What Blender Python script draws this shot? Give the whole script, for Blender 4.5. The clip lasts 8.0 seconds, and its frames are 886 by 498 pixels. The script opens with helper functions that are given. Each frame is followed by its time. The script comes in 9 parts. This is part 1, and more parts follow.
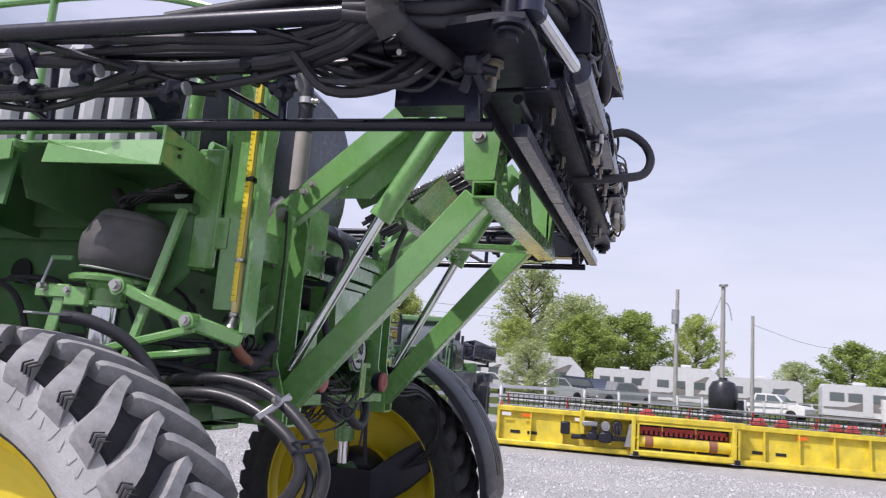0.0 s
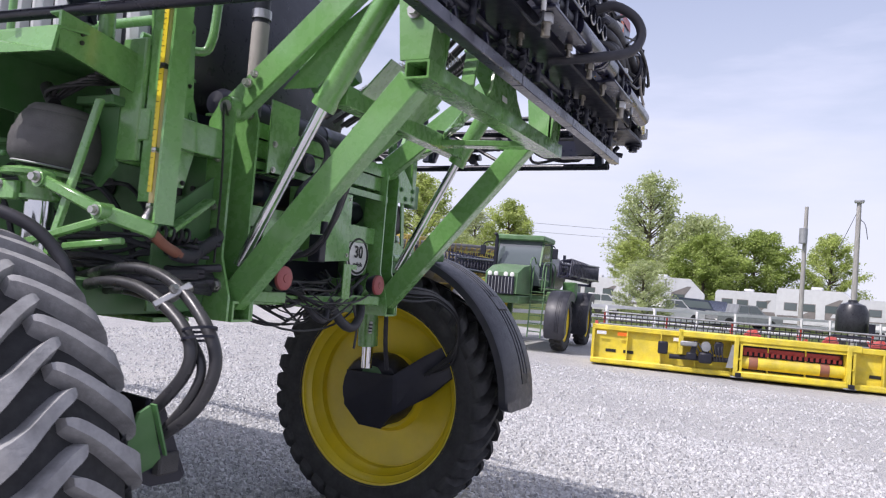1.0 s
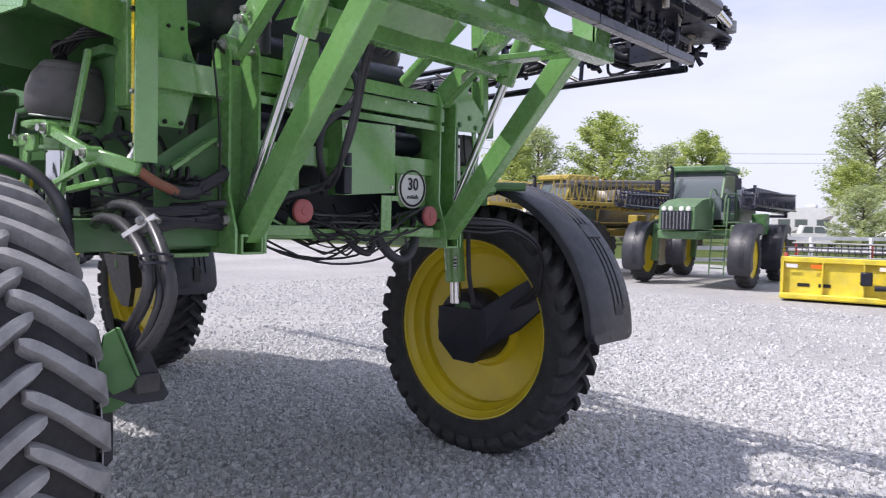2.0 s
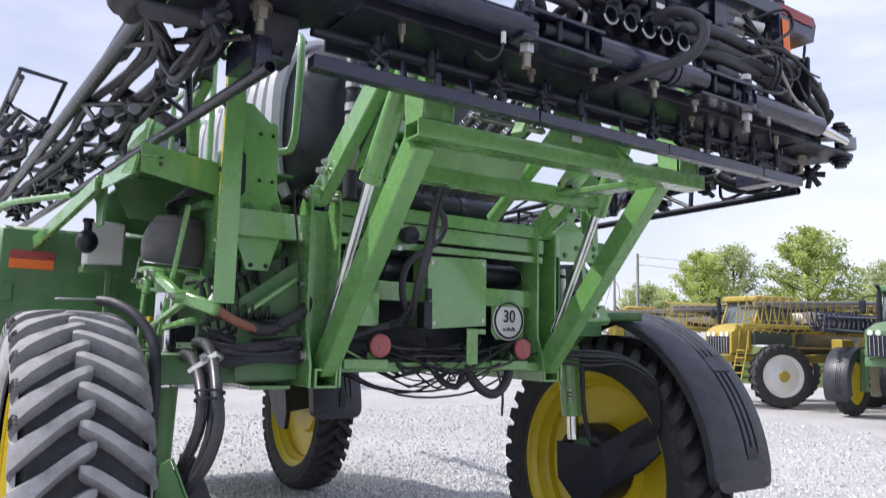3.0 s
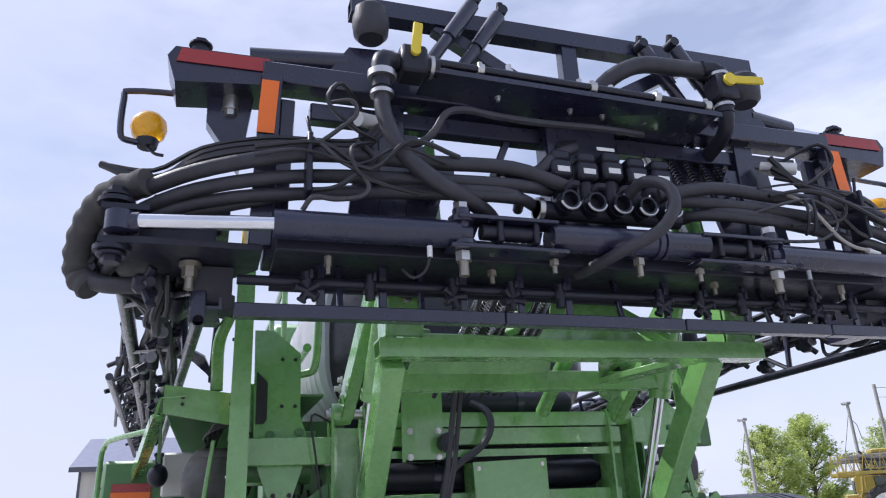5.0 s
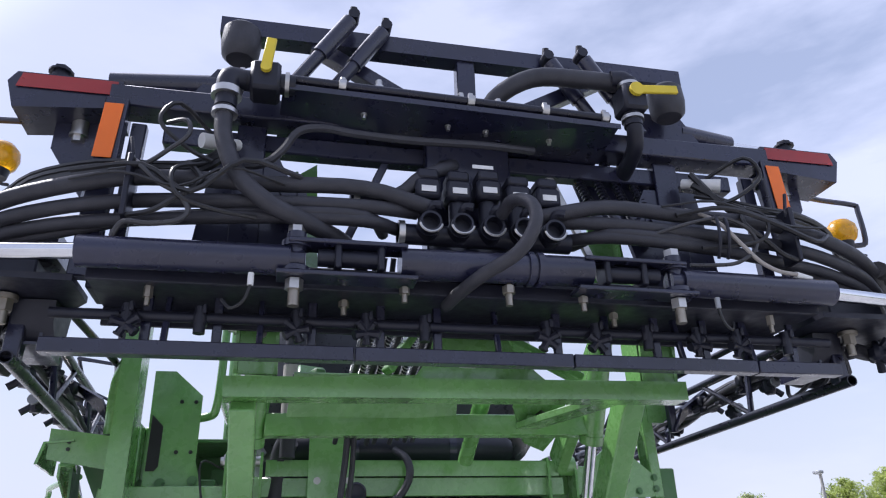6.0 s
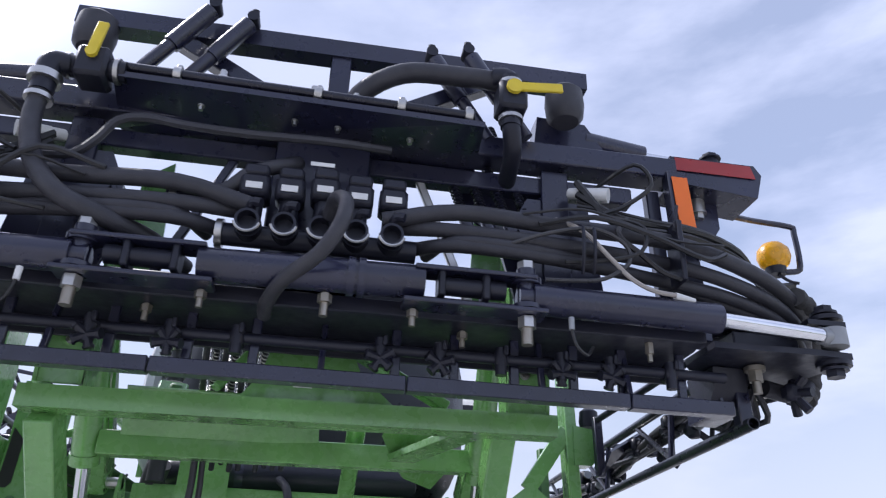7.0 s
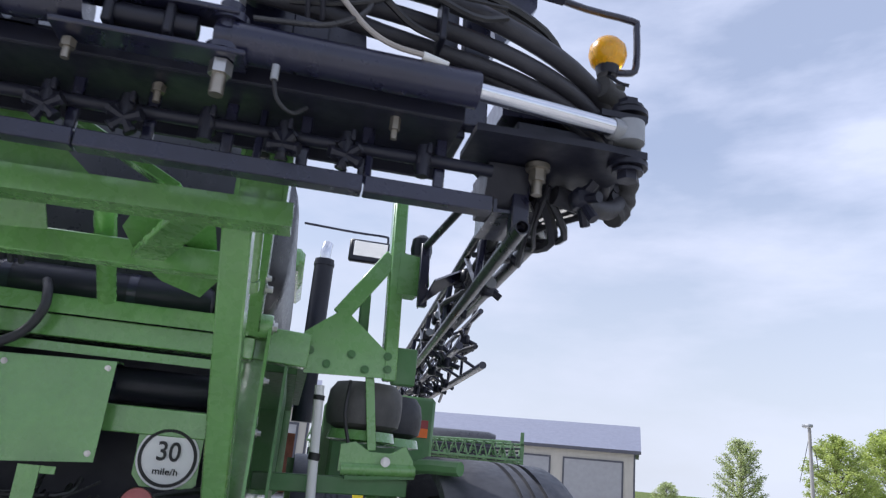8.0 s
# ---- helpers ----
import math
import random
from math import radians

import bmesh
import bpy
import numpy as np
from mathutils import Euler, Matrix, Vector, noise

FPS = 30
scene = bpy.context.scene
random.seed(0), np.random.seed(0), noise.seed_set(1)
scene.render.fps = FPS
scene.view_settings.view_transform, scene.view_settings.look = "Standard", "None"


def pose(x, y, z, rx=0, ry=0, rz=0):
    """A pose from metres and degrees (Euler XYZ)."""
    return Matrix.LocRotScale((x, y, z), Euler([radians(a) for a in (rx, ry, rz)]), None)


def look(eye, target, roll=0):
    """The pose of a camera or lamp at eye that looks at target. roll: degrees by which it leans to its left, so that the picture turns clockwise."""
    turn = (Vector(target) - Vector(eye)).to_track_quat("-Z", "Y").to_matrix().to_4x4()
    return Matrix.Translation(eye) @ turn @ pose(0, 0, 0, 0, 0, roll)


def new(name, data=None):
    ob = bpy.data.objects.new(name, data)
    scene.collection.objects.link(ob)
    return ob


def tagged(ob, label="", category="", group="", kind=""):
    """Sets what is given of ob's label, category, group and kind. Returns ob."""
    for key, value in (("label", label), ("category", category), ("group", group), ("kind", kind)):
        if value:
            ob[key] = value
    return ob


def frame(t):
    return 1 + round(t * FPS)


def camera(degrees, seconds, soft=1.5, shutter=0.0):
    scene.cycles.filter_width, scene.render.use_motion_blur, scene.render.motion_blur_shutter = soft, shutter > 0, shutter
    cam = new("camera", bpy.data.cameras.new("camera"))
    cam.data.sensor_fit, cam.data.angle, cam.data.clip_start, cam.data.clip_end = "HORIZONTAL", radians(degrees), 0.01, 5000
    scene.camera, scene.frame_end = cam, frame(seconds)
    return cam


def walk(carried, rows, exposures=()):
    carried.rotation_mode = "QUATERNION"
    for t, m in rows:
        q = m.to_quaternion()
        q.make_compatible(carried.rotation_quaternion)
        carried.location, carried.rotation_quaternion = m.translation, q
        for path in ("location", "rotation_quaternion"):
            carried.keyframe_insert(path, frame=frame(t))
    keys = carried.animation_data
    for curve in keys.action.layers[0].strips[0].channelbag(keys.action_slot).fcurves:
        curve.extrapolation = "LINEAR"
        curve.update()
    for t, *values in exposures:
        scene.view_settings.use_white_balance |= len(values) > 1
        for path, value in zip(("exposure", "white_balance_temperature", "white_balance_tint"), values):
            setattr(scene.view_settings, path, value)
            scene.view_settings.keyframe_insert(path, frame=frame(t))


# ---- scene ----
cam = camera(62.6, 8.0, 1.1, 0.15)
PATH = [
    (0, (0.283, -3.551, 1.801), (-0.301, -1.666, 2.125), 4.5),
    (0.5, (0.559, -3.384, 1.768), (-0.243, -1.567, 2.005), 5.1),
    (0.8, (0.729, -3.203, 1.754), (-0.127, -1.401, 1.896), 5.4),
    (1, (0.877, -3.117, 1.751), (-0.002, -1.323, 1.84), 4.7),
    (1.5, (1.327, -2.846, 1.72), (0.257, -1.156, 1.707), 1.5),
    (1.7, (1.378, -2.74, 1.689), (0.206, -1.121, 1.63), 0.9),
    (2.8, (1.797, -2.194, 1.678), (0.175, -1.028, 1.766), 2.0),
    (3, (1.838, -2.181, 1.753), (0.189, -1.076, 1.994), 1.4),
    (3.5, (2.011, -2.183, 1.772), (0.346, -1.198, 2.28), 0.1),
    (4, (2.165, -1.997, 1.856), (0.42, -1.195, 2.416), -2.2),
    (4.1, (2.184, -1.94, 1.877), (0.426, -1.169, 2.437), -2.2),
    (4.2, (2.215, -1.871, 1.885), (0.446, -1.136, 2.46), -2.3),
    (5.3, (2.099, -1.171, 1.984), (0.307, -0.619, 2.681), -2.5),
    (5.5, (2.105, -0.991, 1.978), (0.311, -0.477, 2.698), -2.3),
    (6, (2.065, -0.645, 1.97), (0.275, -0.234, 2.763), -1.6),
    (6.5, (1.971, -0.314, 1.997), (0.206, -0.003, 2.885), 1.2),
    (7, (1.924, 0.093, 1.993), (0.148, 0.351, 2.876), 2.2),
    (7.2, (1.864, 0.238, 1.962), (0.055, 0.5, 2.776), 2.8),
    (7.5, (1.69, 0.45, 1.949), (-0.148, 0.795, 2.661), 4.5),
    (7.6, (1.655, 0.523, 1.953), (-0.181, 0.919, 2.639), 4.9),
    (8, (1.569, 0.898, 1.906), (-0.314, 1.24, 2.487), 5.5),
]
walk(cam, [(t, look(eye, target, roll)) for t, eye, target, roll in PATH],
     [(0, 0.0, 6250, 18), (1, 0.14, 6250, 17), (1.5, 0.17, 6250, 17), (3, 0.41, 6250, 13), (4, 0.34, 6080, 12), (5.5, 0.30, 5960, 14), (7, 0.35, 5890, 13), (8, 0.30, 6060, 10)])

# ---------- world, sun, exposure ----------
world = bpy.data.worlds.new("sky_world")
scene.world = world
world.use_nodes = True
wn, wl = world.node_tree.nodes, world.node_tree.links
wn.clear()
SUN_TO = Vector((-0.47, -0.65, 1.0)).normalized()   # towards the sun
sky = wn.new("ShaderNodeTexSky")
sky.sky_type = "NISHITA"
sky.sun_disc = False
sky.sun_elevation = math.asin(SUN_TO.z)
sky.sun_rotation = math.atan2(SUN_TO.x, SUN_TO.y)
sky.air_density, sky.dust_density, sky.ozone_density = 1.0, 2.5, 1.5
coord = wn.new("ShaderNodeTexCoord")
stretch = wn.new("ShaderNodeMapping")
stretch.inputs["Scale"].default_value = (1.2, 1.9, 5.5)
stretch.inputs["Rotation"].default_value = (0.25, 0.3, 0.5)
cloud = wn.new("ShaderNodeTexNoise")
cloud.inputs["Scale"].default_value, cloud.inputs["Detail"].default_value = 1.6, 7
cloud.inputs["Roughness"].default_value = 0.55
ramp = wn.new("ShaderNodeValToRGB")
ramp.color_ramp.elements[0].position, ramp.color_ramp.elements[0].color = 0.40, (0.42, 0.42, 0.42, 1)
ramp.color_ramp.elements[1].position, ramp.color_ramp.elements[1].color = 0.64, (1.0, 1.0, 1.0, 1)
veil = wn.new("ShaderNodeMix")
veil.data_type = "RGBA"
veil.inputs["B"].default_value = (5.5, 5.75, 7.05, 1)
back = wn.new("ShaderNodeBackground")
back.inputs["Strength"].default_value = 0.110
wout = wn.new("ShaderNodeOutputWorld")
wl.new(coord.outputs["Generated"], stretch.inputs["Vector"])
wl.new(stretch.outputs["Vector"], cloud.inputs["Vector"])
wl.new(cloud.outputs["Fac"], ramp.inputs["Fac"])
wl.new(ramp.outputs["Color"], veil.inputs["Factor"])
wl.new(sky.outputs["Color"], veil.inputs["A"])
rise = wn.new("ShaderNodeSeparateXYZ")
low_haze = wn.new("ShaderNodeMapRange")
low_haze.inputs["From Min"].default_value, low_haze.inputs["From Max"].default_value = 0.0, 0.42
low_haze.inputs["To Min"].default_value, low_haze.inputs["To Max"].default_value = 0.85, 0.0
haze = wn.new("ShaderNodeMix")
haze.data_type = "RGBA"
haze.inputs["B"].default_value = (6.0, 6.15, 6.7, 1)
wl.new(coord.outputs["Generated"], rise.inputs["Vector"])
wl.new(rise.outputs["Z"], low_haze.inputs["Value"])
wl.new(low_haze.outputs["Result"], haze.inputs["Factor"])
wl.new(veil.outputs["Result"], haze.inputs["A"])
# thin cloud shines brighter round the sun
toward = wn.new("ShaderNodeVectorMath")
toward.operation = "DOT_PRODUCT"
toward.inputs[1].default_value = SUN_TO
glow = wn.new("ShaderNodeMapRange")
glow.interpolation_type = "SMOOTHSTEP"
glow.inputs["From Min"].default_value, glow.inputs["From Max"].default_value = 0.88, 1.0
glow.inputs["To Min"].default_value, glow.inputs["To Max"].default_value = 1.0, 3.0
shine = wn.new("ShaderNodeVectorMath")
shine.operation = "SCALE"
wl.new(coord.outputs["Generated"], toward.inputs[0])
wl.new(toward.outputs["Value"], glow.inputs["Value"])
wl.new(haze.outputs["Result"], shine.inputs[0])
bank_dot = wn.new("ShaderNodeVectorMath")
bank_dot.operation = "DOT_PRODUCT"
bank_dot.inputs[1].default_value = Vector((0.32, 0.94, 0.12)).normalized()
bank_ = wn.new("ShaderNodeMapRange")
bank_.interpolation_type = "SMOOTHSTEP"
bank_.inputs["From Min"].default_value, bank_.inputs["From Max"].default_value = 0.05, 0.95
bank_.inputs["To Min"].default_value, bank_.inputs["To Max"].default_value = 1.0, 1.24
both = wn.new("ShaderNodeMath")
both.operation = "MULTIPLY"
wl.new(coord.outputs["Generated"], bank_dot.inputs[0])
wl.new(bank_dot.outputs["Value"], bank_.inputs["Value"])
wl.new(glow.outputs["Result"], both.inputs[0])
wl.new(bank_.outputs["Result"], both.inputs[1])
wl.new(both.outputs["Value"], shine.inputs["Scale"])
wl.new(shine.outputs["Vector"], back.inputs["Color"])
wl.new(back.outputs["Background"], wout.inputs["Surface"])

sun_data = bpy.data.lights.new("sun", "SUN")
sun_data.energy, sun_data.angle, sun_data.color = 3.2, radians(0.6), (1.0, 0.95, 0.88)
sun = new("sun", sun_data)
sun.matrix_world = look(SUN_TO * 60, (0, 0, 0))


# ---------- mesh kit ----------
def V(*a):
    return Vector(a)


class Geo:
    """Collects vertices and faces of one mesh."""

    def __init__(self):
        self.v, self.f = [], []

    def add(self, verts, faces):
        n = len(self.v)
        self.v.extend(Vector(p) for p in verts)
        self.f.extend(tuple(i + n for i in f) for f in faces)
        return self

    def merge(self, other, m=None):
        return self.add([m @ p for p in other.v] if m else other.v, other.f)

    def frame_box(self, c, ax, ay, az, b=0.004):
        """Chamfered box at c with half axes ax, ay, az."""
        lx, ly, lz = ax.length, ay.length, az.length
        b = min(b, lx * 0.45, ly * 0.45, lz * 0.45)
        ux, uy, uz = ax / lx, ay / ly, az / lz
        vs, idx = [], {}
        for sx in (-1, 1):
            for sy in (-1, 1):
                for sz in (-1, 1):
                    for k in range(3):
                        d = [lx - b, ly - b, lz - b]
                        d[k] += b
                        idx[sx, sy, sz, k] = len(vs)
                        vs.append(c + ux * d[0] * sx + uy * d[1] * sy + uz * d[2] * sz)
        fs = []
        for k in range(3):
            i, j = (k + 1) % 3, (k + 2) % 3
            for s in (-1, 1):
                q = []
                for a, e in ((-1, -1), (1, -1), (1, 1), (-1, 1)):
                    t = [0, 0, 0]
                    t[k], t[i], t[j] = s, a, e
                    q.append(idx[t[0], t[1], t[2], k])
                fs.append(tuple(q if s > 0 else q[::-1]))
            for a in (-1, 1):
                for e in (-1, 1):
                    t0, t1 = [0, 0, 0], [0, 0, 0]
                    t0[k], t1[k] = -1, 1
                    t0[i] = t1[i] = a
                    t0[j] = t1[j] = e
                    q = [idx[(*t0, i)], idx[(*t1, i)], idx[(*t1, j)], idx[(*t0, j)]]
                    fs.append(tuple(q if a * e < 0 else q[::-1]))
        for sx in (-1, 1):
            for sy in (-1, 1):
                for sz in (-1, 1):
                    q = [idx[sx, sy, sz, 0], idx[sx, sy, sz, 1], idx[sx, sy, sz, 2]]
                    fs.append(tuple(q if sx * sy * sz > 0 else q[::-1]))
        return self.add(vs, fs)

    def box(self, c, size, rz=0.0, b=0.004):
        m = Matrix.Rotation(radians(rz), 3, "Z")
        return self.frame_box(Vector(c), m @ V(size[0] / 2, 0, 0), m @ V(0, size[1] / 2, 0), V(0, 0, size[2] / 2), b)

    def span(self, lo, hi, b=0.004):
        lo, hi = Vector(lo), Vector(hi)
        return self.box((lo + hi) / 2, hi - lo, 0, b)

    def axes(self, p0, p1, up):
        d = (p1 - p0)
        t = d.normalized()
        up = Vector(up)
        if abs(t.dot(up.normalized())) > 0.98:
            up = V(1, 0, 0) if abs(t.x) < 0.9 else V(0, 1, 0)
        side = t.cross(up).normalized()
        return t, side, side.cross(t).normalized(), d.length

    def beam(self, p0, p1, w, h, up=(0, 0, 1), b=0.004):
        """Bar from p0 to p1, w across, h along up."""
        p0, p1 = Vector(p0), Vector(p1)
        t, s, u, n = self.axes(p0, p1, up)
        return self.frame_box((p0 + p1) / 2, t * n / 2, s * w / 2, u * h / 2, b)

    def hollow(self, p0, p1, w, h, wall=0.008, up=(0, 0, 1)):
        """Rectangular tube with open ends."""
        p0, p1 = Vector(p0), Vector(p1)
        t, s, u, n = self.axes(p0, p1, up)
        vs, fs = [], []
        for p in (p0, p1):
            for ww, hh in ((w, h), (w - 2 * wall, h - 2 * wall)):
                for a, e in ((-1, -1), (1, -1), (1, 1), (-1, 1)):
                    vs.append(p + s * ww / 2 * a + u * hh / 2 * e)
        for i in range(4):
            j = (i + 1) % 4
            fs += [(i, j, 8 + j, 8 + i), (4 + j, 4 + i, 12 + i, 12 + j), (j, i, 4 + i, 4 + j), (8 + i, 8 + j, 12 + j, 12 + i)]
        return self.add(vs, fs)

    def cyl(self, p0, p1, r, r2=None, n=14, caps=True):
        p0, p1 = Vector(p0), Vector(p1)
        r2 = r if r2 is None else r2
        t, s, u, _ = self.axes(p0, p1, (0, 0, 1))
        vs = []
        for p, q in ((p0, r), (p1, r2)):
            vs += [p + (s * math.cos(2 * math.pi * i / n) + u * math.sin(2 * math.pi * i / n)) * q for i in range(n)]
        fs = [(i, (i + 1) % n, n + (i + 1) % n, n + i) for i in range(n)]
        if caps:
            fs += [tuple(range(n))[::-1], tuple(range(n, 2 * n))]
        return self.add(vs, fs)

    def pipe(self, p0, p1, r, wall=0.006, n=14):
        """Round tube with open ends."""
        p0, p1 = Vector(p0), Vector(p1)
        t, s, u, _ = self.axes(p0, p1, (0, 0, 1))
        vs = []
        for p in (p0, p1):
            for q in (r, r - wall):
                vs += [p + (s * math.cos(2 * math.pi * i / n) + u * math.sin(2 * math.pi * i / n)) * q for i in range(n)]
        fs = []
        for i in range(n):
            j = (i + 1) % n
            fs += [(i, j, 2 * n + j, 2 * n + i), (n + j, n + i, 3 * n + i, 3 * n + j), (j, i, n + i, n + j), (2 * n + i, 2 * n + j, 3 * n + j, 3 * n + i)]
        return self.add(vs, fs)

    def lathe(self, o, axis, profile, n=24, closed=False):
        """Profile of (radius, height) turned about axis at o."""
        o, t = Vector(o), Vector(axis).normalized()
        s = t.orthogonal().normalized()
        u = t.cross(s)
        k = len(profile)
        vs = []
        for i in range(n):
            a = 2 * math.pi * i / n
            d = s * math.cos(a) + u * math.sin(a)
            vs += [o + d * r + t * h for r, h in profile]
        fs = []
        for i in range(n):
            j = (i + 1) % n
            for q in range(k - 1 if not closed else k):
                e = (q + 1) % k
                fs.append((i * k + q, j * k + q, j * k + e, i * k + e))
        return self.add(vs, fs)

    def sweep(self, pts, r, n=8, smooth=True, step=4, caps=True):
        """Tube through points; r a radius or a function of 0..1."""
        pts = [Vector(p) for p in pts]
        if smooth and len(pts) > 2:
            full = [pts[0] * 2 - pts[1]] + pts + [pts[-1] * 2 - pts[-2]]
            out = []
            for i in range(1, len(full) - 2):
                a, b, c, d = full[i - 1:i + 3]
                for k in range(step):
                    t = k / step
                    out.append(0.5 * ((2 * b) + (c - a) * t + (2 * a - 5 * b + 4 * c - d) * t * t + (3 * b - a - 3 * c + d) * t ** 3))
            pts = out + [pts[-1]]
        vs, m = [], len(pts)
        t = (pts[1] - pts[0]).normalized()
        s = t.orthogonal().normalized()
        for i, p in enumerate(pts):
            d = (pts[min(i + 1, m - 1)] - pts[max(i - 1, 0)])
            if d.length > 1e-9:
                t = d.normalized()
            s = (s - t * s.dot(t)).normalized()
            u = t.cross(s)
            q = r(i / (m - 1)) if callable(r) else r
            vs += [p + (s * math.cos(2 * math.pi * k / n) + u * math.sin(2 * math.pi * k / n)) * q for k in range(n)]
        fs = [(i * n + k, i * n + (k + 1) % n, (i + 1) * n + (k + 1) % n, (i + 1) * n + k) for i in range(m - 1) for k in range(n)]
        if caps:
            fs += [tuple(range(n))[::-1], tuple(range((m - 1) * n, m * n))]
        return self.add(vs, fs)

    def coil(self, p0, p1, radius, r, turns, n=5):
        p0, p1 = Vector(p0), Vector(p1)
        t, s, u, _ = self.axes(p0, p1, (0, 0, 1))
        k = int(turns * 10)
        return self.sweep([p0 + (p1 - p0) * (i / k) + (s * math.cos(i * math.pi / 5) + u * math.sin(i * math.pi / 5)) * radius for i in range(k + 1)], r, n, False)

    def plate(self, pts, t):
        """Flat polygon pts with thickness vector t."""
        pts, t = [Vector(p) for p in pts], Vector(t)
        n = len(pts)
        normal = sum(((pts[i] - pts[0]).cross(pts[i + 1] - pts[0]) for i in range(1, n - 1)), Vector())
        if normal.dot(t) < 0:
            pts = pts[::-1]
        return self.add(pts + [p + t for p in pts], [tuple(range(n))[::-1], tuple(range(n, 2 * n))] + [(i, (i + 1) % n, n + (i + 1) % n, n + i) for i in range(n)])

    def ball(self, c, r, n=12, m=8, squash=(1, 1, 1)):
        c = Vector(c)
        vs = [c + V(r * squash[0] * math.sin(math.pi * i / m) * math.cos(2 * math.pi * k / n), r * squash[1] * math.sin(math.pi * i / m) * math.sin(2 * math.pi * k / n), r * squash[2] * math.cos(math.pi * i / m)) for i in range(1, m) for k in range(n)]
        vs += [c + V(0, 0, r * squash[2]), c - V(0, 0, r * squash[2])]
        fs = [(i * n + k, (i + 1) * n + k, (i + 1) * n + (k + 1) % n, i * n + (k + 1) % n) for i in range(m - 2) for k in range(n)]
        top, bot = len(vs) - 2, len(vs) - 1
        fs += [(top, k, (k + 1) % n) for k in range(n)] + [(bot, (m - 2) * n + (k + 1) % n, (m - 2) * n + k) for k in range(n)]
        return self.add(vs, fs)

    def bolt(self, p, d, r=0.014, h=0.012, washer=True):
        """Hexagon head with washer on a face at p, out along d."""
        p, d = Vector(p), Vector(d).normalized()
        if washer:
            self.cyl(p, p + d * h * 0.3, r * 1.45, None, 12)
        return self.cyl(p, p + d * h, r, None, 6)

    def mesh(self, name, sharp=38):
        me = bpy.data.meshes.new(name)
        me.from_pydata([tuple(p) for p in self.v], [], self.f)
        me.validate()
        me.polygons.foreach_set("use_smooth", [True] * len(me.polygons))
        me.set_sharp_from_angle(angle=radians(sharp))
        return me


def part(name, geo, mat, parent=None, label=""):
    """One mesh object, under a thing or a part."""
    me = geo.mesh(name)
    me.materials.append(mat)
    ob = new(name, me)
    if parent:
        ob.parent = parent
        if parent.type == "EMPTY":
            ob.matrix_parent_inverse = Matrix.Translation(-parent.location)
    return tagged(ob, label)


def split(name, geo, mat, parent, label=""):
    """Each separate piece of a Geo becomes a part of its own; gives the first."""
    up = list(range(len(geo.v)))

    def root(i):
        while up[i] != i:
            up[i] = up[up[i]]
            i = up[i]
        return i
    for f in geo.f:
        a = root(f[0])
        for i in f[1:]:
            up[root(i)] = a
    groups = {}
    for f in geo.f:
        groups.setdefault(root(f[0]), []).append(f)
    first = None
    for faces in groups.values():
        ids = sorted({i for f in faces for i in f})
        where = {i: k for k, i in enumerate(ids)}
        ob = part(name, Geo().add([geo.v[i] for i in ids], [tuple(where[i] for i in f) for f in faces]), mat, parent, label if first is None else "")
        first = first or ob
    return first


def each(name, geos, mat, parent, label=""):
    """One part for each piece of a row of like parts."""
    return [part(name, x, mat, parent, label) for x in geos]


def thing(name, label, category, base=(0, 0, 0), group="", kind=""):
    ob = new(name)
    ob.location = base
    ob.empty_display_size = 0.3
    return tagged(ob, label, category, group, kind)


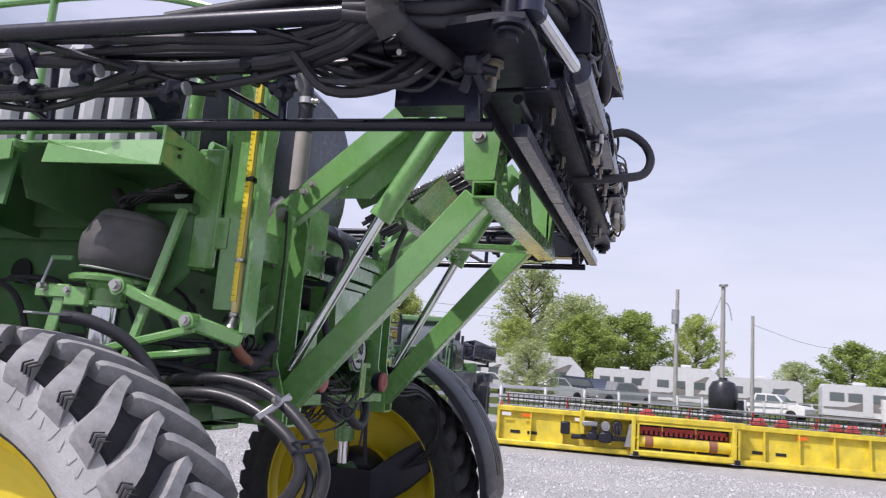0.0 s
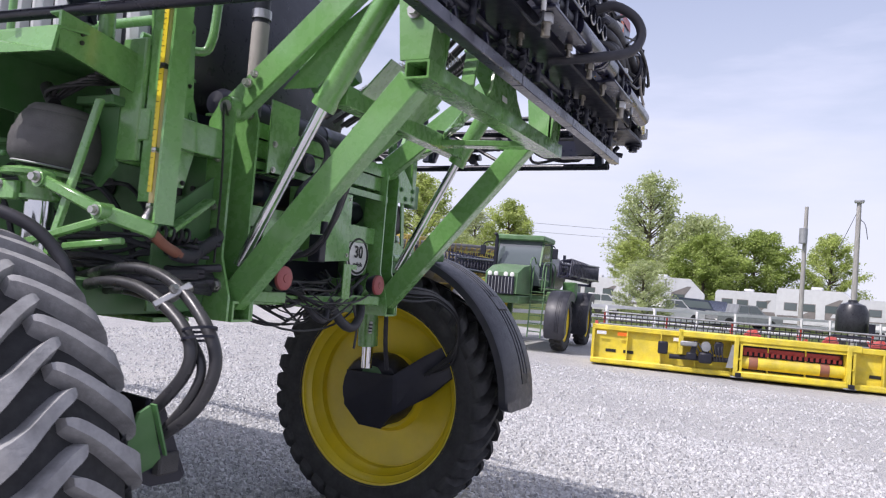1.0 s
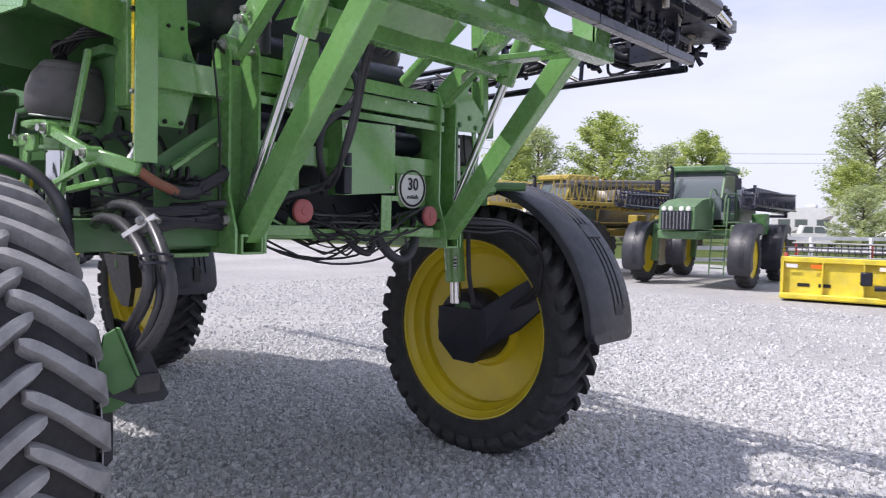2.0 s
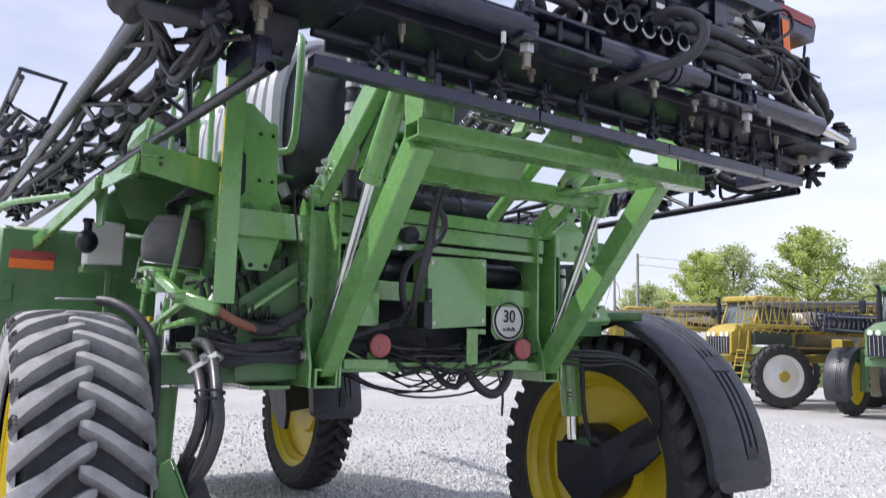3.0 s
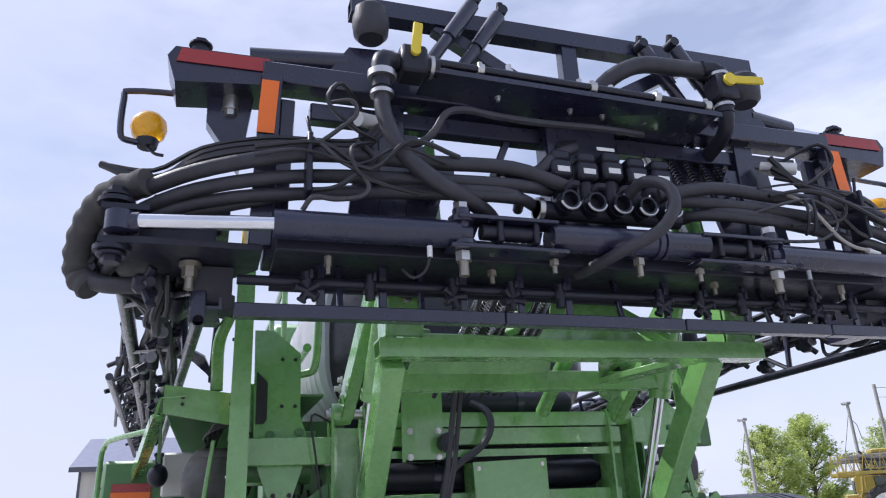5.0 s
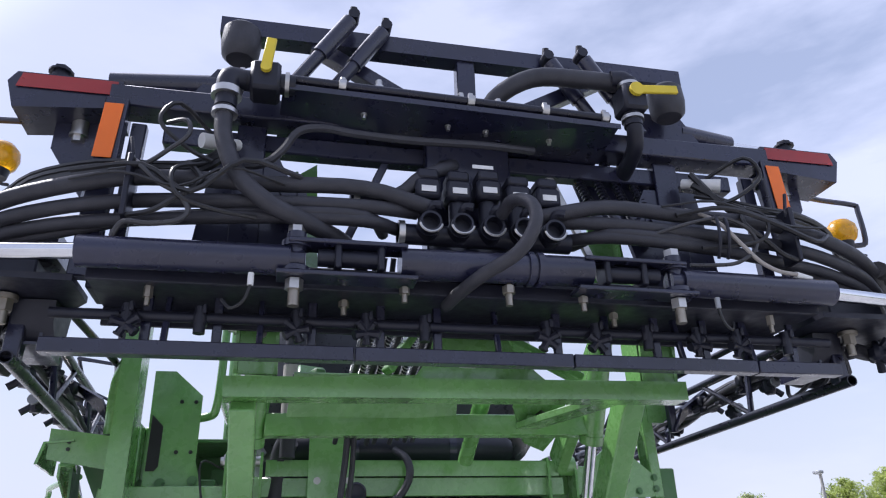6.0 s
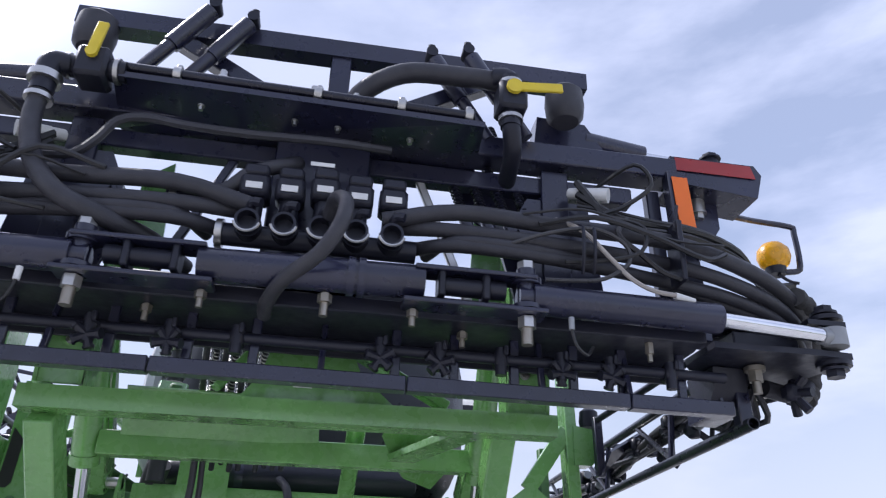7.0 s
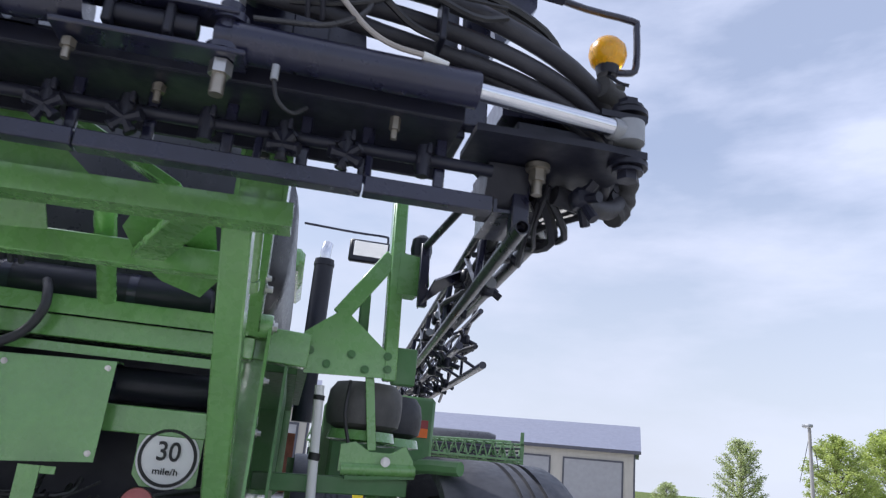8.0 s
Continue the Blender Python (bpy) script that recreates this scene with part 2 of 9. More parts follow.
# ---------- materials ----------
def material(name, base, rough=0.5, metal=0.0, vary=0.12, scale=3.0, bump=0.0, grain=90.0, dust=0.0, dust_colour=(0.42, 0.40, 0.37), coat=0.0, second=None, stretch=(1, 1, 1), spec=0.5):
    """Base colour varied at two scales, with dust and fine relief."""
    m = bpy.data.materials.new(name)
    m.use_nodes = True
    nt = m.node_tree
    n, l = nt.nodes, nt.links
    p = n["Principled BSDF"]
    p.inputs["Metallic"].default_value = metal
    p.inputs["Coat Weight"].default_value = coat
    p.inputs["Coat Roughness"].default_value = 0.12
    p.inputs["Specular IOR Level"].default_value = spec
    tc = n.new("ShaderNodeTexCoord")
    mp = n.new("ShaderNodeMapping")
    mp.inputs["Scale"].default_value = stretch
    l.new(tc.outputs["Object"], mp.inputs["Vector"])

    def noise_tex(s, detail):
        t = n.new("ShaderNodeTexNoise")
        t.inputs["Scale"].default_value, t.inputs["Detail"].default_value = s, detail
        l.new(mp.outputs["Vector"], t.inputs["Vector"])
        return t.outputs["Fac"]

    def remap(fac, lo, hi, a, b):
        r = n.new("ShaderNodeMapRange")
        for k, v in (("From Min", lo), ("From Max", hi), ("To Min", a), ("To Max", b)):
            r.inputs[k].default_value = v
        l.new(fac, r.inputs["Value"])
        return r.outputs["Result"]

    def mix(fac, a, b, blend="MIX"):
        x = n.new("ShaderNodeMix")
        x.data_type, x.blend_type = "RGBA", blend
        for k, v in (("Factor", fac), ("A", a), ("B", b)):
            if isinstance(v, (int, float)):
                x.inputs[k].default_value = v
            elif isinstance(v, tuple):
                x.inputs[k].default_value = (*v, 1)
            else:
                l.new(v, x.inputs[k])
        return x.outputs["Result"]

    big, fine = noise_tex(scale, 5), noise_tex(scale * 9, 6)
    low = tuple(c * (1 - vary) for c in base)
    high = second or tuple(min(1, c * (1 + vary)) for c in base)
    col = mix(remap(big, 0.3, 0.7, 0, 1), low, high)
    col = mix(remap(fine, 0.35, 0.75, 0, vary * 0.9), col, tuple(c * 0.55 for c in base))
    ro = remap(fine, 0.3, 0.7, max(0.02, rough - 0.07), min(1, rough + 0.1))
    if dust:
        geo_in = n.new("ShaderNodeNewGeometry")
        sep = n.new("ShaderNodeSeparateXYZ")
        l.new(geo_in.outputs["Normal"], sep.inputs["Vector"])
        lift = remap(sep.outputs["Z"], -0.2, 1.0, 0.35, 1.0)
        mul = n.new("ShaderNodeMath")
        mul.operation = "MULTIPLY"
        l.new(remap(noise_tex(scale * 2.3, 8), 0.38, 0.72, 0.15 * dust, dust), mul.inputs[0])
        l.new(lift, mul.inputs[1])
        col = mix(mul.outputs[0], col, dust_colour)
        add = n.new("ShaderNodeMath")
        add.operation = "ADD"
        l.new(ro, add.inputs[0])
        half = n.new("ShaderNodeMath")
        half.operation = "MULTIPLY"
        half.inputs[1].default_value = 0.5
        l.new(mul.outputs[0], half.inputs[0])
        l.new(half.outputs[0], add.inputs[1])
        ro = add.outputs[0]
    l.new(col, p.inputs["Base Color"])
    l.new(ro, p.inputs["Roughness"])
    if bump:
        b = n.new("ShaderNodeBump")
        b.inputs["Strength"].default_value, b.inputs["Distance"].default_value = min(1.0, bump), 0.004
        l.new(noise_tex(grain, 4), b.inputs["Height"])
        l.new(b.outputs["Normal"], p.inputs["Normal"])
    return m


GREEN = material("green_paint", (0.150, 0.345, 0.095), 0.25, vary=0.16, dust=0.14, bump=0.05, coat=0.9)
# dusty paint whose base is also darkened, shade put in for inner parts
GREEN_MATT_SHADE = material("dusty_green_paint", (0.060, 0.18, 0.050), 0.4, vary=0.2, dust=0.3, bump=0.06)
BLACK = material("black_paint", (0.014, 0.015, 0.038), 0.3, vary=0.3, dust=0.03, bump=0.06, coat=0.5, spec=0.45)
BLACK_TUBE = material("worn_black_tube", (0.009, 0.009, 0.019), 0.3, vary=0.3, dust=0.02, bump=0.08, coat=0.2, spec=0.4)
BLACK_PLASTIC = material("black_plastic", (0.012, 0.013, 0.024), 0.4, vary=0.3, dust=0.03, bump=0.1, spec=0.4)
HOSE = material("hose_rubber", (0.034, 0.034, 0.042), 0.48, vary=0.3, dust=0.05, bump=0.3, grain=240, spec=0.42)
CABLE = material("cable_sheath", (0.014, 0.014, 0.016), 0.42, vary=0.3, dust=0.05)
HOSE_SHINY = material("glossy_hose", (0.03, 0.03, 0.034), 0.3, vary=0.25, dust=0.10, bump=0.1)
BAG = material("air_bag_rubber", (0.06, 0.059, 0.06), 0.6, vary=0.25, dust=0.3, bump=0.3, grain=150)
SLEEVE_PALE = material("pale_dusty_sleeve", (0.36, 0.33, 0.30), 0.7, vary=0.25, dust=0.3)
SLEEVE = material("woven_sleeve", (0.045, 0.045, 0.047), 0.85, vary=0.35, bump=0.9, grain=300, dust=0.3)
CHROME = material("chrome_rod", (0.72, 0.73, 0.76), 0.12, 1.0, vary=0.06)
STEEL = material("zinc_steel", (0.55, 0.54, 0.52), 0.36, 1.0, vary=0.18, bump=0.1)
BRASS = material("dull_zinc_fitting", (0.36, 0.33, 0.28), 0.48, 1.0, vary=0.2)
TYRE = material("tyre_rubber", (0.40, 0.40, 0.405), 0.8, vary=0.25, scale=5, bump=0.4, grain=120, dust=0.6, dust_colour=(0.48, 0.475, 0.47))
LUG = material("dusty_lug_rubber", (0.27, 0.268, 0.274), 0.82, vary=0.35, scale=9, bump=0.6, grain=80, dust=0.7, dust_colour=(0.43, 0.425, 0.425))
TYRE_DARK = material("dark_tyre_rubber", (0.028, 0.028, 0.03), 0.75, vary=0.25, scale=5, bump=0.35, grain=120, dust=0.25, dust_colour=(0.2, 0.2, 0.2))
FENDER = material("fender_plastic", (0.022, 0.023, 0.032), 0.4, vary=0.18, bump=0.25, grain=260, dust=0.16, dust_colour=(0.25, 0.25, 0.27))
YELLOW = material("yellow_rim_paint", (0.78, 0.60, 0.012), 0.36, vary=0.08, dust=0.12, coat=0.2, bump=0.05)
YELLOW_HEAD = material("yellow_header_paint", (0.72, 0.57, 0.025), 0.5, vary=0.22, scale=2.5, dust=0.3, bump=0.05)
YELLOW_PLASTIC = material("yellow_handle", (0.72, 0.55, 0.02), 0.5, vary=0.12, dust=0.15)
YELLOW_HOSE = material("yellow_gauge_tube", (0.72, 0.58, 0.24), 0.4, vary=0.2, dust=0.25)
TANK = material("tank_plastic", (0.016, 0.017, 0.022), 0.3, vary=0.2, bump=0.1, dust=0.1, dust_colour=(0.3, 0.3, 0.33))
TANK_RIB = material("tank_pale_plastic", (0.55, 0.55, 0.58), 0.42, vary=0.15, dust=0.2)
WHITE = material("white_paint", (0.78, 0.78, 0.77), 0.45, vary=0.05, dust=0.1)
WHITE_PLASTIC = material("white_plastic_bottle", (0.78, 0.77, 0.72), 0.45, vary=0.06, dust=0.15)
ORANGE = material("orange_reflector", (0.85, 0.17, 0.012), 0.35, vary=0.06)
RED = material("red_reflector", (0.33, 0.026, 0.025), 0.32, vary=0.15, dust=0.1)
TAIL_RED = material("faded_red_lens", (0.36, 0.075, 0.075), 0.4, vary=0.15, dust=0.2)
RUST_HOSE = material("rust_brown_hose", (0.27, 0.10, 0.055), 0.6, vary=0.25, dust=0.15)
LETTER = material("black_lettering", (0.012, 0.012, 0.012), 0.5, vary=0.05)
LABEL = material("paper_label", (0.72, 0.72, 0.70), 0.55, vary=0.08, dust=0.1)
GREY_METAL = material("grey_galvanised", (0.36, 0.37, 0.38), 0.55, 0.6, vary=0.15, bump=0.1)
AMBER = material("amber_lens", (0.92, 0.46, 0.006), 0.22, vary=0.1, coat=0.15)
AMBER.node_tree.nodes["Principled BSDF"].inputs["Transmission Weight"].default_value = 0.35
GLASS = bpy.data.materials.new("tinted_glass")
GLASS.use_nodes = True
_g = GLASS.node_tree.nodes["Principled BSDF"].inputs
_g["Base Color"].default_value, _g["Roughness"].default_value, _g["Specular IOR Level"].default_value = (0.11, 0.135, 0.14, 1), 0.05, 0.9
MIRROR = bpy.data.materials.new("mirror_glass")
MIRROR.use_nodes = True
_g = MIRROR.node_tree.nodes["Principled BSDF"].inputs
_g["Base Color"].default_value, _g["Roughness"].default_value, _g["Metallic"].default_value = (0.85, 0.87, 0.88, 1), 0.03, 1.0
BARK = material("bark", (0.13, 0.105, 0.08), 0.9, vary=0.3, scale=2, bump=0.8, grain=30)
LEAF = material("leaves", (0.15, 0.195, 0.055), 0.6, vary=0.25, scale=0.9, second=(0.29, 0.345, 0.11), spec=0.2)
LEAF_MILD = material("mild_leaves", (0.23, 0.275, 0.09), 0.6, vary=0.22, scale=0.6, second=(0.36, 0.40, 0.15), spec=0.2)
LEAF_PALE = material("pale_leaves", (0.26, 0.295, 0.16), 0.6, vary=0.22, scale=0.6, second=(0.36, 0.39, 0.23), spec=0.2)
for _m in (LEAF, LEAF_MILD, LEAF_PALE):                      # thin leaves let light through
    _n, _l = _m.node_tree.nodes, _m.node_tree.links
    _p, _o = _n["Principled BSDF"], _n["Material Output"]
    _t, _a, _d = _n.new("ShaderNodeBsdfTranslucent"), _n.new("ShaderNodeAddShader"), _n.new("ShaderNodeMix")
    _d.data_type, _d.blend_type = "RGBA", "MULTIPLY"
    _d.inputs["Factor"].default_value = 1.0
    _d.inputs["B"].default_value = (0.75, 0.78, 0.55, 1)
    _l.new(_p.inputs["Base Color"].links[0].from_socket, _d.inputs["A"])
    _l.new(_d.outputs["Result"], _t.inputs["Color"])
    _l.new(_p.outputs["BSDF"], _a.inputs[0])
    _l.new(_t.outputs["BSDF"], _a.inputs[1])
    _l.new(_a.outputs["Shader"], _o.inputs["Surface"])
REEL_RED = material("red_reel_paint", (0.42, 0.035, 0.025), 0.45, vary=0.2, dust=0.2)
RV_WHITE = material("rv_panel", (0.62, 0.63, 0.64), 0.4, vary=0.05)
RV_STRIPE = material("rv_stripe", (0.22, 0.20, 0.19), 0.45, vary=0.15)
CAR_BLUE = material("dark_blue_car_paint", (0.03, 0.04, 0.07), 0.25, vary=0.1, coat=0.6)
SHED_WALL = material("beige_sheet_wall", (0.50, 0.47, 0.41), 0.55, vary=0.06, stretch=(1, 1, 0.3), dust=0.05)
SHED_DOOR = material("grey_door_sheet", (0.36, 0.36, 0.37), 0.5, vary=0.06)
SHED_ROOF = material("blue_grey_roof_sheet", (0.24, 0.25, 0.32), 0.4, 0.3, vary=0.08)
SHED_TRIM = material("dark_trim", (0.09, 0.09, 0.11), 0.5, vary=0.1)
WOOD = material("weathered_pole_wood", (0.36, 0.35, 0.33), 0.85, vary=0.2, stretch=(6, 6, 0.6), bump=0.4)
AG_YELLOW = material("far_yellow_paint", (0.42, 0.32, 0.055), 0.4, vary=0.12, dust=0.15)
FAR_GREEN = material("weathered_green_paint", (0.09, 0.195, 0.075), 0.4, vary=0.2, dust=0.3)
AG_TANK = material("grey_tank", (0.26, 0.245, 0.23), 0.4, 0.3, vary=0.15, dust=0.15)


# ---------- ground ----------
def ground_material():
    m = bpy.data.materials.new("gravel_and_grass")
    m.use_nodes = True
    n, l = m.node_tree.nodes, m.node_tree.links
    p = n["Principled BSDF"]
    p.inputs["Roughness"].default_value = 0.95
    p.inputs["Specular IOR Level"].default_value = 0.2
    tc = n.new("ShaderNodeTexCoord")

    def tex(kind, scale, **kw):
        t = n.new(kind)
        t.inputs["Scale"].default_value = scale
        for k, v in kw.items():
            t.inputs[k].default_value = v
        l.new(tc.outputs["Object"], t.inputs["Vector"])
        return t

    def ramp2(fac, a, b, ca, cb):
        r = n.new("ShaderNodeValToRGB")
        r.color_ramp.elements[0].position, r.color_ramp.elements[0].color = a, (*ca, 1)
        r.color_ramp.elements[1].position, r.color_ramp.elements[1].color = b, (*cb, 1)
        l.new(fac, r.inputs["Fac"])
        return r.outputs["Color"]

    def mix(fac, a, b, blend="MIX", f=None):
        x = n.new("ShaderNodeMix")
        x.data_type, x.blend_type = "RGBA", blend
        if f is None:
            l.new(fac, x.inputs["Factor"])
        else:
            x.inputs["Factor"].default_value = f
        l.new(a, x.inputs["A"])
        l.new(b, x.inputs["B"])
        return x.outputs["Result"]

    stones = tex("ShaderNodeTexVoronoi", 26.0)
    stones2 = tex("ShaderNodeTexVoronoi", 55.0)
    broad = tex("ShaderNodeTexNoise", 0.35, Detail=6.0)
    fine = tex("ShaderNodeTexNoise", 9.0, Detail=8.0)
    cell = ramp2(stones.outputs["Color"], 0.1, 0.9, (0.46, 0.455, 0.45), (0.70, 0.69, 0.675))
    dirt = ramp2(fine.outputs["Fac"], 0.35, 0.7, (0.54, 0.53, 0.52), (0.71, 0.70, 0.68))
    gravel = mix(None, cell, dirt, f=0.5)
    gravel = mix(None, gravel, ramp2(broad.outputs["Fac"], 0.35, 0.65, (0.82, 0.82, 0.83), (1.0, 0.99, 0.97)), "MULTIPLY", 1.0)
    grass = ramp2(fine.outputs["Fac"], 0.3, 0.75, (0.07, 0.11, 0.025), (0.16, 0.19, 0.06))
    sep = n.new("ShaderNodeSeparateXYZ")
    l.new(tc.outputs["Object"], sep.inputs["Vector"])
    edge = n.new("ShaderNodeMath")
    edge.operation = "MULTIPLY_ADD"
    edge.inputs[1].default_value, edge.inputs[2].default_value = 5.0, 0.0
    l.new(broad.outputs["Fac"], edge.inputs[0])
    far = n.new("ShaderNodeMath")
    far.operation = "SUBTRACT"
    l.new(sep.outputs["Y"], far.inputs[0])
    l.new(edge.outputs[0], far.inputs[1])
    mr = n.new("ShaderNodeMapRange")
    mr.inputs["From Min"].default_value, mr.inputs["From Max"].default_value = 25.5, 27.0
    l.new(far.outputs[0], mr.inputs["Value"])
    l.new(mix(mr.outputs["Result"], gravel, grass), p.inputs["Base Color"])
    hgt = n.new("ShaderNodeMath")
    hgt.operation = "ADD"
    l.new(stones.outputs["Distance"], hgt.inputs[0])
    l.new(stones2.outputs["Distance"], hgt.inputs[1])
    b = n.new("ShaderNodeBump")
    b.inputs["Strength"].default_value, b.inputs["Distance"].default_value = 0.9, 0.03
    b.invert = True
    l.new(hgt.outputs[0], b.inputs["Height"])
    l.new(b.outputs["Normal"], p.inputs["Normal"])
    return m


GROUND_MAT = ground_material()
rng = random.Random(4)
g = Geo()
xs = [-900, -300, -120, -60] + [-30 + 2.0 * i for i in range(28)] + [40, 80, 200, 900]
ys = [-900, -200, -60, -20] + [-10 + 2.0 * i for i in range(26)] + [60, 100, 250, 900]
for yy in ys:
    for xx in xs:
        near = abs(xx) < 40 and -12 < yy < 45
        g.v.append(V(xx, yy, noise.noise(V(xx * 0.21, yy * 0.21, 3.1)) * 0.02 - 0.02 if near else -0.02))
nx = len(xs)
g.f += [(j * nx + i, j * nx + i + 1, (j + 1) * nx + i + 1, (j + 1) * nx + i) for j in range(len(ys) - 1) for i in range(nx - 1)]
ground = part("ground", g, GROUND_MAT)
tagged(ground, "pale grey gravel yard running into grass", "ground", kind="structure")

# loose stones: thick near the machine's tail, thinner further off
STONE = material("limestone_chips", (0.48, 0.48, 0.485), 0.9, vary=0.2, scale=14, second=(0.60, 0.595, 0.59))
_n, _l = STONE.node_tree.nodes, STONE.node_tree.links
_isl, _mr, _mx = _n.new("ShaderNodeNewGeometry"), _n.new("ShaderNodeMapRange"), _n.new("ShaderNodeMix")
_mr.inputs["To Min"].default_value, _mr.inputs["To Max"].default_value = 0.64, 1.30
_mx.data_type, _mx.blend_type = "RGBA", "MULTIPLY"
_mx.inputs["Factor"].default_value = 1.0
_src = _n["Principled BSDF"].inputs["Base Color"].links[0].from_socket
_l.new(_isl.outputs["Random Per Island"], _mr.inputs["Value"])
_l.new(_src, _mx.inputs["A"])
_l.new(_mr.outputs["Result"], _mx.inputs["B"])
_l.new(_mx.outputs["Result"], _n["Principled BSDF"].inputs["Base Color"])
g = Geo()
shapes = []
for k in range(10):
    q = []
    for i in range(6):
        a = i * math.pi / 3 + rng.uniform(-0.3, 0.3)
        q.append((math.cos(a) * rng.uniform(0.7, 1.1), math.sin(a) * rng.uniform(0.7, 1.1), rng.uniform(-0.1, 0.15)))
    tilt = rng.uniform(-0.25, 0.25)
    for i in range(3):
        a = i * 2 * math.pi / 3 + 0.5 + rng.uniform(-0.3, 0.3)
        r_ = rng.uniform(0.45, 0.7)
        q.append((math.cos(a) * r_, math.sin(a) * r_, rng.uniform(0.75, 1.0) + tilt * math.cos(a)))
    shapes.append(q)
for k in range(95000):
    u = rng.random()
    if u < 0.80:
        px, py = rng.uniform(-7.2, 1.8), rng.uniform(-1.8, 7.0)
    else:
        px, py = rng.uniform(-14, 5.0), rng.uniform(-2.5, 14)
    s = rng.uniform(0.017, 0.034) * (1.3 if rng.random() < 0.12 else 1)
    c, d = math.cos(k * 2.4) * s, math.sin(k * 2.4) * s
    z0 = noise.noise(V(px * 0.21, py * 0.21, 3.1)) * 0.02 - 0.02
    n0 = len(g.v)
    for a, b2, h in shapes[k % 10]:
        g.v.append(V(px + a * c - b2 * d, py + a * d + b2 * c, z0 + h * s * 0.9))
    g.f += [(n0 + i, n0 + (i + 1) % 6, n0 + 6 + i // 2) for i in range(6)]
    g.f += [(n0 + 2 * i + 2 if i < 2 else n0, n0 + 6 + (i + 1) % 3, n0 + 6 + i) for i in range(3)] + [(n0 + 6, n0 + 7, n0 + 8)]
gravel = part("gravel", g, STONE)
tagged(gravel, "loose pale crushed limestone gravel chips", "gravel", kind="stuff")


# ---------- the tractor-like field sprayer ----------
SP = thing("field_sprayer", "green self-propelled crop sprayer with black folded booms, parked on gravel", "sprayer", (-4.0, 0, 0))


def carcass_geo(r=0.915, half=0.19, bead=0.66):
    """Tyre without lugs, about the y axis at the origin."""
    prof = [(bead, -half * 0.86), (bead + 0.05, -half * 0.98), (bead + 0.12, -half), (r - 0.105, -half * 0.97), (r - 0.07, -half * 0.84), (r - 0.055, -half * 0.4), (r - 0.052, 0)]
    prof += [(a, -b) for a, b in prof[-2::-1]]
    return Geo().lathe((0, 0, 0), (0, 1, 0), prof, 56)


def lug_geo(side, r=0.915, half=0.19, flip=1):
    """One moulded lug at the angle 0, from the tread's middle over the shoulder."""
    stations = [(-0.12, 0.036, -0.012, 0.010), (-0.06, 0.028, -0.004, 0.015), (0.02, 0.026, 0.006, 0.019), (0.14, 0.026, 0.022, 0.020), (0.36, 0.028, 0.060, 0.022), (0.60, 0.031, 0.108, 0.026), (0.82, 0.038, 0.146, 0.034), (0.96, 0.055, 0.168, 0.039), (1.04, 0.080, 0.182, 0.043), (1.05, 0.098, 0.190, 0.044), (1.035, 0.114, 0.196, 0.040), (1.00, 0.130, 0.20, 0.030)]
    rows_, fs = [], []
    for i, (fy, drop, da, wt) in enumerate(stations):
        y = side * half * fy
        base_r, top_r = r - 0.03 - drop, r + 0.028 - drop
        if i >= 8:
            base_r, top_r = r - drop - 0.03, r - drop + 0.02
        for rr_, w in ((base_r, wt + 0.013), (top_r, wt)):
            for sgn in (-1, 1):
                aa = -da * flip + sgn * w / rr_
                rows_.append(V(rr_ * math.cos(aa), y if i < 8 else y * (1.02 if rr_ == top_r else 0.92), rr_ * math.sin(aa)))
    for i in range(len(stations) - 1):
        o, p = i * 4, i * 4 + 4
        fs += [(o + 2, o + 3, p + 3, p + 2), (o, o + 2, p + 2, p), (o + 3, o + 1, p + 1, p + 3)]
    e = (len(stations) - 1) * 4
    fs += [(0, 1, 3, 2), (e, e + 2, e + 3, e + 1)]
    return Geo().add(rows_, [f[::-1] for f in fs] if side * flip > 0 else fs)


def rim_geo(bead=0.66, half=0.17, disc=0.03):
    """Deep yellow rim about the y axis; the disc sits towards +y."""
    q = Geo()
    prof = [(bead + 0.012, -half), (bead + 0.012, -half + 0.012), (bead - 0.012, -half + 0.016), (bead - 0.02, -half + 0.04), (bead - 0.055, -half + 0.065), (bead - 0.06, -half + 0.1),
            (bead - 0.10, -half + 0.14), (bead - 0.105, disc - 0.01), (bead - 0.13, disc), (0.30, disc + 0.02), (0.27, disc - 0.03), (0.0, disc - 0.03)]
    q.lathe((0, 0, 0), (0, 1, 0), prof, 48)
    prof = [(bead - 0.13, disc + 0.012), (bead - 0.09, disc + 0.02), (bead - 0.06, half - 0.06), (bead - 0.02, half - 0.04), (bead - 0.012, half - 0.016), (bead + 0.012, half - 0.012), (bead + 0.012, half)]
    q.lathe((0, 0, 0), (0, 1, 0), prof, 48)
    q.lathe((0, 0, 0), (0, 1, 0), [(bead - 0.13, disc + 0.012), (0.2, disc + 0.03), (0.0, disc + 0.03)], 48)
    return q


def moved(geo, m):
    q = Geo()
    q.merge(geo, m)
    return q


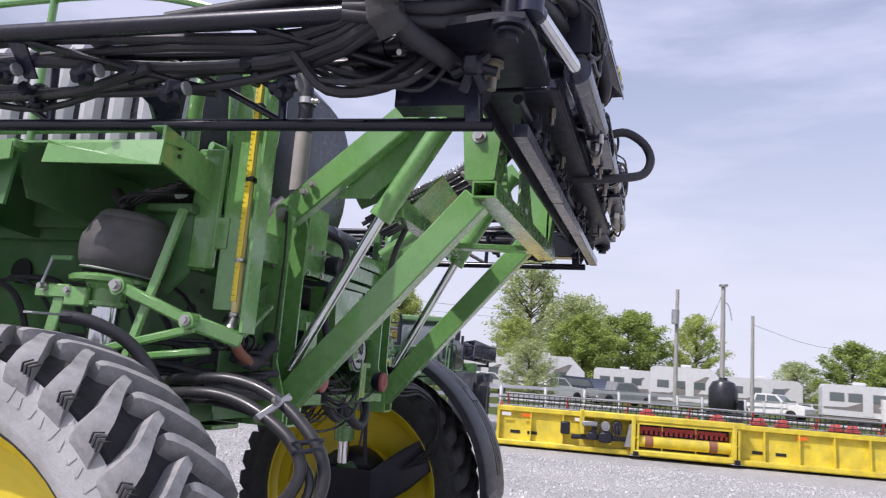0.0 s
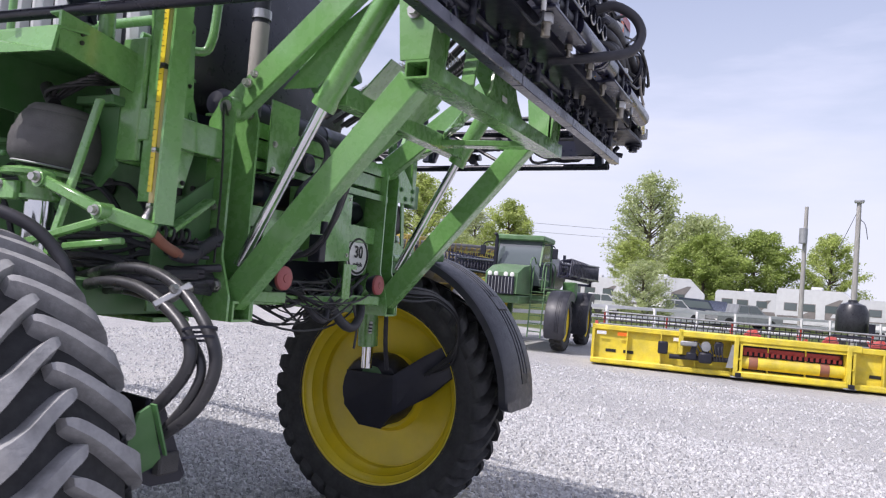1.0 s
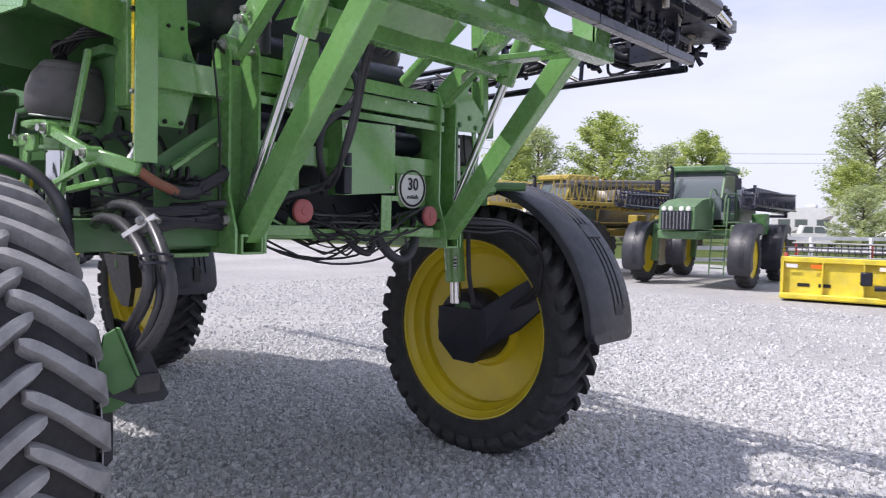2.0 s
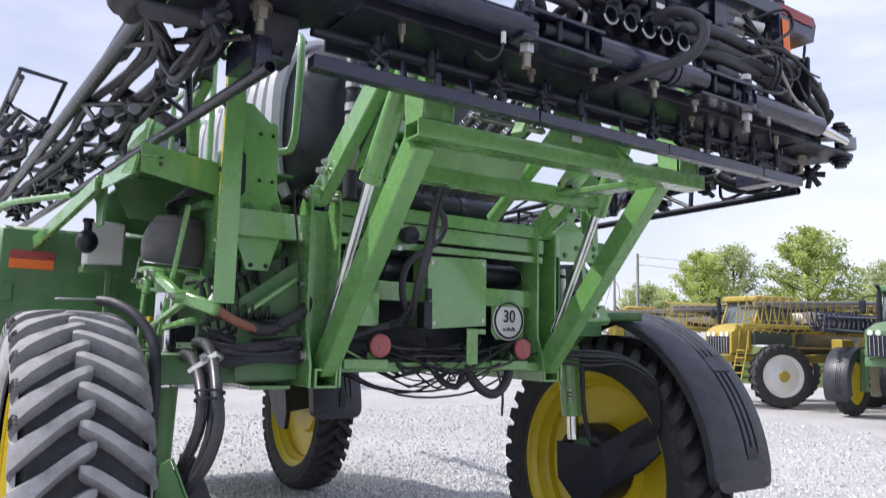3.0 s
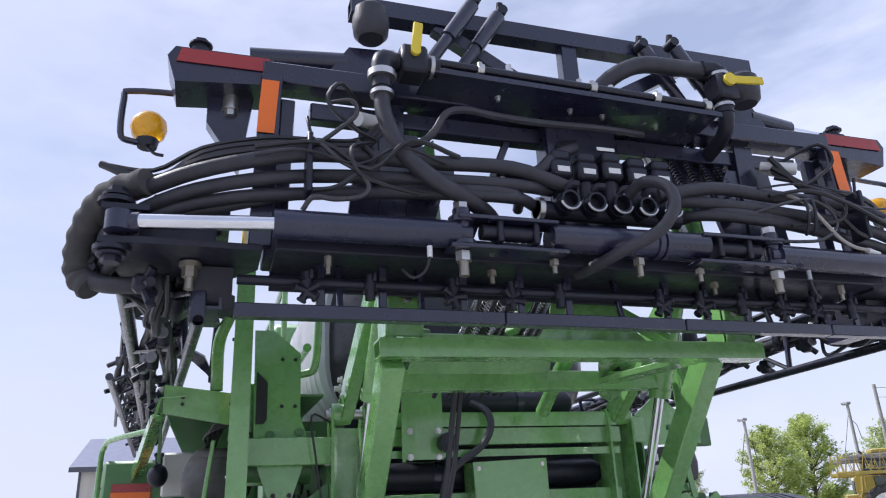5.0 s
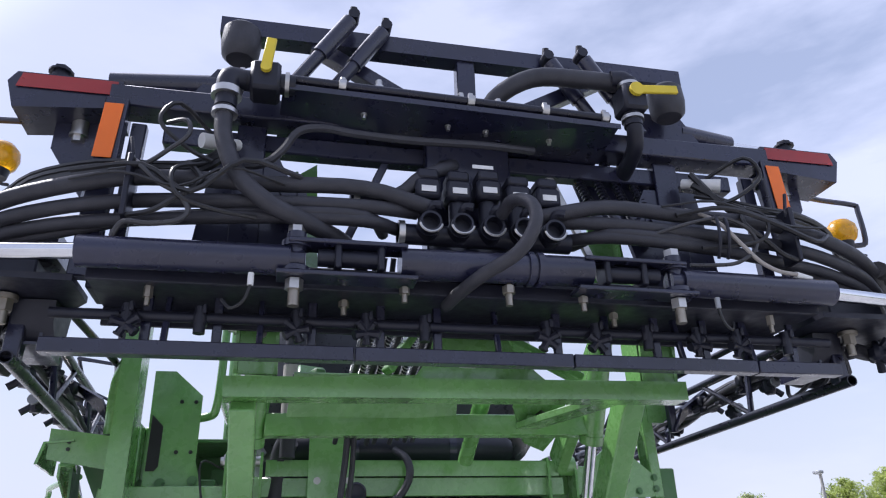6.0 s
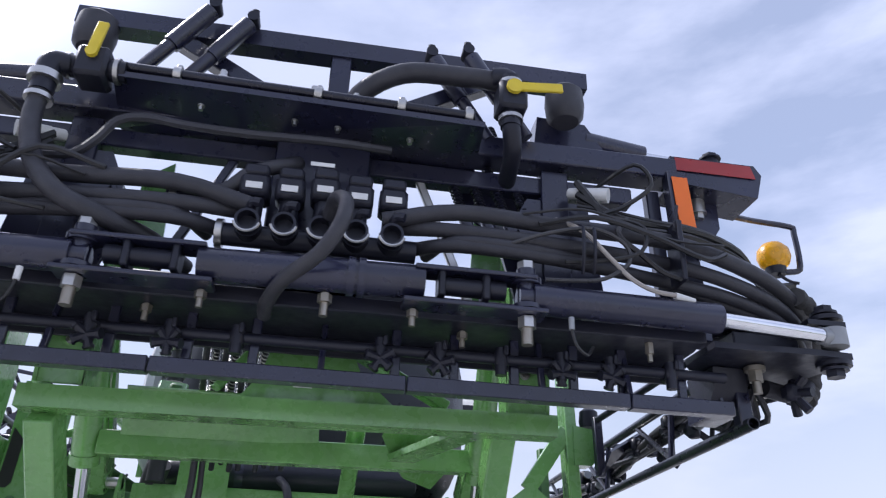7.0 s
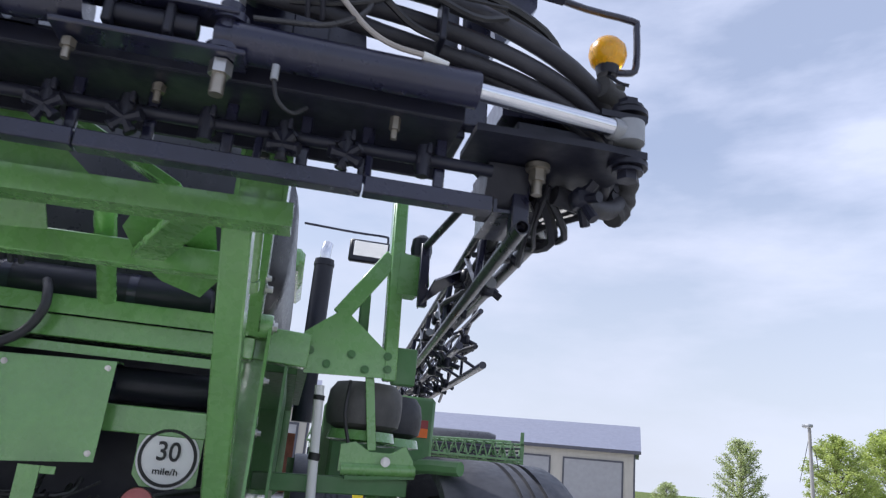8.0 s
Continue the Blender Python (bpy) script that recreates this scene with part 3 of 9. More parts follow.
def wheel(x, y, side, tyre_mat, r=0.915, half=0.19, sink=0.0, lugs=36, phase=0.0):
    """A wheel of the sprayer; side: +1 right of the machine."""
    turn = Matrix.Translation((x, y, r - sink)) @ Matrix.Rotation(0 if side > 0 else math.pi, 4, "Z")
    rim = part("wheel", moved(rim_geo(), turn), YELLOW, SP, "yellow steel wheel rim")
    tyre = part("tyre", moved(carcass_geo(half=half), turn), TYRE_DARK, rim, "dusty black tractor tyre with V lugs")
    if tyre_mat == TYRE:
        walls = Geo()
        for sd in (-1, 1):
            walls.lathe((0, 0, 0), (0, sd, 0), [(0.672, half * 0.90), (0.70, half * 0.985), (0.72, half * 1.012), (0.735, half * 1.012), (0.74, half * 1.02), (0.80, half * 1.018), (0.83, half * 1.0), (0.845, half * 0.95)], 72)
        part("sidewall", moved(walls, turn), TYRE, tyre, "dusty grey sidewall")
    for sd in (-1, 1):
        me = lug_geo(sd, half=half, flip=1 if side > 0 else -1).mesh("lug")
        me.materials.append(LUG if tyre_mat == TYRE else tyre_mat)
        for k in range(lugs):
            lug = new("lug", me)
            lug.parent = rim
            lug.matrix_basis = turn @ Matrix.Rotation(phase - 2 * math.pi * (k + (0.5 if sd > 0 else 0)) / lugs, 4, "Y")
    nuts = Geo()
    for k in range(10):
        a = 2 * math.pi * k / 10
        nuts.bolt((x + 0.235 * math.cos(a), y + side * 0.06, r - sink + 0.235 * math.sin(a)), (0, side, 0), 0.017, 0.03)
    split("wheel_nut", nuts, STEEL, rim)
    return rim


WX = -1.88
WXL = -1.66
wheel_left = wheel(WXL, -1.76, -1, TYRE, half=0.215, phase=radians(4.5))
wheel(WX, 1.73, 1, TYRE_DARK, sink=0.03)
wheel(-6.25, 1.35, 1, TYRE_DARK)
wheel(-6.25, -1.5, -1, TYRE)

# arrow marks printed on the near lug ends
q = Geo()
for k in range(7):
    a = radians(37.7 + 10.0 * k)
    rad, tan = V(math.cos(a), 0, math.sin(a)), V(-math.sin(a), 0, math.cos(a))
    c = V(WXL, -1.9825, 0.915) + rad * 0.874
    slant = rad * 0.86 + V(0, 0.5, 0)
    for j in range(3):
        tip = c + tan * (0.020 - 0.015 * j)
        for sg in (-1, 1):
            q.beam(tip, tip + slant * sg * 0.021 - tan * 0.018, 0.0042, 0.006, (0, 1, 0), 0.001)
split("sidewall_mark", q, LETTER, wheel_left, "black arrow mark on the tyre lug")
# raised maker's mark, worn smooth
q = Geo()
for k in range(16):
    a = 0.50 + k * 0.058
    r1, r2 = 0.765, 0.765 + (0.030 if k % 4 else 0.042)
    lean = 0.012 if k % 2 else -0.006
    q.beam((WXL + r1 * math.cos(a), -1.9795, 0.915 + r1 * math.sin(a)), (WXL + r2 * math.cos(a + lean), -1.9795, 0.915 + r2 * math.sin(a + lean)), 0.007, 0.004, (0, 1, 0), 0.001)
    q.beam((WXL + r1 * math.cos(a), -1.9795, 0.915 + r1 * math.sin(a)), (WXL + r1 * math.cos(a + 0.03), -1.9795, 0.915 + r1 * math.sin(a + 0.03)), 0.007, 0.004, (0, 1, 0), 0.001)
split("raised_mark", q, TYRE, wheel_left)

# ---- chassis: rails, posts, cross members ----
for s in (-1, 1):
    px = 0.0 if s < 0 else -0.14                              # the tail stands slightly askew
    ry = -0.775 if s < 0 else 0.69
    part("frame_rail", Geo().hollow((-1.165 + px, ry, 1.56), (-6.9, ry, 1.56), 0.11, 0.085, 0.01).span((-6.8, ry - 0.05, 1.61), (-1.6, ry + 0.05, 1.72)), GREEN, SP)
    # tail post: two plates with a web
    q = Geo()
    yo, yi = (-0.845, -0.70) if s < 0 else (0.765, 0.63)
    for yy in (yo, yi):
        q.plate([(x + px, yy, z) for x, z in ((-1.36, 1.52), (-1.17, 1.52), (-1.17, 1.62), (-1.225, 1.78), (-1.225, 2.36), (-1.25, 2.43), (-1.30, 2.43), (-1.36, 2.34))], (0, 0.012 * s, 0))
    q.span((-1.37 + px, min(yo, yi), 1.55), (-1.355 + px, max(yo, yi), 2.34), 0.002)
    tail_post = part("tail_post", q, GREEN, SP)
    q = Geo()
    for z, x in ((2.395, -1.275), (2.18, -1.29), (1.98, -1.29), (1.66, -1.24)):
        q.bolt((x + px, yo + s * 0.012, z), (0, s, 0), 0.02 if z in (2.395, 1.66) else 0.011, 0.02)
    q.cyl((-1.275 + px, yi, 2.395), (-1.275 + px, yo, 2.395), 0.022)
    split("bolt", q, STEEL, tail_post)
    part("link_lug", Geo().lathe((-1.28 + px, (yo + yi) / 2 + s * 0.02, 2.395), (0, s, 0), [(0.0, -0.03), (0.045, -0.03), (0.05, 0.0), (0.05, 0.05), (0.045, 0.06), (0, 0.06)], 16), GREEN, tail_post)

q = Geo()
cross = part("cross_member", Geo().beam((-1.46, -0.72, 2.30), (-1.46, 0.72, 2.30), 0.10, 0.085), GREEN, SP)
part("cross_member", Geo().plate([(-1.40, -0.69, 2.405), (-1.40, 0.69, 2.405), (-1.55, 0.69, 2.405), (-1.55, -0.69, 2.405)], (0, 0, 0.012)).plate([(-1.40, -0.69, 2.345), (-1.40, 0.69, 2.345), (-1.40, 0.69, 2.41), (-1.40, -0.69, 2.41)], (0.01, 0, 0)), GREEN, SP)
part("cross_member", Geo().plate([(-1.40, -0.69, 2.20), (-1.40, 0.69, 2.20), (-1.40, 0.69, 2.235), (-1.40, -0.69, 2.235)], (0.012, 0, 0)), GREEN, SP)
part("cross_member", Geo().beam((-1.47, -0.70, 1.985), (-1.47, 0.70, 1.985), 0.09, 0.10), GREEN, SP)
part("cross_member", Geo().beam((-1.40, -0.72, 1.60), (-1.40, 0.72, 1.60), 0.10, 0.05), GREEN, SP)
part("rear_bulkhead", Geo().plate([(-1.72, -0.71, 1.56), (-1.72, 0.71, 1.56), (-1.72, 0.71, 2.45), (-1.72, -0.71, 2.45)], (-0.01, 0, 0)), BLACK_PLASTIC, SP)
for z, r_, y0, y1 in ((2.49, 0.075, -0.62, 0.52), (2.12, 0.07, -0.66, 0.66)):
    air_tank = part("air_tank", Geo().lathe((-1.58, y0, z), (0, 1, 0), [(0, 0), (r_ * 0.7, 0.01), (r_, 0.05), (r_, y1 - y0 - 0.05), (r_ * 0.7, y1 - y0 - 0.01), (0, y1 - y0)], 20), BLACK_PLASTIC, SP, "black air tank")
    for yy in (-0.28, 0.2):
        part("strap", Geo().lathe((-1.58, yy, z), (0, 1, 0), [(r_ + 0.004, -0.018), (r_ + 0.004, 0.018)], 20), BLACK, air_tank)
# covers, panels, brackets
q = Geo().plate([(-1.32, -0.158, 2.168), (-1.345, 0.242, 2.182), (-1.335, 0.237, 1.822), (-1.30, -0.15, 1.795)], (-0.006, 0, 0))
cover_face = q
q = Geo().plate([(-1.327, -0.158, 2.17), (-1.351, 0.242, 2.184), (-1.46, 0.242, 2.19), (-1.46, -0.158, 2.17)], (0, 0, -0.005))
q.plate([(-1.307, -0.158, 1.795), (-1.327, -0.158, 2.165), (-1.46, -0.158, 2.165), (-1.46, -0.158, 1.795)], (0, 0.005, 0))
control_cover = part("control_cover", cover_face, GREEN, SP, "plain green sheet-metal cover")
split("cover_side", q, GREEN, control_cover)
q = Geo()
for p in ((-1.343, 0.215, 2.155), (-1.320, -0.13, 2.14), (-1.334, 0.212, 1.85), (-1.302, -0.125, 1.825)):
    q.bolt(p, (1, 0, -0.1), 0.008, 0.008)
split("screw", q, STEEL, control_cover)
q = Geo().plate([(-1.33, -0.505, 2.52), (-1.33, -0.30, 2.52), (-1.33, -0.30, 2.18), (-1.33, -0.505, 2.18)], (-0.008, 0, 0)).plate([(-1.33, -0.49, 2.18), (-1.33, -0.30, 2.18), (-1.42, -0.30, 2.18), (-1.42, -0.49, 2.18)], (0, 0, 0.008))
hanger = part("hanger_plate", q, GREEN, SP)
q = Geo()
for yy in (-0.465, -0.325):
    for z in (2.20, 2.32):
        q.bolt((-1.33, yy, z), (1, 0, 0), 0.011, 0.01)
split("bolt", q, STEEL, hanger)
part("gauge", Geo().lathe((-1.31, -0.30, 2.26), (1, 0, 0), [(0, 0), (0.042, 0), (0.046, 0.03), (0.046, 0.06), (0.038, 0.066), (0.03, 0.06), (0, 0.06)], 20), BLACK_PLASTIC, SP, "black round air gauge")
# speed sign
SGN = V(-1.425, 0.473, 1.858)
sign = part("speed_sign", Geo().plate([(SGN.x - 0.012, 0.355, 1.985), (SGN.x - 0.012, 0.57, 1.985), (SGN.x - 0.012, 0.59, 1.965), (SGN.x - 0.012, 0.59, 1.77), (SGN.x - 0.012, 0.57, 1.75), (SGN.x - 0.012, 0.39, 1.75), (SGN.x - 0.012, 0.355, 1.79)], (-0.006, 0, 0)), GREEN, SP, "green plate with a round white speed sign")
part("sign_disc", Geo().lathe(SGN, (1, 0, 0), [(0.114, -0.01), (0.114, -0.004), (0.0, -0.004)], 40), WHITE, sign, "round white sign reading 30 mile/h")
part("sign_ring", Geo().lathe(SGN, (1, 0, 0), [(0.106, -0.003), (0.106, 0.0), (0.094, 0.0), (0.094, -0.003)], 40), LETTER, sign)


def lettering(name, body, size, at, right, up, parent, mat=LETTER, wide=1.0):
    """Writing as a thin mesh at a place, along right and up."""
    cu = bpy.data.curves.new(name, "FONT")
    cu.body, cu.size, cu.align_x, cu.align_y, cu.extrude, cu.offset = body, size, "CENTER", "CENTER", 0.0008, size * 0.012
    tmp = bpy.data.objects.new(name, cu)
    me = bpy.data.meshes.new_from_object(tmp)
    bpy.data.objects.remove(tmp)
    r, u = Vector(right).normalized(), Vector(up).normalized()
    m = Matrix((r * wide, u, r.cross(u))).transposed().to_4x4()
    m.translation = Vector(at)
    me.transform(m)
    me.materials.append(mat)
    ob = new(name, me)
    ob.parent = parent
    if parent.type == "EMPTY":
        ob.matrix_parent_inverse = Matrix.Translation(-parent.location)
    return ob


lettering("sign_number", "30", 0.098, SGN + V(0.001, 0.0, 0.02), (0, 1, 0), (0, 0, 1), sign, wide=0.92)
lettering("sign_unit", "mile/h", 0.033, SGN + V(0.001, 0.0, -0.05), (0, 1, 0), (0, 0, 1), sign, wide=1.15)
# tail lamps on brackets
for c, nm in ((V(-1.19, -0.496, 1.708), 1), (V(-1.25, 0.424, 1.70), 2)):
    q = Geo().beam(c + V(-0.12, -0.13, -0.09), c + V(-0.05, 0.07, -0.09), 0.07, 0.05).beam(c + V(-0.09, 0, -0.09), c + V(-0.06, 0, 0.0), 0.05, 0.012)
    q.beam(c + V(-0.15, -0.2 if nm == 1 else 0.16, 0.02), c + V(-0.09, 0.0, -0.09), 0.05, 0.012)
    lamp = part("tail_lamp", q, GREEN, SP, "round faded red tail lamp on a green bracket")
    part("lamp_housing", Geo().lathe(c, (1, 0, 0), [(0.0, -0.055), (0.045, -0.05), (0.057, -0.02), (0.058, 0.0)], 24), BLACK_PLASTIC, lamp)
    part("lens", Geo().lathe(c, (1, 0, 0), [(0.056, -0.002), (0.054, 0.012), (0.045, 0.018), (0.02, 0.018), (0.018, 0.022), (0, 0.022)], 24), TAIL_RED, lamp)
part("small_bracket", Geo().plate([(-1.22, 0.03, 1.80), (-1.22, 0.10, 1.80), (-1.22, 0.10, 1.62), (-1.22, 0.03, 1.62)], (-0.006, 0, 0)).plate([(-1.22, 0.102, 1.8), (-1.22, 0.15, 1.8), (-1.22, 0.15, 1.775), (-1.22, 0.102, 1.775)], (-0.006, 0, 0)), GREEN, SP)
part("small_bracket", Geo().plate([(-1.24, -0.60, 1.96), (-1.24, -0.48, 1.96), (-1.24, -0.48, 1.80), (-1.24, -0.60, 1.80)], (-0.006, 0, 0)), GREEN, SP)

# ---- lift linkage ----
BAR_X, BAR_Z = -0.41, 2.514
part("lift_bar", Geo().hollow((BAR_X, -0.828, BAR_Z), (BAR_X, 0.824, BAR_Z + 0.02), 0.10, 0.068, 0.008), GREEN, SP, "green square lift bar with open ends")
for s in (-1, 1):
    arm_top, arm_foot = (V(-0.45, -0.765, 2.485), V(-1.235, -0.755, 1.60)) if s < 0 else (V(-0.50, 0.672, 2.575), V(-1.345, 0.685, 1.60))
    part("lower_lift_arm", Geo().beam(arm_top, arm_foot, 0.085, 0.115, (1, 0, 1), 0.006), GREEN, SP)
    up_link = part("upper_link", Geo().beam((-1.285 + (0 if s < 0 else -0.13), -0.785 if s < 0 else 0.70, 2.405), (-0.60, s * 0.73, 3.03), 0.06, 0.12, (-1, 0, 1), 0.006), GREEN, SP)
    split("link_bolt", Geo().bolt((-1.20, -0.82 if s < 0 else 0.735, 2.50), (0, s, 0), 0.014, 0.03).bolt((-1.17, -0.82 if s < 0 else 0.735, 2.535), (0, s, 0), 0.012, 0.02), STEEL, up_link)
    if s < 0:
        part("link_web", Geo().plate([(-1.10, s * 0.71, 2.50), (-0.95, s * 0.69, 2.505), (-0.82, s * 0.68, 2.62), (-0.70, s * 0.68, 2.86), (-0.86, s * 0.70, 2.74)], (0, 0.012 * s, 0)), GREEN, up_link)
    foot, neck, head = (V(-1.21, -0.765, 1.75), V(-0.875, -0.745, 2.405), V(-0.55, -0.72, 2.96)) if s < 0 else (V(-1.28, 0.685, 1.80), V(-0.945, 0.68, 2.435), V(-0.62, 0.67, 2.99))
    cylinder = part("lift_cylinder", Geo().cyl(neck, head, 0.047, None, 20).cyl(neck, neck.lerp(head, 0.06), 0.052, None, 20), GREEN, SP, "green hydraulic lift cylinder")
    part("rod", Geo().cyl(foot, neck.lerp(head, 0.02), 0.024, None, 16), CHROME, cylinder, "bright chrome rod")
    # mast plates on the lift bar
    q = Geo()
    for yy in (s * 0.66, s * 0.79):
        q.plate([(-0.50, yy, 2.56), (-0.38, yy, 2.56), (-0.34, yy, 2.95), (-0.36, yy, 3.05), (-0.52, yy, 3.05), (-0.54, yy, 2.95)], (0, 0.012 * s, 0))
    q.span((-0.395, min(s * 0.66, s * 0.79), 2.56), (-0.38, max(s * 0.66, s * 0.79), 2.78), 0.002)
    mast = part("mast_plate", q, GREEN, SP)
    part("mast_horn", Geo().plate([(-0.47, s * 0.54, 2.98), (-0.47, s * 0.66, 2.98), (-0.47, s * 0.64, 3.36), (-0.47, s * 0.56, 3.42)], (-0.012, 0, 0)).plate([(-0.40, s * 0.66, 2.98), (-0.56, s * 0.66, 2.98), (-0.50, s * 0.64, 3.36), (-0.43, s * 0.64, 3.36)], (0, 0.01, 0)), GREEN, mast)
    split("bolt", Geo().bolt((-0.45, s * 0.805, 2.74), (0, s, 0), 0.02, 0.03).bolt((-0.38, s * 0.72, 2.7), (1, 0, 0), 0.012, 0.012), STEEL, mast)
link_bar = part("link_bar", Geo().beam((-0.83, -0.70, 2.47), (-0.93, 0.66, 2.50), 0.075, 0.085), GREEN, SP)
part("back_sheet", Geo().plate([(-0.78, -0.62, 2.50), (-0.86, 0.06, 2.52), (-0.74, 0.05, 2.66), (-0.66, -0.60, 2.64)], (0.004, 0, -0.006)), GREEN, link_bar)
hold = part("hose_box", Geo().beam((-1.14, -0.545, 2.625), (-0.985, -0.525, 2.715), 0.11, 0.10, (-1, 0, 1), 0.008), GREEN, SP, "bright green folded box with bolt holes")
q = Geo()
for k in range(2):
    for j in range(2):
        c = V(-1.10 + 0.07 * k - 0.02 * j, -0.603 + 0.008 * k, 2.64 + 0.045 * k + 0.035 * j)
        q.cyl(c, c + V(0, -0.004, 0), 0.006, None, 8)
split("box_hole", q, LETTER, hold)
part("valve_block", Geo().cyl((-1.10, -0.50, 2.56), (-0.92, -0.47, 2.645), 0.062, None, 18).cyl((-1.0, -0.50, 2.60), (-0.985, -0.495, 2.61), 0.07, None, 18).box((-0.93, -0.5, 2.69), (0.06, 0.05, 0.06), 20, 0.008), GREEN_MATT_SHADE, SP)
link_plate = part("link_plate", Geo().plate([(-0.78, 0.36, 2.66), (-0.86, 0.56, 2.63), (-0.98, 0.57, 2.55), (-1.08, 0.59, 2.50), (-1.12, 0.52, 2.42), (-1.02, 0.40, 2.44), (-0.90, 0.36, 2.46), (-0.82, 0.30, 2.55)], (0.012, -0.012, 0.006)), GREEN, SP, "pale green cast link plate with holes")
part("plate_slot", Geo().frame_box(V(-0.935, 0.445, 2.535), V(0.03, -0.03, 0.012), V(0.02, 0.03, 0.0), V(0.012, 0.0, -0.03), 0.006), LETTER, link_plate)
q = Geo().plate([(-0.40, -0.20, 2.56), (-0.40, 0.30, 2.56), (-0.40, 0.18, 2.66), (-0.41, 0.12, 2.80), (-0.41, -0.10, 2.80), (-0.40, -0.14, 2.64)], (-0.012, 0, 0))
centre_plate = part("centre_plate", q, GREEN, SP)
part("label_patch", Geo().box((-0.393, -0.004, 2.617), (0.003, 0.06, 0.026), 0, 0.001), LABEL, centre_plate)
for a, b_, w in (((-0.45, 0.553, 2.515), (-0.90, 0.358, 2.489), 0.10), ((-0.46, -0.28, 2.60), (-0.55, -0.02, 3.0), 0.06), ((-0.56, 0.49, 2.615), (-0.58, 0.0, 2.875), 0.09)):
    part("brace", Geo().beam(a, b_, w, 0.03), GREEN, SP)
part("stub_tube", Geo().pipe((-0.91, 0.20, 2.625), (-1.228, 0.186, 2.393), 0.034, 0.004, 16).cyl((-0.86, 0.203, 2.661), (-1.02, 0.195, 2.545), 0.038, None, 16), GREEN, SP)
# spiral-guarded hoses gathered over the linkage
q = Geo()
rr = random.Random(8)
for k in range(11):
    y = -0.36 + k * 0.033
    z = rr.uniform(-0.02, 0.02)
    q.sweep([(-1.1, y - 0.05, 2.46 + z), (-0.85, y - 0.02, 2.62 + z), (-0.66, y, 2.72 + z), (-0.52, y + 0.02, 2.86 + z), (-0.42, y + 0.03, 3.02)], 0.011, 7)
bundle = split("guarded_hose", q, HOSE, SP, "hose in a steel spiral guard")
q = Geo()
for k in range(10):
    y = -0.36 + k * 0.033
    z = rr.uniform(-0.02, 0.02)
    q.coil((-0.95, y - 0.03, 2.56 + z), (-0.58, y + 0.01, 2.79 + z), 0.014, 0.0022, 26, 4)
split("spiral_guard", q, STEEL, bundle)
part("hose_clamp_bar", Geo().box((-0.62, -0.2, 2.70), (0.03, 0.42, 0.02)).bolt((-0.6, -0.37, 2.7), (1, 0, 0)).bolt((-0.6, -0.03, 2.7), (1, 0, 0)), STEEL, bundle)
# hoses dropping from the linkage to the panel
part("panel_hose", Geo().sweep([(-0.80, -0.33, 2.60), (-0.86, -0.37, 2.50), (-0.93, -0.38, 2.34), (-0.96, -0.40, 2.15), (-1.0, -0.42, 1.98), (-1.1, -0.38, 1.86), (-1.25, -0.33, 1.82), (-1.5, -0.35, 1.84)], 0.013, 8), HOSE, SP)
part("panel_hose", Geo().sweep([(-0.81, -0.30, 2.60), (-0.88, -0.345, 2.48), (-0.945, -0.35, 2.32), (-0.975, -0.37, 2.13), (-1.02, -0.40, 1.96), (-1.12, -0.42, 1.84), (-1.25, -0.44, 1.80), (-1.5, -0.48, 1.82)], 0.011, 8), HOSE, SP)
part("panel_hose", Geo().sweep([(-1.45, -0.10, 2.47), (-1.36, -0.06, 2.42), (-1.33, -0.05, 2.34), (-1.33, -0.10, 2.25), (-1.32, -0.22, 2.17), (-1.30, -0.30, 2.10), (-1.28, -0.33, 1.98), (-1.28, -0.30, 1.87), (-1.4, -0.2, 1.80)], 0.018, 10), HOSE, SP)
part("panel_hose", Geo().sweep([(-1.30, -0.60, 1.74), (-1.22, -0.45, 1.80), (-1.26, -0.3, 1.83), (-1.42, -0.2, 1.82)], 0.018, 10), HOSE, SP)
part("hose_fitting", Geo().box((-1.20, -0.245, 1.86), (0.07, 0.05, 0.13)).cyl((-1.17, -0.245, 1.93), (-1.17, -0.245, 1.99), 0.018), BLACK_PLASTIC, SP)
# drooping cable tangle under the tail
q = Geo()
for k in range(26):
    y0, y1 = rr.uniform(-0.72, -0.1), rr.uniform(0.0, 0.72)
    zz = rr.uniform(1.60, 1.74)
    low = zz - rr.uniform(0.02, 0.16)
    x0 = rr.uniform(-1.5, -1.22)
    q.sweep([(x0 - 0.1, y0, zz), (x0, y0 * 0.6 + y1 * 0.1 + rr.uniform(-0.08, 0.08), low), (x0 + rr.uniform(-0.06, 0.04), (y0 + y1) / 2 + rr.uniform(-0.15, 0.15), low - rr.uniform(-0.05, 0.05)), (x0 - 0.05, y1 * 0.7, zz - rr.uniform(0, 0.08)), (x0 - 0.12, y1, zz + 0.02)], rr.choice((0.004, 0.006, 0.009)), 6)
split("cable", q, CABLE, SP, "black cable hanging in a tangle")
q = Geo()
q.sweep([(-1.4, 0.1, 1.66), (-1.32, 0.18, 1.50), (-1.3, 0.28, 1.46), (-1.32, 0.38, 1.54), (-1.4, 0.46, 1.68)], 0.026, 10)
q.sweep([(-1.4, -0.1, 1.64), (-1.34, -0.04, 1.53), (-1.33, 0.05, 1.50), (-1.35, 0.1, 1.56)], 0.018, 8)
q.sweep([(-1.33, 0.32, 1.58), (-1.31, 0.34, 1.46), (-1.32, 0.345, 1.34)], 0.007, 6)
split("hanging_hose", q, HOSE, SP)

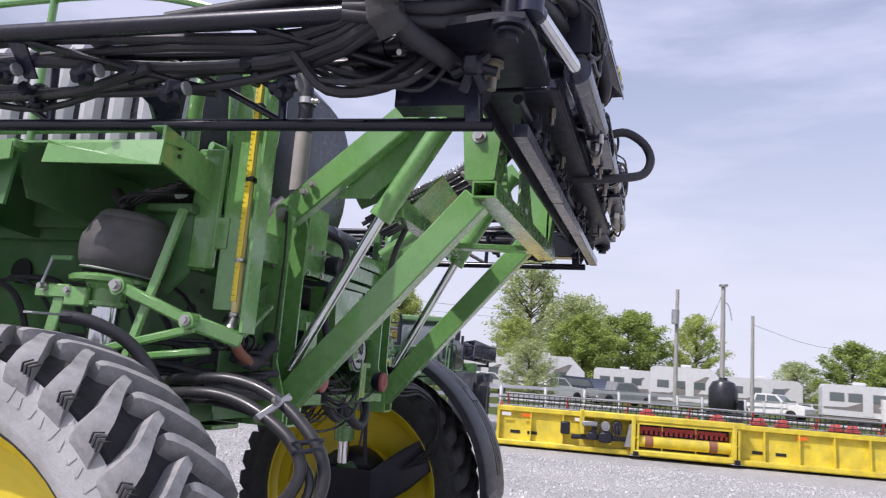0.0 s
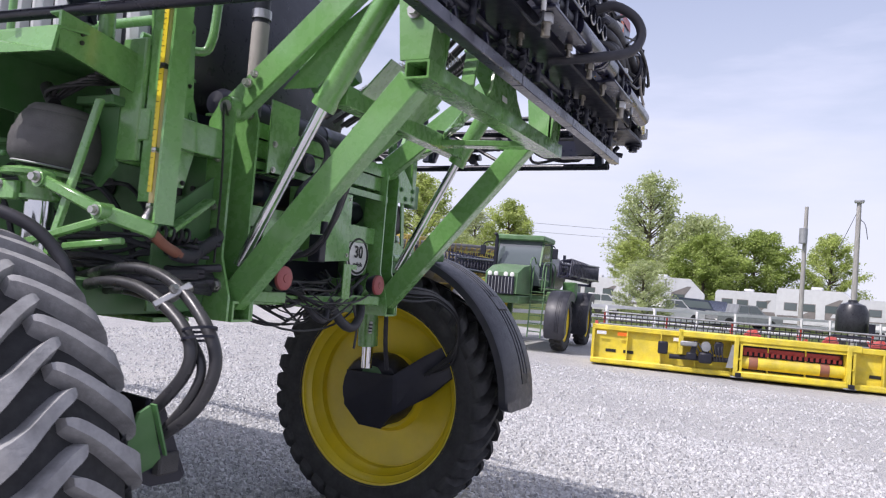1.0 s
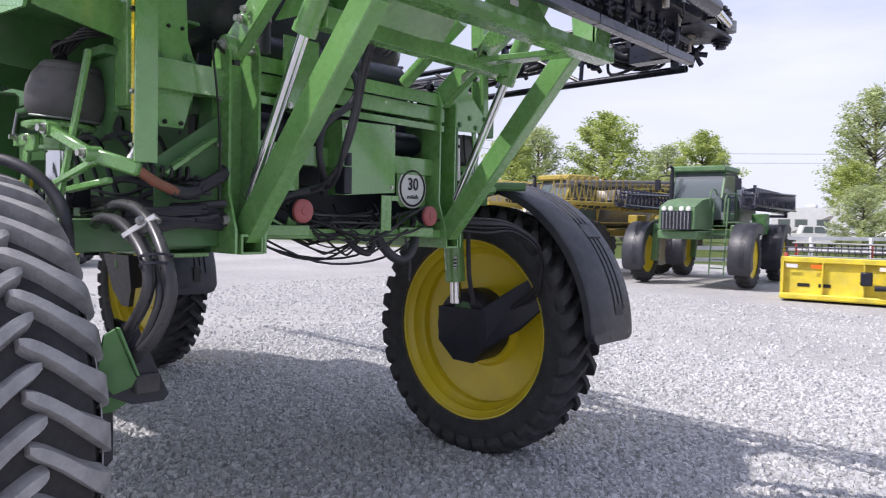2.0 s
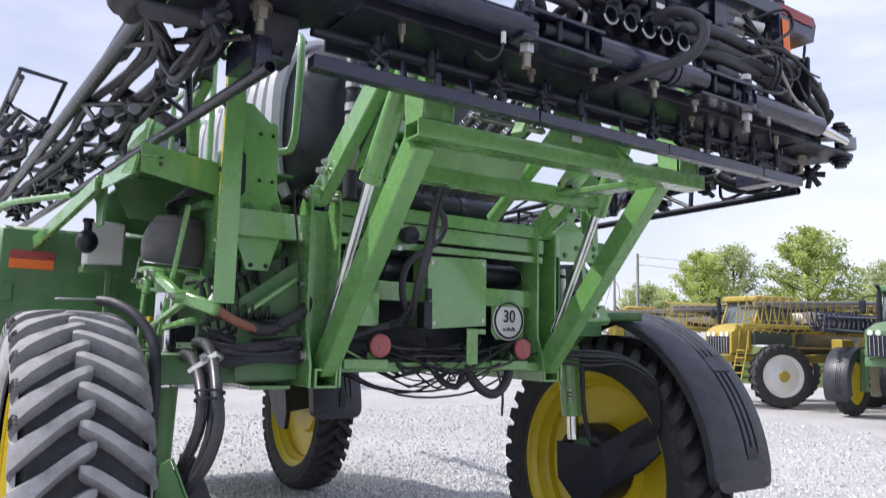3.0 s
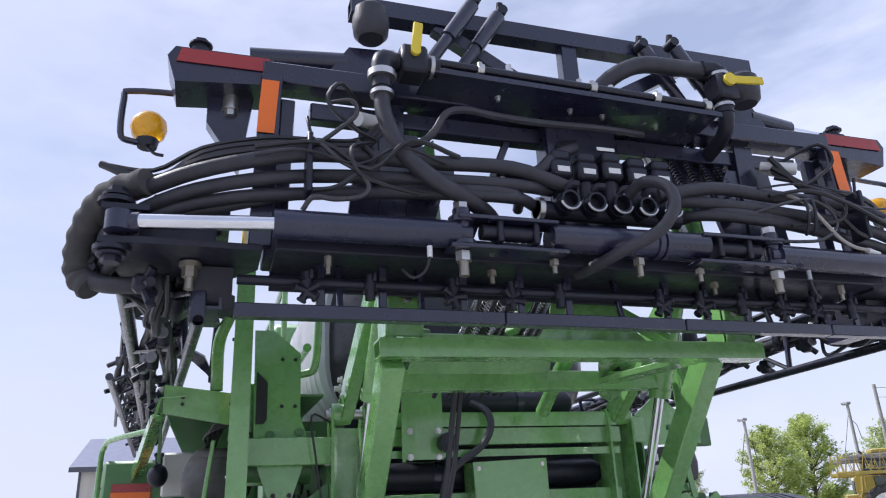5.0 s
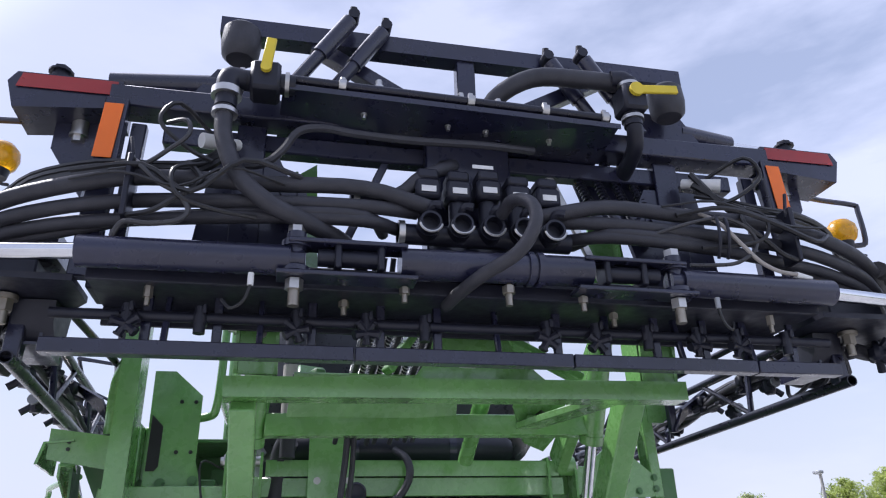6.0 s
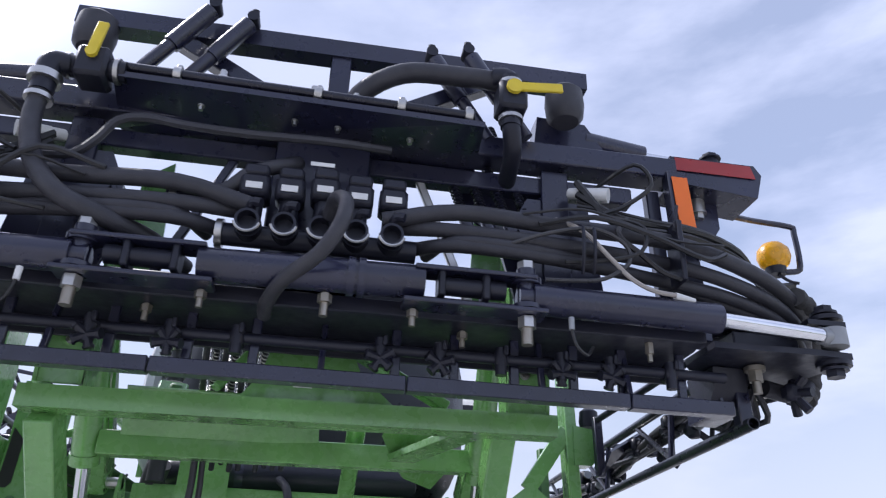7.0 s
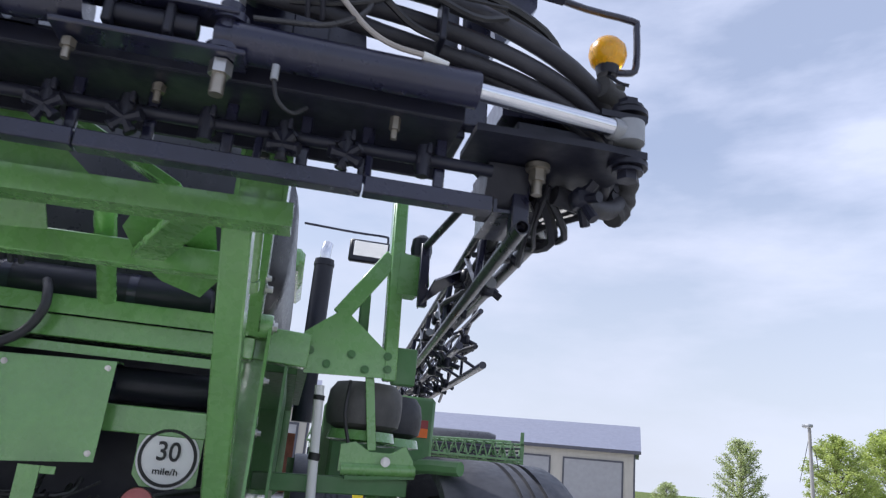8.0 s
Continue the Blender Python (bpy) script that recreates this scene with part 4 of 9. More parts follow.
# ---- right rear strut, guard and fender ----
q = Geo().cyl((WX - 0.0, 1.41, 1.25), (WX, 1.34, 1.86), 0.072, None, 24).box((WX + 0.01, 1.33, 1.66), (0.12, 0.16, 0.12))
strut = part("leg_strut", q, GREEN, SP)
part("strut_rod", Geo().cyl((WX, 1.42, 1.09), (WX, 1.41, 1.27), 0.042, None, 20), CHROME, strut)
lab = part("strut_label", Geo().box((WX + 0.045, 1.345, 1.385), (0.05, 0.02, 0.085), -40, 0.002), LABEL, strut, "small black and white label")
split("label_bar", Geo().merge(Geo().box((WX + 0.052, 1.337, 1.405), (0.036, 0.02, 0.012), -40, 0.001)).merge(Geo().box((WX + 0.052, 1.337, 1.38), (0.036, 0.02, 0.012), -40, 0.001)).merge(Geo().box((WX + 0.052, 1.337, 1.357), (0.036, 0.02, 0.008), -40, 0.001)), LETTER, lab)
part("hub_cap", Geo().lathe((WX, 1.61, 0.94), (0, 0, 1), [(0.155, 0.0), (0.15, 0.09), (0.12, 0.15), (0.07, 0.18), (0.0, 0.18)], 16), GREEN_MATT_SHADE, SP)
q = Geo()
gx0, gx1 = WX - 0.165, WX + 0.22
q.plate([(gx0, 1.42, 1.055), (gx0 - 0.02, 1.45, 0.80), (gx0 + 0.1, 1.48, 0.665), (gx1 - 0.1, 1.48, 0.66), (gx1, 1.46, 0.78), (gx1, 1.42, 1.06)], (0, 0.012, 0))
q.plate([(gx1, 1.42, 1.06), (gx1, 1.46, 0.78), (gx1 + 0.22, 1.58, 0.93), (gx1 + 0.40, 1.60, 1.10), (gx1 + 0.36, 1.60, 1.33), (gx1 + 0.16, 1.54, 1.20)], (0.01, 0.012, 0))
q.plate([(gx0, 1.42, 1.055), (gx0 - 0.02, 1.45, 0.80), (gx0 + 0.02, 1.62, 0.82), (gx0 + 0.02, 1.62, 1.05)], (0.012, 0, 0))
q.plate([(gx0 + 0.1, 1.48, 0.665), (gx1 - 0.1, 1.48, 0.66), (gx1 - 0.1, 1.62, 0.68), (gx0 + 0.1, 1.62, 0.68)], (0, 0, 0.012))
q.lathe((WX, 1.50, 0.915), (0, 1, 0), [(0.0, 0.0), (0.24, 0.0), (0.27, 0.05), (0.27, 0.22), (0.0, 0.22)], 24)
split("wheel_motor_guard", q, BLACK_PLASTIC, SP, "black wheel motor guard plate")


def fender_geo(cx, cy, r, a0, a1, half, lip=0.06):
    q = Geo()
    n = 56
    prof = [(-half, -lip), (-half, -0.012), (-half + 0.02, 0.0)]
    for gy in (0.03, 0.085, 0.14):
        prof += [(gy - 0.012, 0.004), (gy - 0.008, -0.010), (gy + 0.008, -0.010), (gy + 0.012, 0.004)]
    prof += [(half - 0.03, 0.0), (half, -0.014), (half, -lip)]
    inner = [(half - 0.008, -lip), (half - 0.008, -0.02), (-half + 0.008, -0.02), (-half + 0.008, -lip)]
    loop = prof + inner
    k = len(loop)
    vs = []
    for i in range(n + 1):
        a = a0 + (a1 - a0) * (1 - (1 - i / n) ** 1.3)
        left = (a - a1) * r                                  # arc left to the lower end, whose corners are round
        lim = half - (0.10 - math.sqrt(max(0.0, 0.01 - (0.10 - left) ** 2)) if left < 0.10 else 0.0)
        flat = left < 0.22
        for y, dz in loop:
            yy = max(-lim, min(lim, y))
            d = 0.0 if flat and dz in (0.004, -0.010) else dz
            vs.append(V(cx + (r + d) * math.cos(a), cy + yy, 0.915 + (r + d) * math.sin(a)))
    fs = [(i * k + j, i * k + (j + 1) % k, (i + 1) * k + (j + 1) % k, (i + 1) * k + j) for i in range(n) for j in range(k)]
    fs += [tuple(range(k))[::-1], tuple(range(n * k, (n + 1) * k))]
    return q.add(vs, [f[::-1] for f in fs])


fender = part("fender", fender_geo(WX, 1.81, 1.05, radians(138), radians(-1), 0.28), FENDER, SP, "dark plastic fender with three grooves")
q = Geo()
for a0_, a1_, y0_, y1_ in ((39, 39, 1.83, 2.0), (46, 46, 1.83, 2.0), (39, 46, 1.83, 1.83), (39, 46, 2.0, 2.0)):
    q.beam((WX + 1.053 * math.cos(radians(a0_)), y0_, 0.915 + 1.053 * math.sin(radians(a0_))), (WX + 1.053 * math.cos(radians(a1_)), y1_, 0.915 + 1.053 * math.sin(radians(a1_))), 0.008, 0.008)
part("fender_badge", q, LETTER, fender)
part("badge_plate", Geo().frame_box(V(WX + 1.054 * math.cos(radians(42.5)), 1.915, 0.915 + 1.054 * math.sin(radians(42.5))), V(0.004 * math.cos(radians(42.5)), 0, 0.004 * math.sin(radians(42.5))), V(0, 0.08, 0), V(-0.058 * math.sin(radians(42.5)), 0, 0.058 * math.cos(radians(42.5))), 0.002), FENDER, fender)
part("fender_slot", Geo().frame_box(V(WX + 1.050 * math.cos(radians(10.5)), 1.895, 0.915 + 1.050 * math.sin(radians(10.5))), V(0.004, 0, 0), V(0, 0.052, 0), V(-0.007, 0, 0.036), 0.002), LETTER, fender)
q = Geo().sweep([(WX + 0.05, 1.34, 1.72), (WX + 0.25, 1.42, 1.9), (WX + 0.45, 1.6, 1.92)], 0.03, 8).beam((WX - 0.4, 1.36, 1.86), (WX + 0.35, 1.58, 1.93), 0.10, 0.03)
part("fender_bracket", q, GREEN_MATT_SHADE, SP)
q = Geo()
for k in range(9):
    a = rr.uniform(-0.03, 0.03)
    q.sweep([(-1.5, 0.8, 1.66 + a), (-1.35, 1.05, 1.66 + a * 2), (-1.3, 1.3, 1.64 + a), (-1.22, 1.48, 1.5 + a), (-1.25, 1.52, 1.25 + a * 2), (-1.45, 1.5, 1.08)], rr.choice((0.006, 0.009, 0.012)), 6)
split("leg_cable", q, CABLE, SP)
part("brake_hose", Geo().sweep([(WX + 0.18, 1.32, 1.6), (WX + 0.19, 1.33, 1.3), (WX + 0.18, 1.4, 1.1)], 0.016, 8), HOSE, SP)
front_fender = part("fender", fender_geo(-6.25, 1.28, 1.03, radians(165), radians(-2), 0.28, 0.12), FENDER, SP, "dark plastic fender over the front wheel")
part("fender_slot", Geo().span((-5.222, 1.29, 1.0), (-5.212, 1.36, 1.16), 0.003), LETTER, front_fender)
q = Geo().cyl((-6.25, 1.04, 1.1), (-6.25, 1.0, 1.9), 0.07, None, 16)
part("front_leg", q, GREEN_MATT_SHADE, SP)
q = Geo().plate([(-6.52, 0.96, 1.24), (-6.44, 1.03, 0.84), (-6.30, 1.06, 0.68), (-6.14, 1.06, 0.68), (-6.02, 1.03, 0.88), (-5.94, 0.96, 1.24)], (0, 0.05, 0))
q.plate([(-5.94, 0.965, 1.24), (-6.02, 1.03, 0.88), (-5.99, 1.30, 0.92), (-5.92, 1.30, 1.22)], (-0.012, 0, 0)).plate([(-6.52, 0.965, 1.24), (-6.44, 1.03, 0.84), (-6.46, 1.30, 0.88), (-6.54, 1.30, 1.22)], (0.012, 0, 0))
split("wheel_motor_guard", q, FENDER, SP)

# ---- left side: strut, air bag, hoses, step platform ----
q = Geo().lathe((-1.64, -1.335, 2.045), (0.10, 0.04, 1), [(0.0, 0.0), (0.10, 0.0), (0.135, 0.010), (0.150, 0.030), (0.153, 0.034), (0.160, 0.060), (0.163, 0.095), (0.158, 0.130), (0.153, 0.136), (0.149, 0.150), (0.140, 0.178), (0.128, 0.200), (0.124, 0.202), (0.120, 0.215), (0.105, 0.230), (0.07, 0.238), (0, 0.238)], 40)
for k, p in enumerate(q.v):                                  # slack rubber folds
    p.x += 0.004 * noise.noise(p * 14.0)
    p.y += 0.005 * noise.noise(p * 17.0 + V(3, 1, 2))
bag = part("air_bag", q, BAG, SP, "dusty black rubber air spring")
part("bag_rim", Geo().lathe((-1.64, -1.335, 2.042), (0.10, 0.04, 1), [(0.137, 0.008), (0.144, 0.012), (0.14, 0.016)], 36), GREY_METAL, bag)
part("bag_plate", Geo().lathe((-1.66, -1.36, 2.0), (0, 0, 1), [(0, -0.01), (0.07, -0.01), (0.08, 0.008), (0.135, 0.014), (0.138, 0.028), (0.13, 0.036), (0.09, 0.045), (0, 0.045)], 32), GREEN, bag)
left_strut = part("leg_strut", Geo().cyl((-1.66, -1.36, 1.925), (-1.66, -1.36, 2.0), 0.062, 0.068, 22).cyl((-1.66, -1.36, 1.93), (-1.66, -1.36, 1.945), 0.078, None, 22), GREEN, SP)
part("strut_rod", Geo().cyl((-1.66, -1.36, 1.45), (-1.66, -1.36, 1.93), 0.052, None, 24), CHROME, left_strut)
part("lower_leg", Geo().cyl((-1.66, -1.38, 0.95), (-1.66, -1.36, 1.5), 0.075, None, 18), GREEN_MATT_SHADE, left_strut)
arm = part("torque_arm", Geo().beam((-1.54, -1.44, 1.998), (-1.27, -1.40, 1.895), 0.034, 0.042, b=0.012).beam((-1.29, -1.405, 1.9), (-1.13, -1.285, 1.842), 0.036, 0.056, b=0.018), GREEN, SP)
part("pivot_bolt", Geo().bolt((-1.54, -1.46, 2.0), (0.2, -1, 0), 0.015, 0.03), STEEL, arm)
part("pivot_bolt", Geo().bolt((-1.265, -1.43, 1.896), (0.2, -1, 0), 0.013, 0.025), STEEL, arm)
split("pivot_boss", Geo().cyl((-1.54, -1.46, 1.998), (-1.54, -1.41, 1.998), 0.032, None, 16).cyl((-1.265, -1.428, 1.895), (-1.265, -1.37, 1.895), 0.03, None, 16), GREEN, arm)
part("lower_strap", Geo().beam((-1.63, -1.43, 1.765), (-1.25, -1.39, 1.872), 0.028, 0.030, b=0.01), GREEN, arm)
part("lower_strap", Geo().beam((-1.42, -1.42, 1.765), (-1.20, -1.36, 1.80), 0.03, 0.025, b=0.008), GREEN, arm)
part("upright_strap", Geo().beam((-1.385, -1.36, 2.30), (-1.50, -1.42, 1.73), 0.02, 0.036, (1, 0, 0), 0.006), GREEN, arm)
part("front_strap", Geo().beam((-1.80, -1.43, 1.96), (-1.85, -1.43, 1.66), 0.02, 0.05, (1, 0, 0), 0.006), GREEN, arm)
lever = part("height_lever", Geo().box((-1.83, -1.44, 1.972), (0.15, 0.02, 0.05), 0, 0.008).box((-1.72, -1.44, 1.955), (0.1, 0.025, 0.07), 0, 0.008), GREEN, SP)
part("lever_bolt", Geo().bolt((-1.86, -1.45, 1.985), (0, -1, 0), 0.011, 0.03), STEEL, lever)
part("lever_bolt", Geo().bolt((-1.755, -1.45, 1.975), (0, -1, 0), 0.011, 0.015), STEEL, lever)
part("lever_link", Geo().cyl((-1.865, -1.465, 1.98), (-1.84, -1.455, 2.09), 0.006, None, 8), GREY_METAL, lever)
part("link_tab", Geo().box((-1.80, -1.45, 2.09), (0.10, 0.02, 0.02), 0, 0.005), GREEN_MATT_SHADE, lever)
# inner wing plates of the leg mount, green darkened to paint in deep shade
part("axle_plate", Geo().plate([(-1.35, -0.86, 1.52), (-1.35, -0.86, 2.30), (-2.95, -0.86, 2.40), (-2.95, -0.86, 1.58), (-1.6, -0.86, 1.52)], (0, 0.012, 0)), GREEN_MATT_SHADE, SP)
q = Geo()
for x, z, r_ in ((-1.46, 1.93, 0.026), (-1.56, 2.2, 0.05), (-1.9, 2.05, 0.04), (-2.2, 2.12, 0.05), (-1.42, 1.72, 0.02), (-1.40, 2.05, 0.012), (-2.6, 2.1, 0.06)):
    q.cyl((x, -0.876, z), (x, -0.868, z), r_, None, 16)
q.span((-1.52, -0.876, 2.02), (-1.46, -0.868, 2.12), 0.002).span((-2.05, -0.876, 2.22), (-1.85, -0.868, 2.30), 0.002)
split("plate_hole", q, LETTER, SP)
for x, z, r_ in ((-1.657, 1.973, 0.024), (-1.471, 1.996, 0.012), (-1.483, 2.044, 0.012), (-1.615, 2.05, 0.012), (-1.41, 1.952, 0.016)):
    part("plate_hole", Geo().cyl((x, -0.861, z), (x, -0.8625, z), r_, None, 16), LETTER, SP)
part("axle_plate", Geo().plate([(-1.30, -1.14, 1.55), (-1.30, -0.86, 1.55), (-1.30, -0.86, 2.10), (-1.30, -1.14, 1.90)], (-0.012, 0, 0)), GREEN_MATT_SHADE, SP)
# unseen plate added to block sun leaking under the tank
part("tank_cradle", Geo().plate([(-2.96, -0.84, 1.70), (-2.96, -0.84, 2.45), (-5.0, -0.84, 2.45), (-5.0, -0.84, 1.70)], (0, 0.012, 0)), GREEN_MATT_SHADE, SP)
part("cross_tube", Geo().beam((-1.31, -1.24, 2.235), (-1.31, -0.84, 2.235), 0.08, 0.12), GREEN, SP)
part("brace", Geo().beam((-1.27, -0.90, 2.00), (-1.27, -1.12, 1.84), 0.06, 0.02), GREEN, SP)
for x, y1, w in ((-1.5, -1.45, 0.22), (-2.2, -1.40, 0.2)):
    part("axle_beam", Geo().beam((x, -0.80, 1.60), (x, y1, 1.59), w, 0.13), GREEN_MATT_SHADE, SP)
part("axle_lip", Geo().span((-2.9, -1.05, 1.50), (-1.36, -0.86, 1.52), 0.004), GREEN, SP)
part("leg_pivot", Geo().cyl((-1.47, -1.22, 2.17), (-1.47, -0.92, 2.17), 0.07, None, 18), GREEN_MATT_SHADE, SP)
part("leg_yoke", Geo().span((-1.60, -1.30, 2.30), (-1.40, -0.90, 2.335), 0.006), GREEN_MATT_SHADE, SP)
part("leg_yoke", Geo().plate([(-1.42, -1.25, 2.33), (-1.42, -1.25, 2.08), (-1.5, -1.25, 2.0), (-1.58, -1.25, 2.08), (-1.62, -1.25, 2.33)], (0, 0.02, 0)), GREEN_MATT_SHADE, SP)
q = Geo().cyl((-1.62, -1.37, 2.285), (-1.70, -1.35, 2.36), 0.025, None, 10)
for k in range(5):
    q.sweep([(-1.66, -1.36, 2.29), (-1.62 + 0.03 * k, -1.40 + 0.02 * k, 2.33 + 0.012 * k), (-1.50 + 0.02 * k, -1.35, 2.36 + 0.01 * k), (-1.45, -1.2, 2.40)], 0.008, 6)
part("air_fitting", q, CABLE, SP)
bank = part("valve_bank", Geo().span((-2.5, -1.3, 1.70), (-1.74, -1.2, 1.78)), BLACK_PLASTIC, SP)
for k in range(6):
    part("valve_cap", Geo().cyl((-2.42 + k * 0.13, -1.30, 1.74), (-2.42 + k * 0.13, -1.345, 1.74), 0.036, None, 16).cyl((-2.42 + k * 0.13, -1.345, 1.74), (-2.42 + k * 0.13, -1.36, 1.74), 0.018, None, 12), BLACK_PLASTIC, bank)
part("yellow_tag", Geo().box((-2.02, -1.36, 1.80), (0.12, 0.02, 0.045), 0, 0.008), YELLOW, bank)
for k in range(10):
    z = 1.66 + 0.018 * k
    part("axle_hose", Geo().sweep([(-1.2, -0.98 + rr.uniform(-0.1, 0.1), z), (-1.35, -1.1, z + rr.uniform(-0.03, 0.03)), (-1.55, -1.15, z + rr.uniform(-0.05, 0.04)), (-2.2, -1.05, z)], rr.choice((0.008, 0.012, 0.016)), 6), HOSE, SP)
for k in range(6):
    x = -1.5 - 0.2 * k
    part("side_hose", Geo().sweep([(x + 0.1, -0.92, 1.64), (x, -0.95, 1.85 + 0.05 * (k % 3)), (x - 0.2, -0.94, 2.05), (x - 0.5, -0.93, 2.02 + 0.04 * (k % 2))], 0.010 + 0.004 * (k % 2), 6), HOSE, SP)
# boom rest: post, plate and tray
rest = part("boom_rest_post", Geo().plate([(-1.12, -1.308, 1.87), (-1.12, -1.222, 1.87), (-1.12, -1.222, 3.02), (-1.12, -1.298, 3.02)], (-0.012, 0, 0)).span((-1.30, -1.234, 1.95), (-1.122, -1.222, 3.02), 0.002), GREEN, SP)
part("pale_bracket", Geo().span((-1.44, -1.245, 2.10), (-1.32, -1.22, 2.56), 0.006).span((-1.44, -1.22, 2.1), (-1.43, -1.12, 2.56), 0.003), GREEN, rest)
pts = [(-1.11, 2.80), (-0.985, 2.69), (-0.985, 2.40), (-0.955, 2.30), (-0.955, 2.22), (-1.02, 2.03), (-1.12, 2.03), (-1.19, 2.22), (-1.20, 2.80)]
octo = part("side_plate", Geo().plate([(-1.30 - (z - 2.03) * 0.08, y, z) for y, z in pts], (-0.01, 0, 0)), GREEN, rest)
part("slot", Geo().plate([(-1.296 - (z - 2.03) * 0.08, y, z) for y, z in ((-1.185, 2.60), (-1.135, 2.55), (-1.135, 2.38), (-1.15, 2.36), (-1.185, 2.36))], (0.002, 0, 0)), LETTER, octo)
for y, z, r_ in ((-1.12, 2.31, 0.015), (-0.99, 2.32, 0.015), (-1.04, 2.26, 0.015), (-1.14, 2.26, 0.012), (-1.07, 2.66, 0.006), (-1.01, 2.66, 0.006), (-1.07, 2.44, 0.006), (-1.01, 2.44, 0.006), (-1.10, 2.05, 0.007), (-1.03, 2.05, 0.007)):
    part("plate_bolt", Geo().bolt((-1.297 - (z - 2.03) * 0.08, y, z), (1, 0, 0.1), r_, 0.009), GREEN_MATT_SHADE if r_ > 0.01 else LETTER, octo)
part("rest_beam", Geo().plate([(-1.33, -1.58, 2.53), (-1.36, -1.23, 2.49), (-1.36, -1.23, 2.35), (-1.33, -1.58, 2.41)], (-0.012, 0, 0)).plate([(-1.33, -1.58, 2.53), (-1.36, -1.23, 2.49), (-1.42, -1.23, 2.49), (-1.39, -1.58, 2.53)], (0, 0, 0.006)), GREEN, rest)
split("beam_hole", Geo().cyl((-1.328, -1.5, 2.48), (-1.322, -1.5, 2.48), 0.008, None, 10).cyl((-1.328, -1.5, 2.45), (-1.322, -1.5, 2.45), 0.008, None, 10), LETTER, rest)
part("rest_tray", Geo().plate([(-1.318, -1.597, 2.479), (-1.78, -1.62, 2.479), (-1.74, -1.655, 2.455), (-1.75, -1.66, 2.388), (-1.31, -1.617, 2.388)], (0, 0.012, 0)).plate([(-1.318, -1.597, 2.479), (-1.90, -1.62, 2.479), (-1.90, -1.50, 2.49), (-1.318, -1.48, 2.49)], (0, 0, -0.008)), GREEN, rest)
part("side_rail", Geo().cyl((-3.1, -0.93, 2.775), (-1.56, -0.93, 2.765), 0.022, None, 12), GREEN, rest)
part("catwalk_deck", Geo().span((-3.0, -1.50, 2.50), (-1.45, -0.86, 2.515), 0.003), GREEN_MATT_SHADE, rest)
for x in (-1.95, -2.5):
    part("deck_bracket", Geo().plate([(x, -1.60, 2.50), (x, -0.9, 2.50), (x, -0.9, 2.25), (x, -1.5, 2.30)], (-0.012, 0, 0)), GREEN_MATT_SHADE, rest)
part("deck_bracket", Geo().plate([(-1.9, -1.62, 2.47), (-2.1, -1.63, 2.47), (-2.1, -1.62, 2.25), (-1.93, -1.62, 2.25)], (0, 0.012, 0)), GREEN_MATT_SHADE, rest)
part("rest_saddle", Geo().sweep([(-1.36, -1.32, 2.86), (-1.39, -1.36, 2.74), (-1.39, -1.36, 2.52)], 0.028, 10), GREEN, rest, "worn green rest pad")
part("rest_roller", Geo().cyl((-1.36, -1.34, 2.86), (-1.36, -1.34, 2.96), 0.04, None, 16), BLACK_PLASTIC, rest)
# right-hand boom rest
right_rest = part("boom_rest_post", Geo().beam((-1.565, 1.287, 2.25), (-1.565, 1.254, 3.12), 0.058, 0.055, (1, 0, 0), 0.006).beam((-1.60, 1.262, 2.27), (-1.60, 1.228, 3.08), 0.012, 0.08, (1, 0, 0), 0.003), GREEN, SP)
gus = part("side_plate", Geo().plate([(-1.54, 0.905, 2.415), (-1.54, 0.925, 2.245), (-1.54, 1.31, 2.26), (-1.54, 1.31, 2.35), (-1.54, 1.262, 2.37), (-1.54, 1.085, 2.515), (-1.54, 1.04, 2.52)], (-0.012, 0, 0)), GREEN, right_rest)
for y, z in ((0.938, 2.34), (1.013, 2.29), (1.113, 2.342), (1.176, 2.285), (1.268, 2.351), (1.272, 2.296)):
    part("plate_bolt", Geo().bolt((-1.54, y, z), (1, 0, 0), 0.013, 0.012), GREEN_MATT_SHADE, gus)
part("rest_brace", Geo().beam((-1.555, 1.045, 2.505), (-1.56, 1.245, 2.80), 0.03, 0.075), GREEN, right_rest)
part("rest_box", Geo().plate([(-1.53, 1.275, 2.82), (-1.53, 1.40, 2.80), (-1.53, 1.415, 2.68), (-1.53, 1.36, 2.63), (-1.53, 1.275, 2.63)], (-0.10, 0, 0)), GREEN, right_rest)
part("rest_strut", Geo().beam((-1.66, 1.16, 2.40), (-1.66, 1.15, 2.72), 0.045, 0.045, (1, 0, 0), 0.005), GREEN_MATT_SHADE, right_rest)
part("rest_beam", Geo().beam((-1.50, 0.62, 2.34), (-1.55, 0.93, 2.33), 0.09, 0.14), GREEN, right_rest)
part("rest_bracket", Geo().span((-1.62, 1.30, 2.24), (-1.56, 1.40, 2.40), 0.006), GREEN_MATT_SHADE, right_rest)
part("rest_roller", Geo().lathe((-1.57, 1.37, 2.82), (0, 0, 1), [(0.0, 0.0), (0.045, 0.0), (0.05, 0.03), (0.045, 0.08), (0.02, 0.10), (0.0, 0.10)], 16), BLACK_PLASTIC, right_rest)
level = part("pale_tube", Geo().cyl((-1.55, 1.0, 2.20), (-1.55, 1.027, 1.70), 0.02, None, 12), LABEL, SP, "pale level tube")
split("tube_clamp", Geo().cyl((-1.55, 1.015, 1.90), (-1.55, 1.018, 1.93), 0.024, None, 12).cyl((-1.55, 1.003, 2.14), (-1.55, 1.004, 2.16), 0.024, None, 12), LETTER, level)
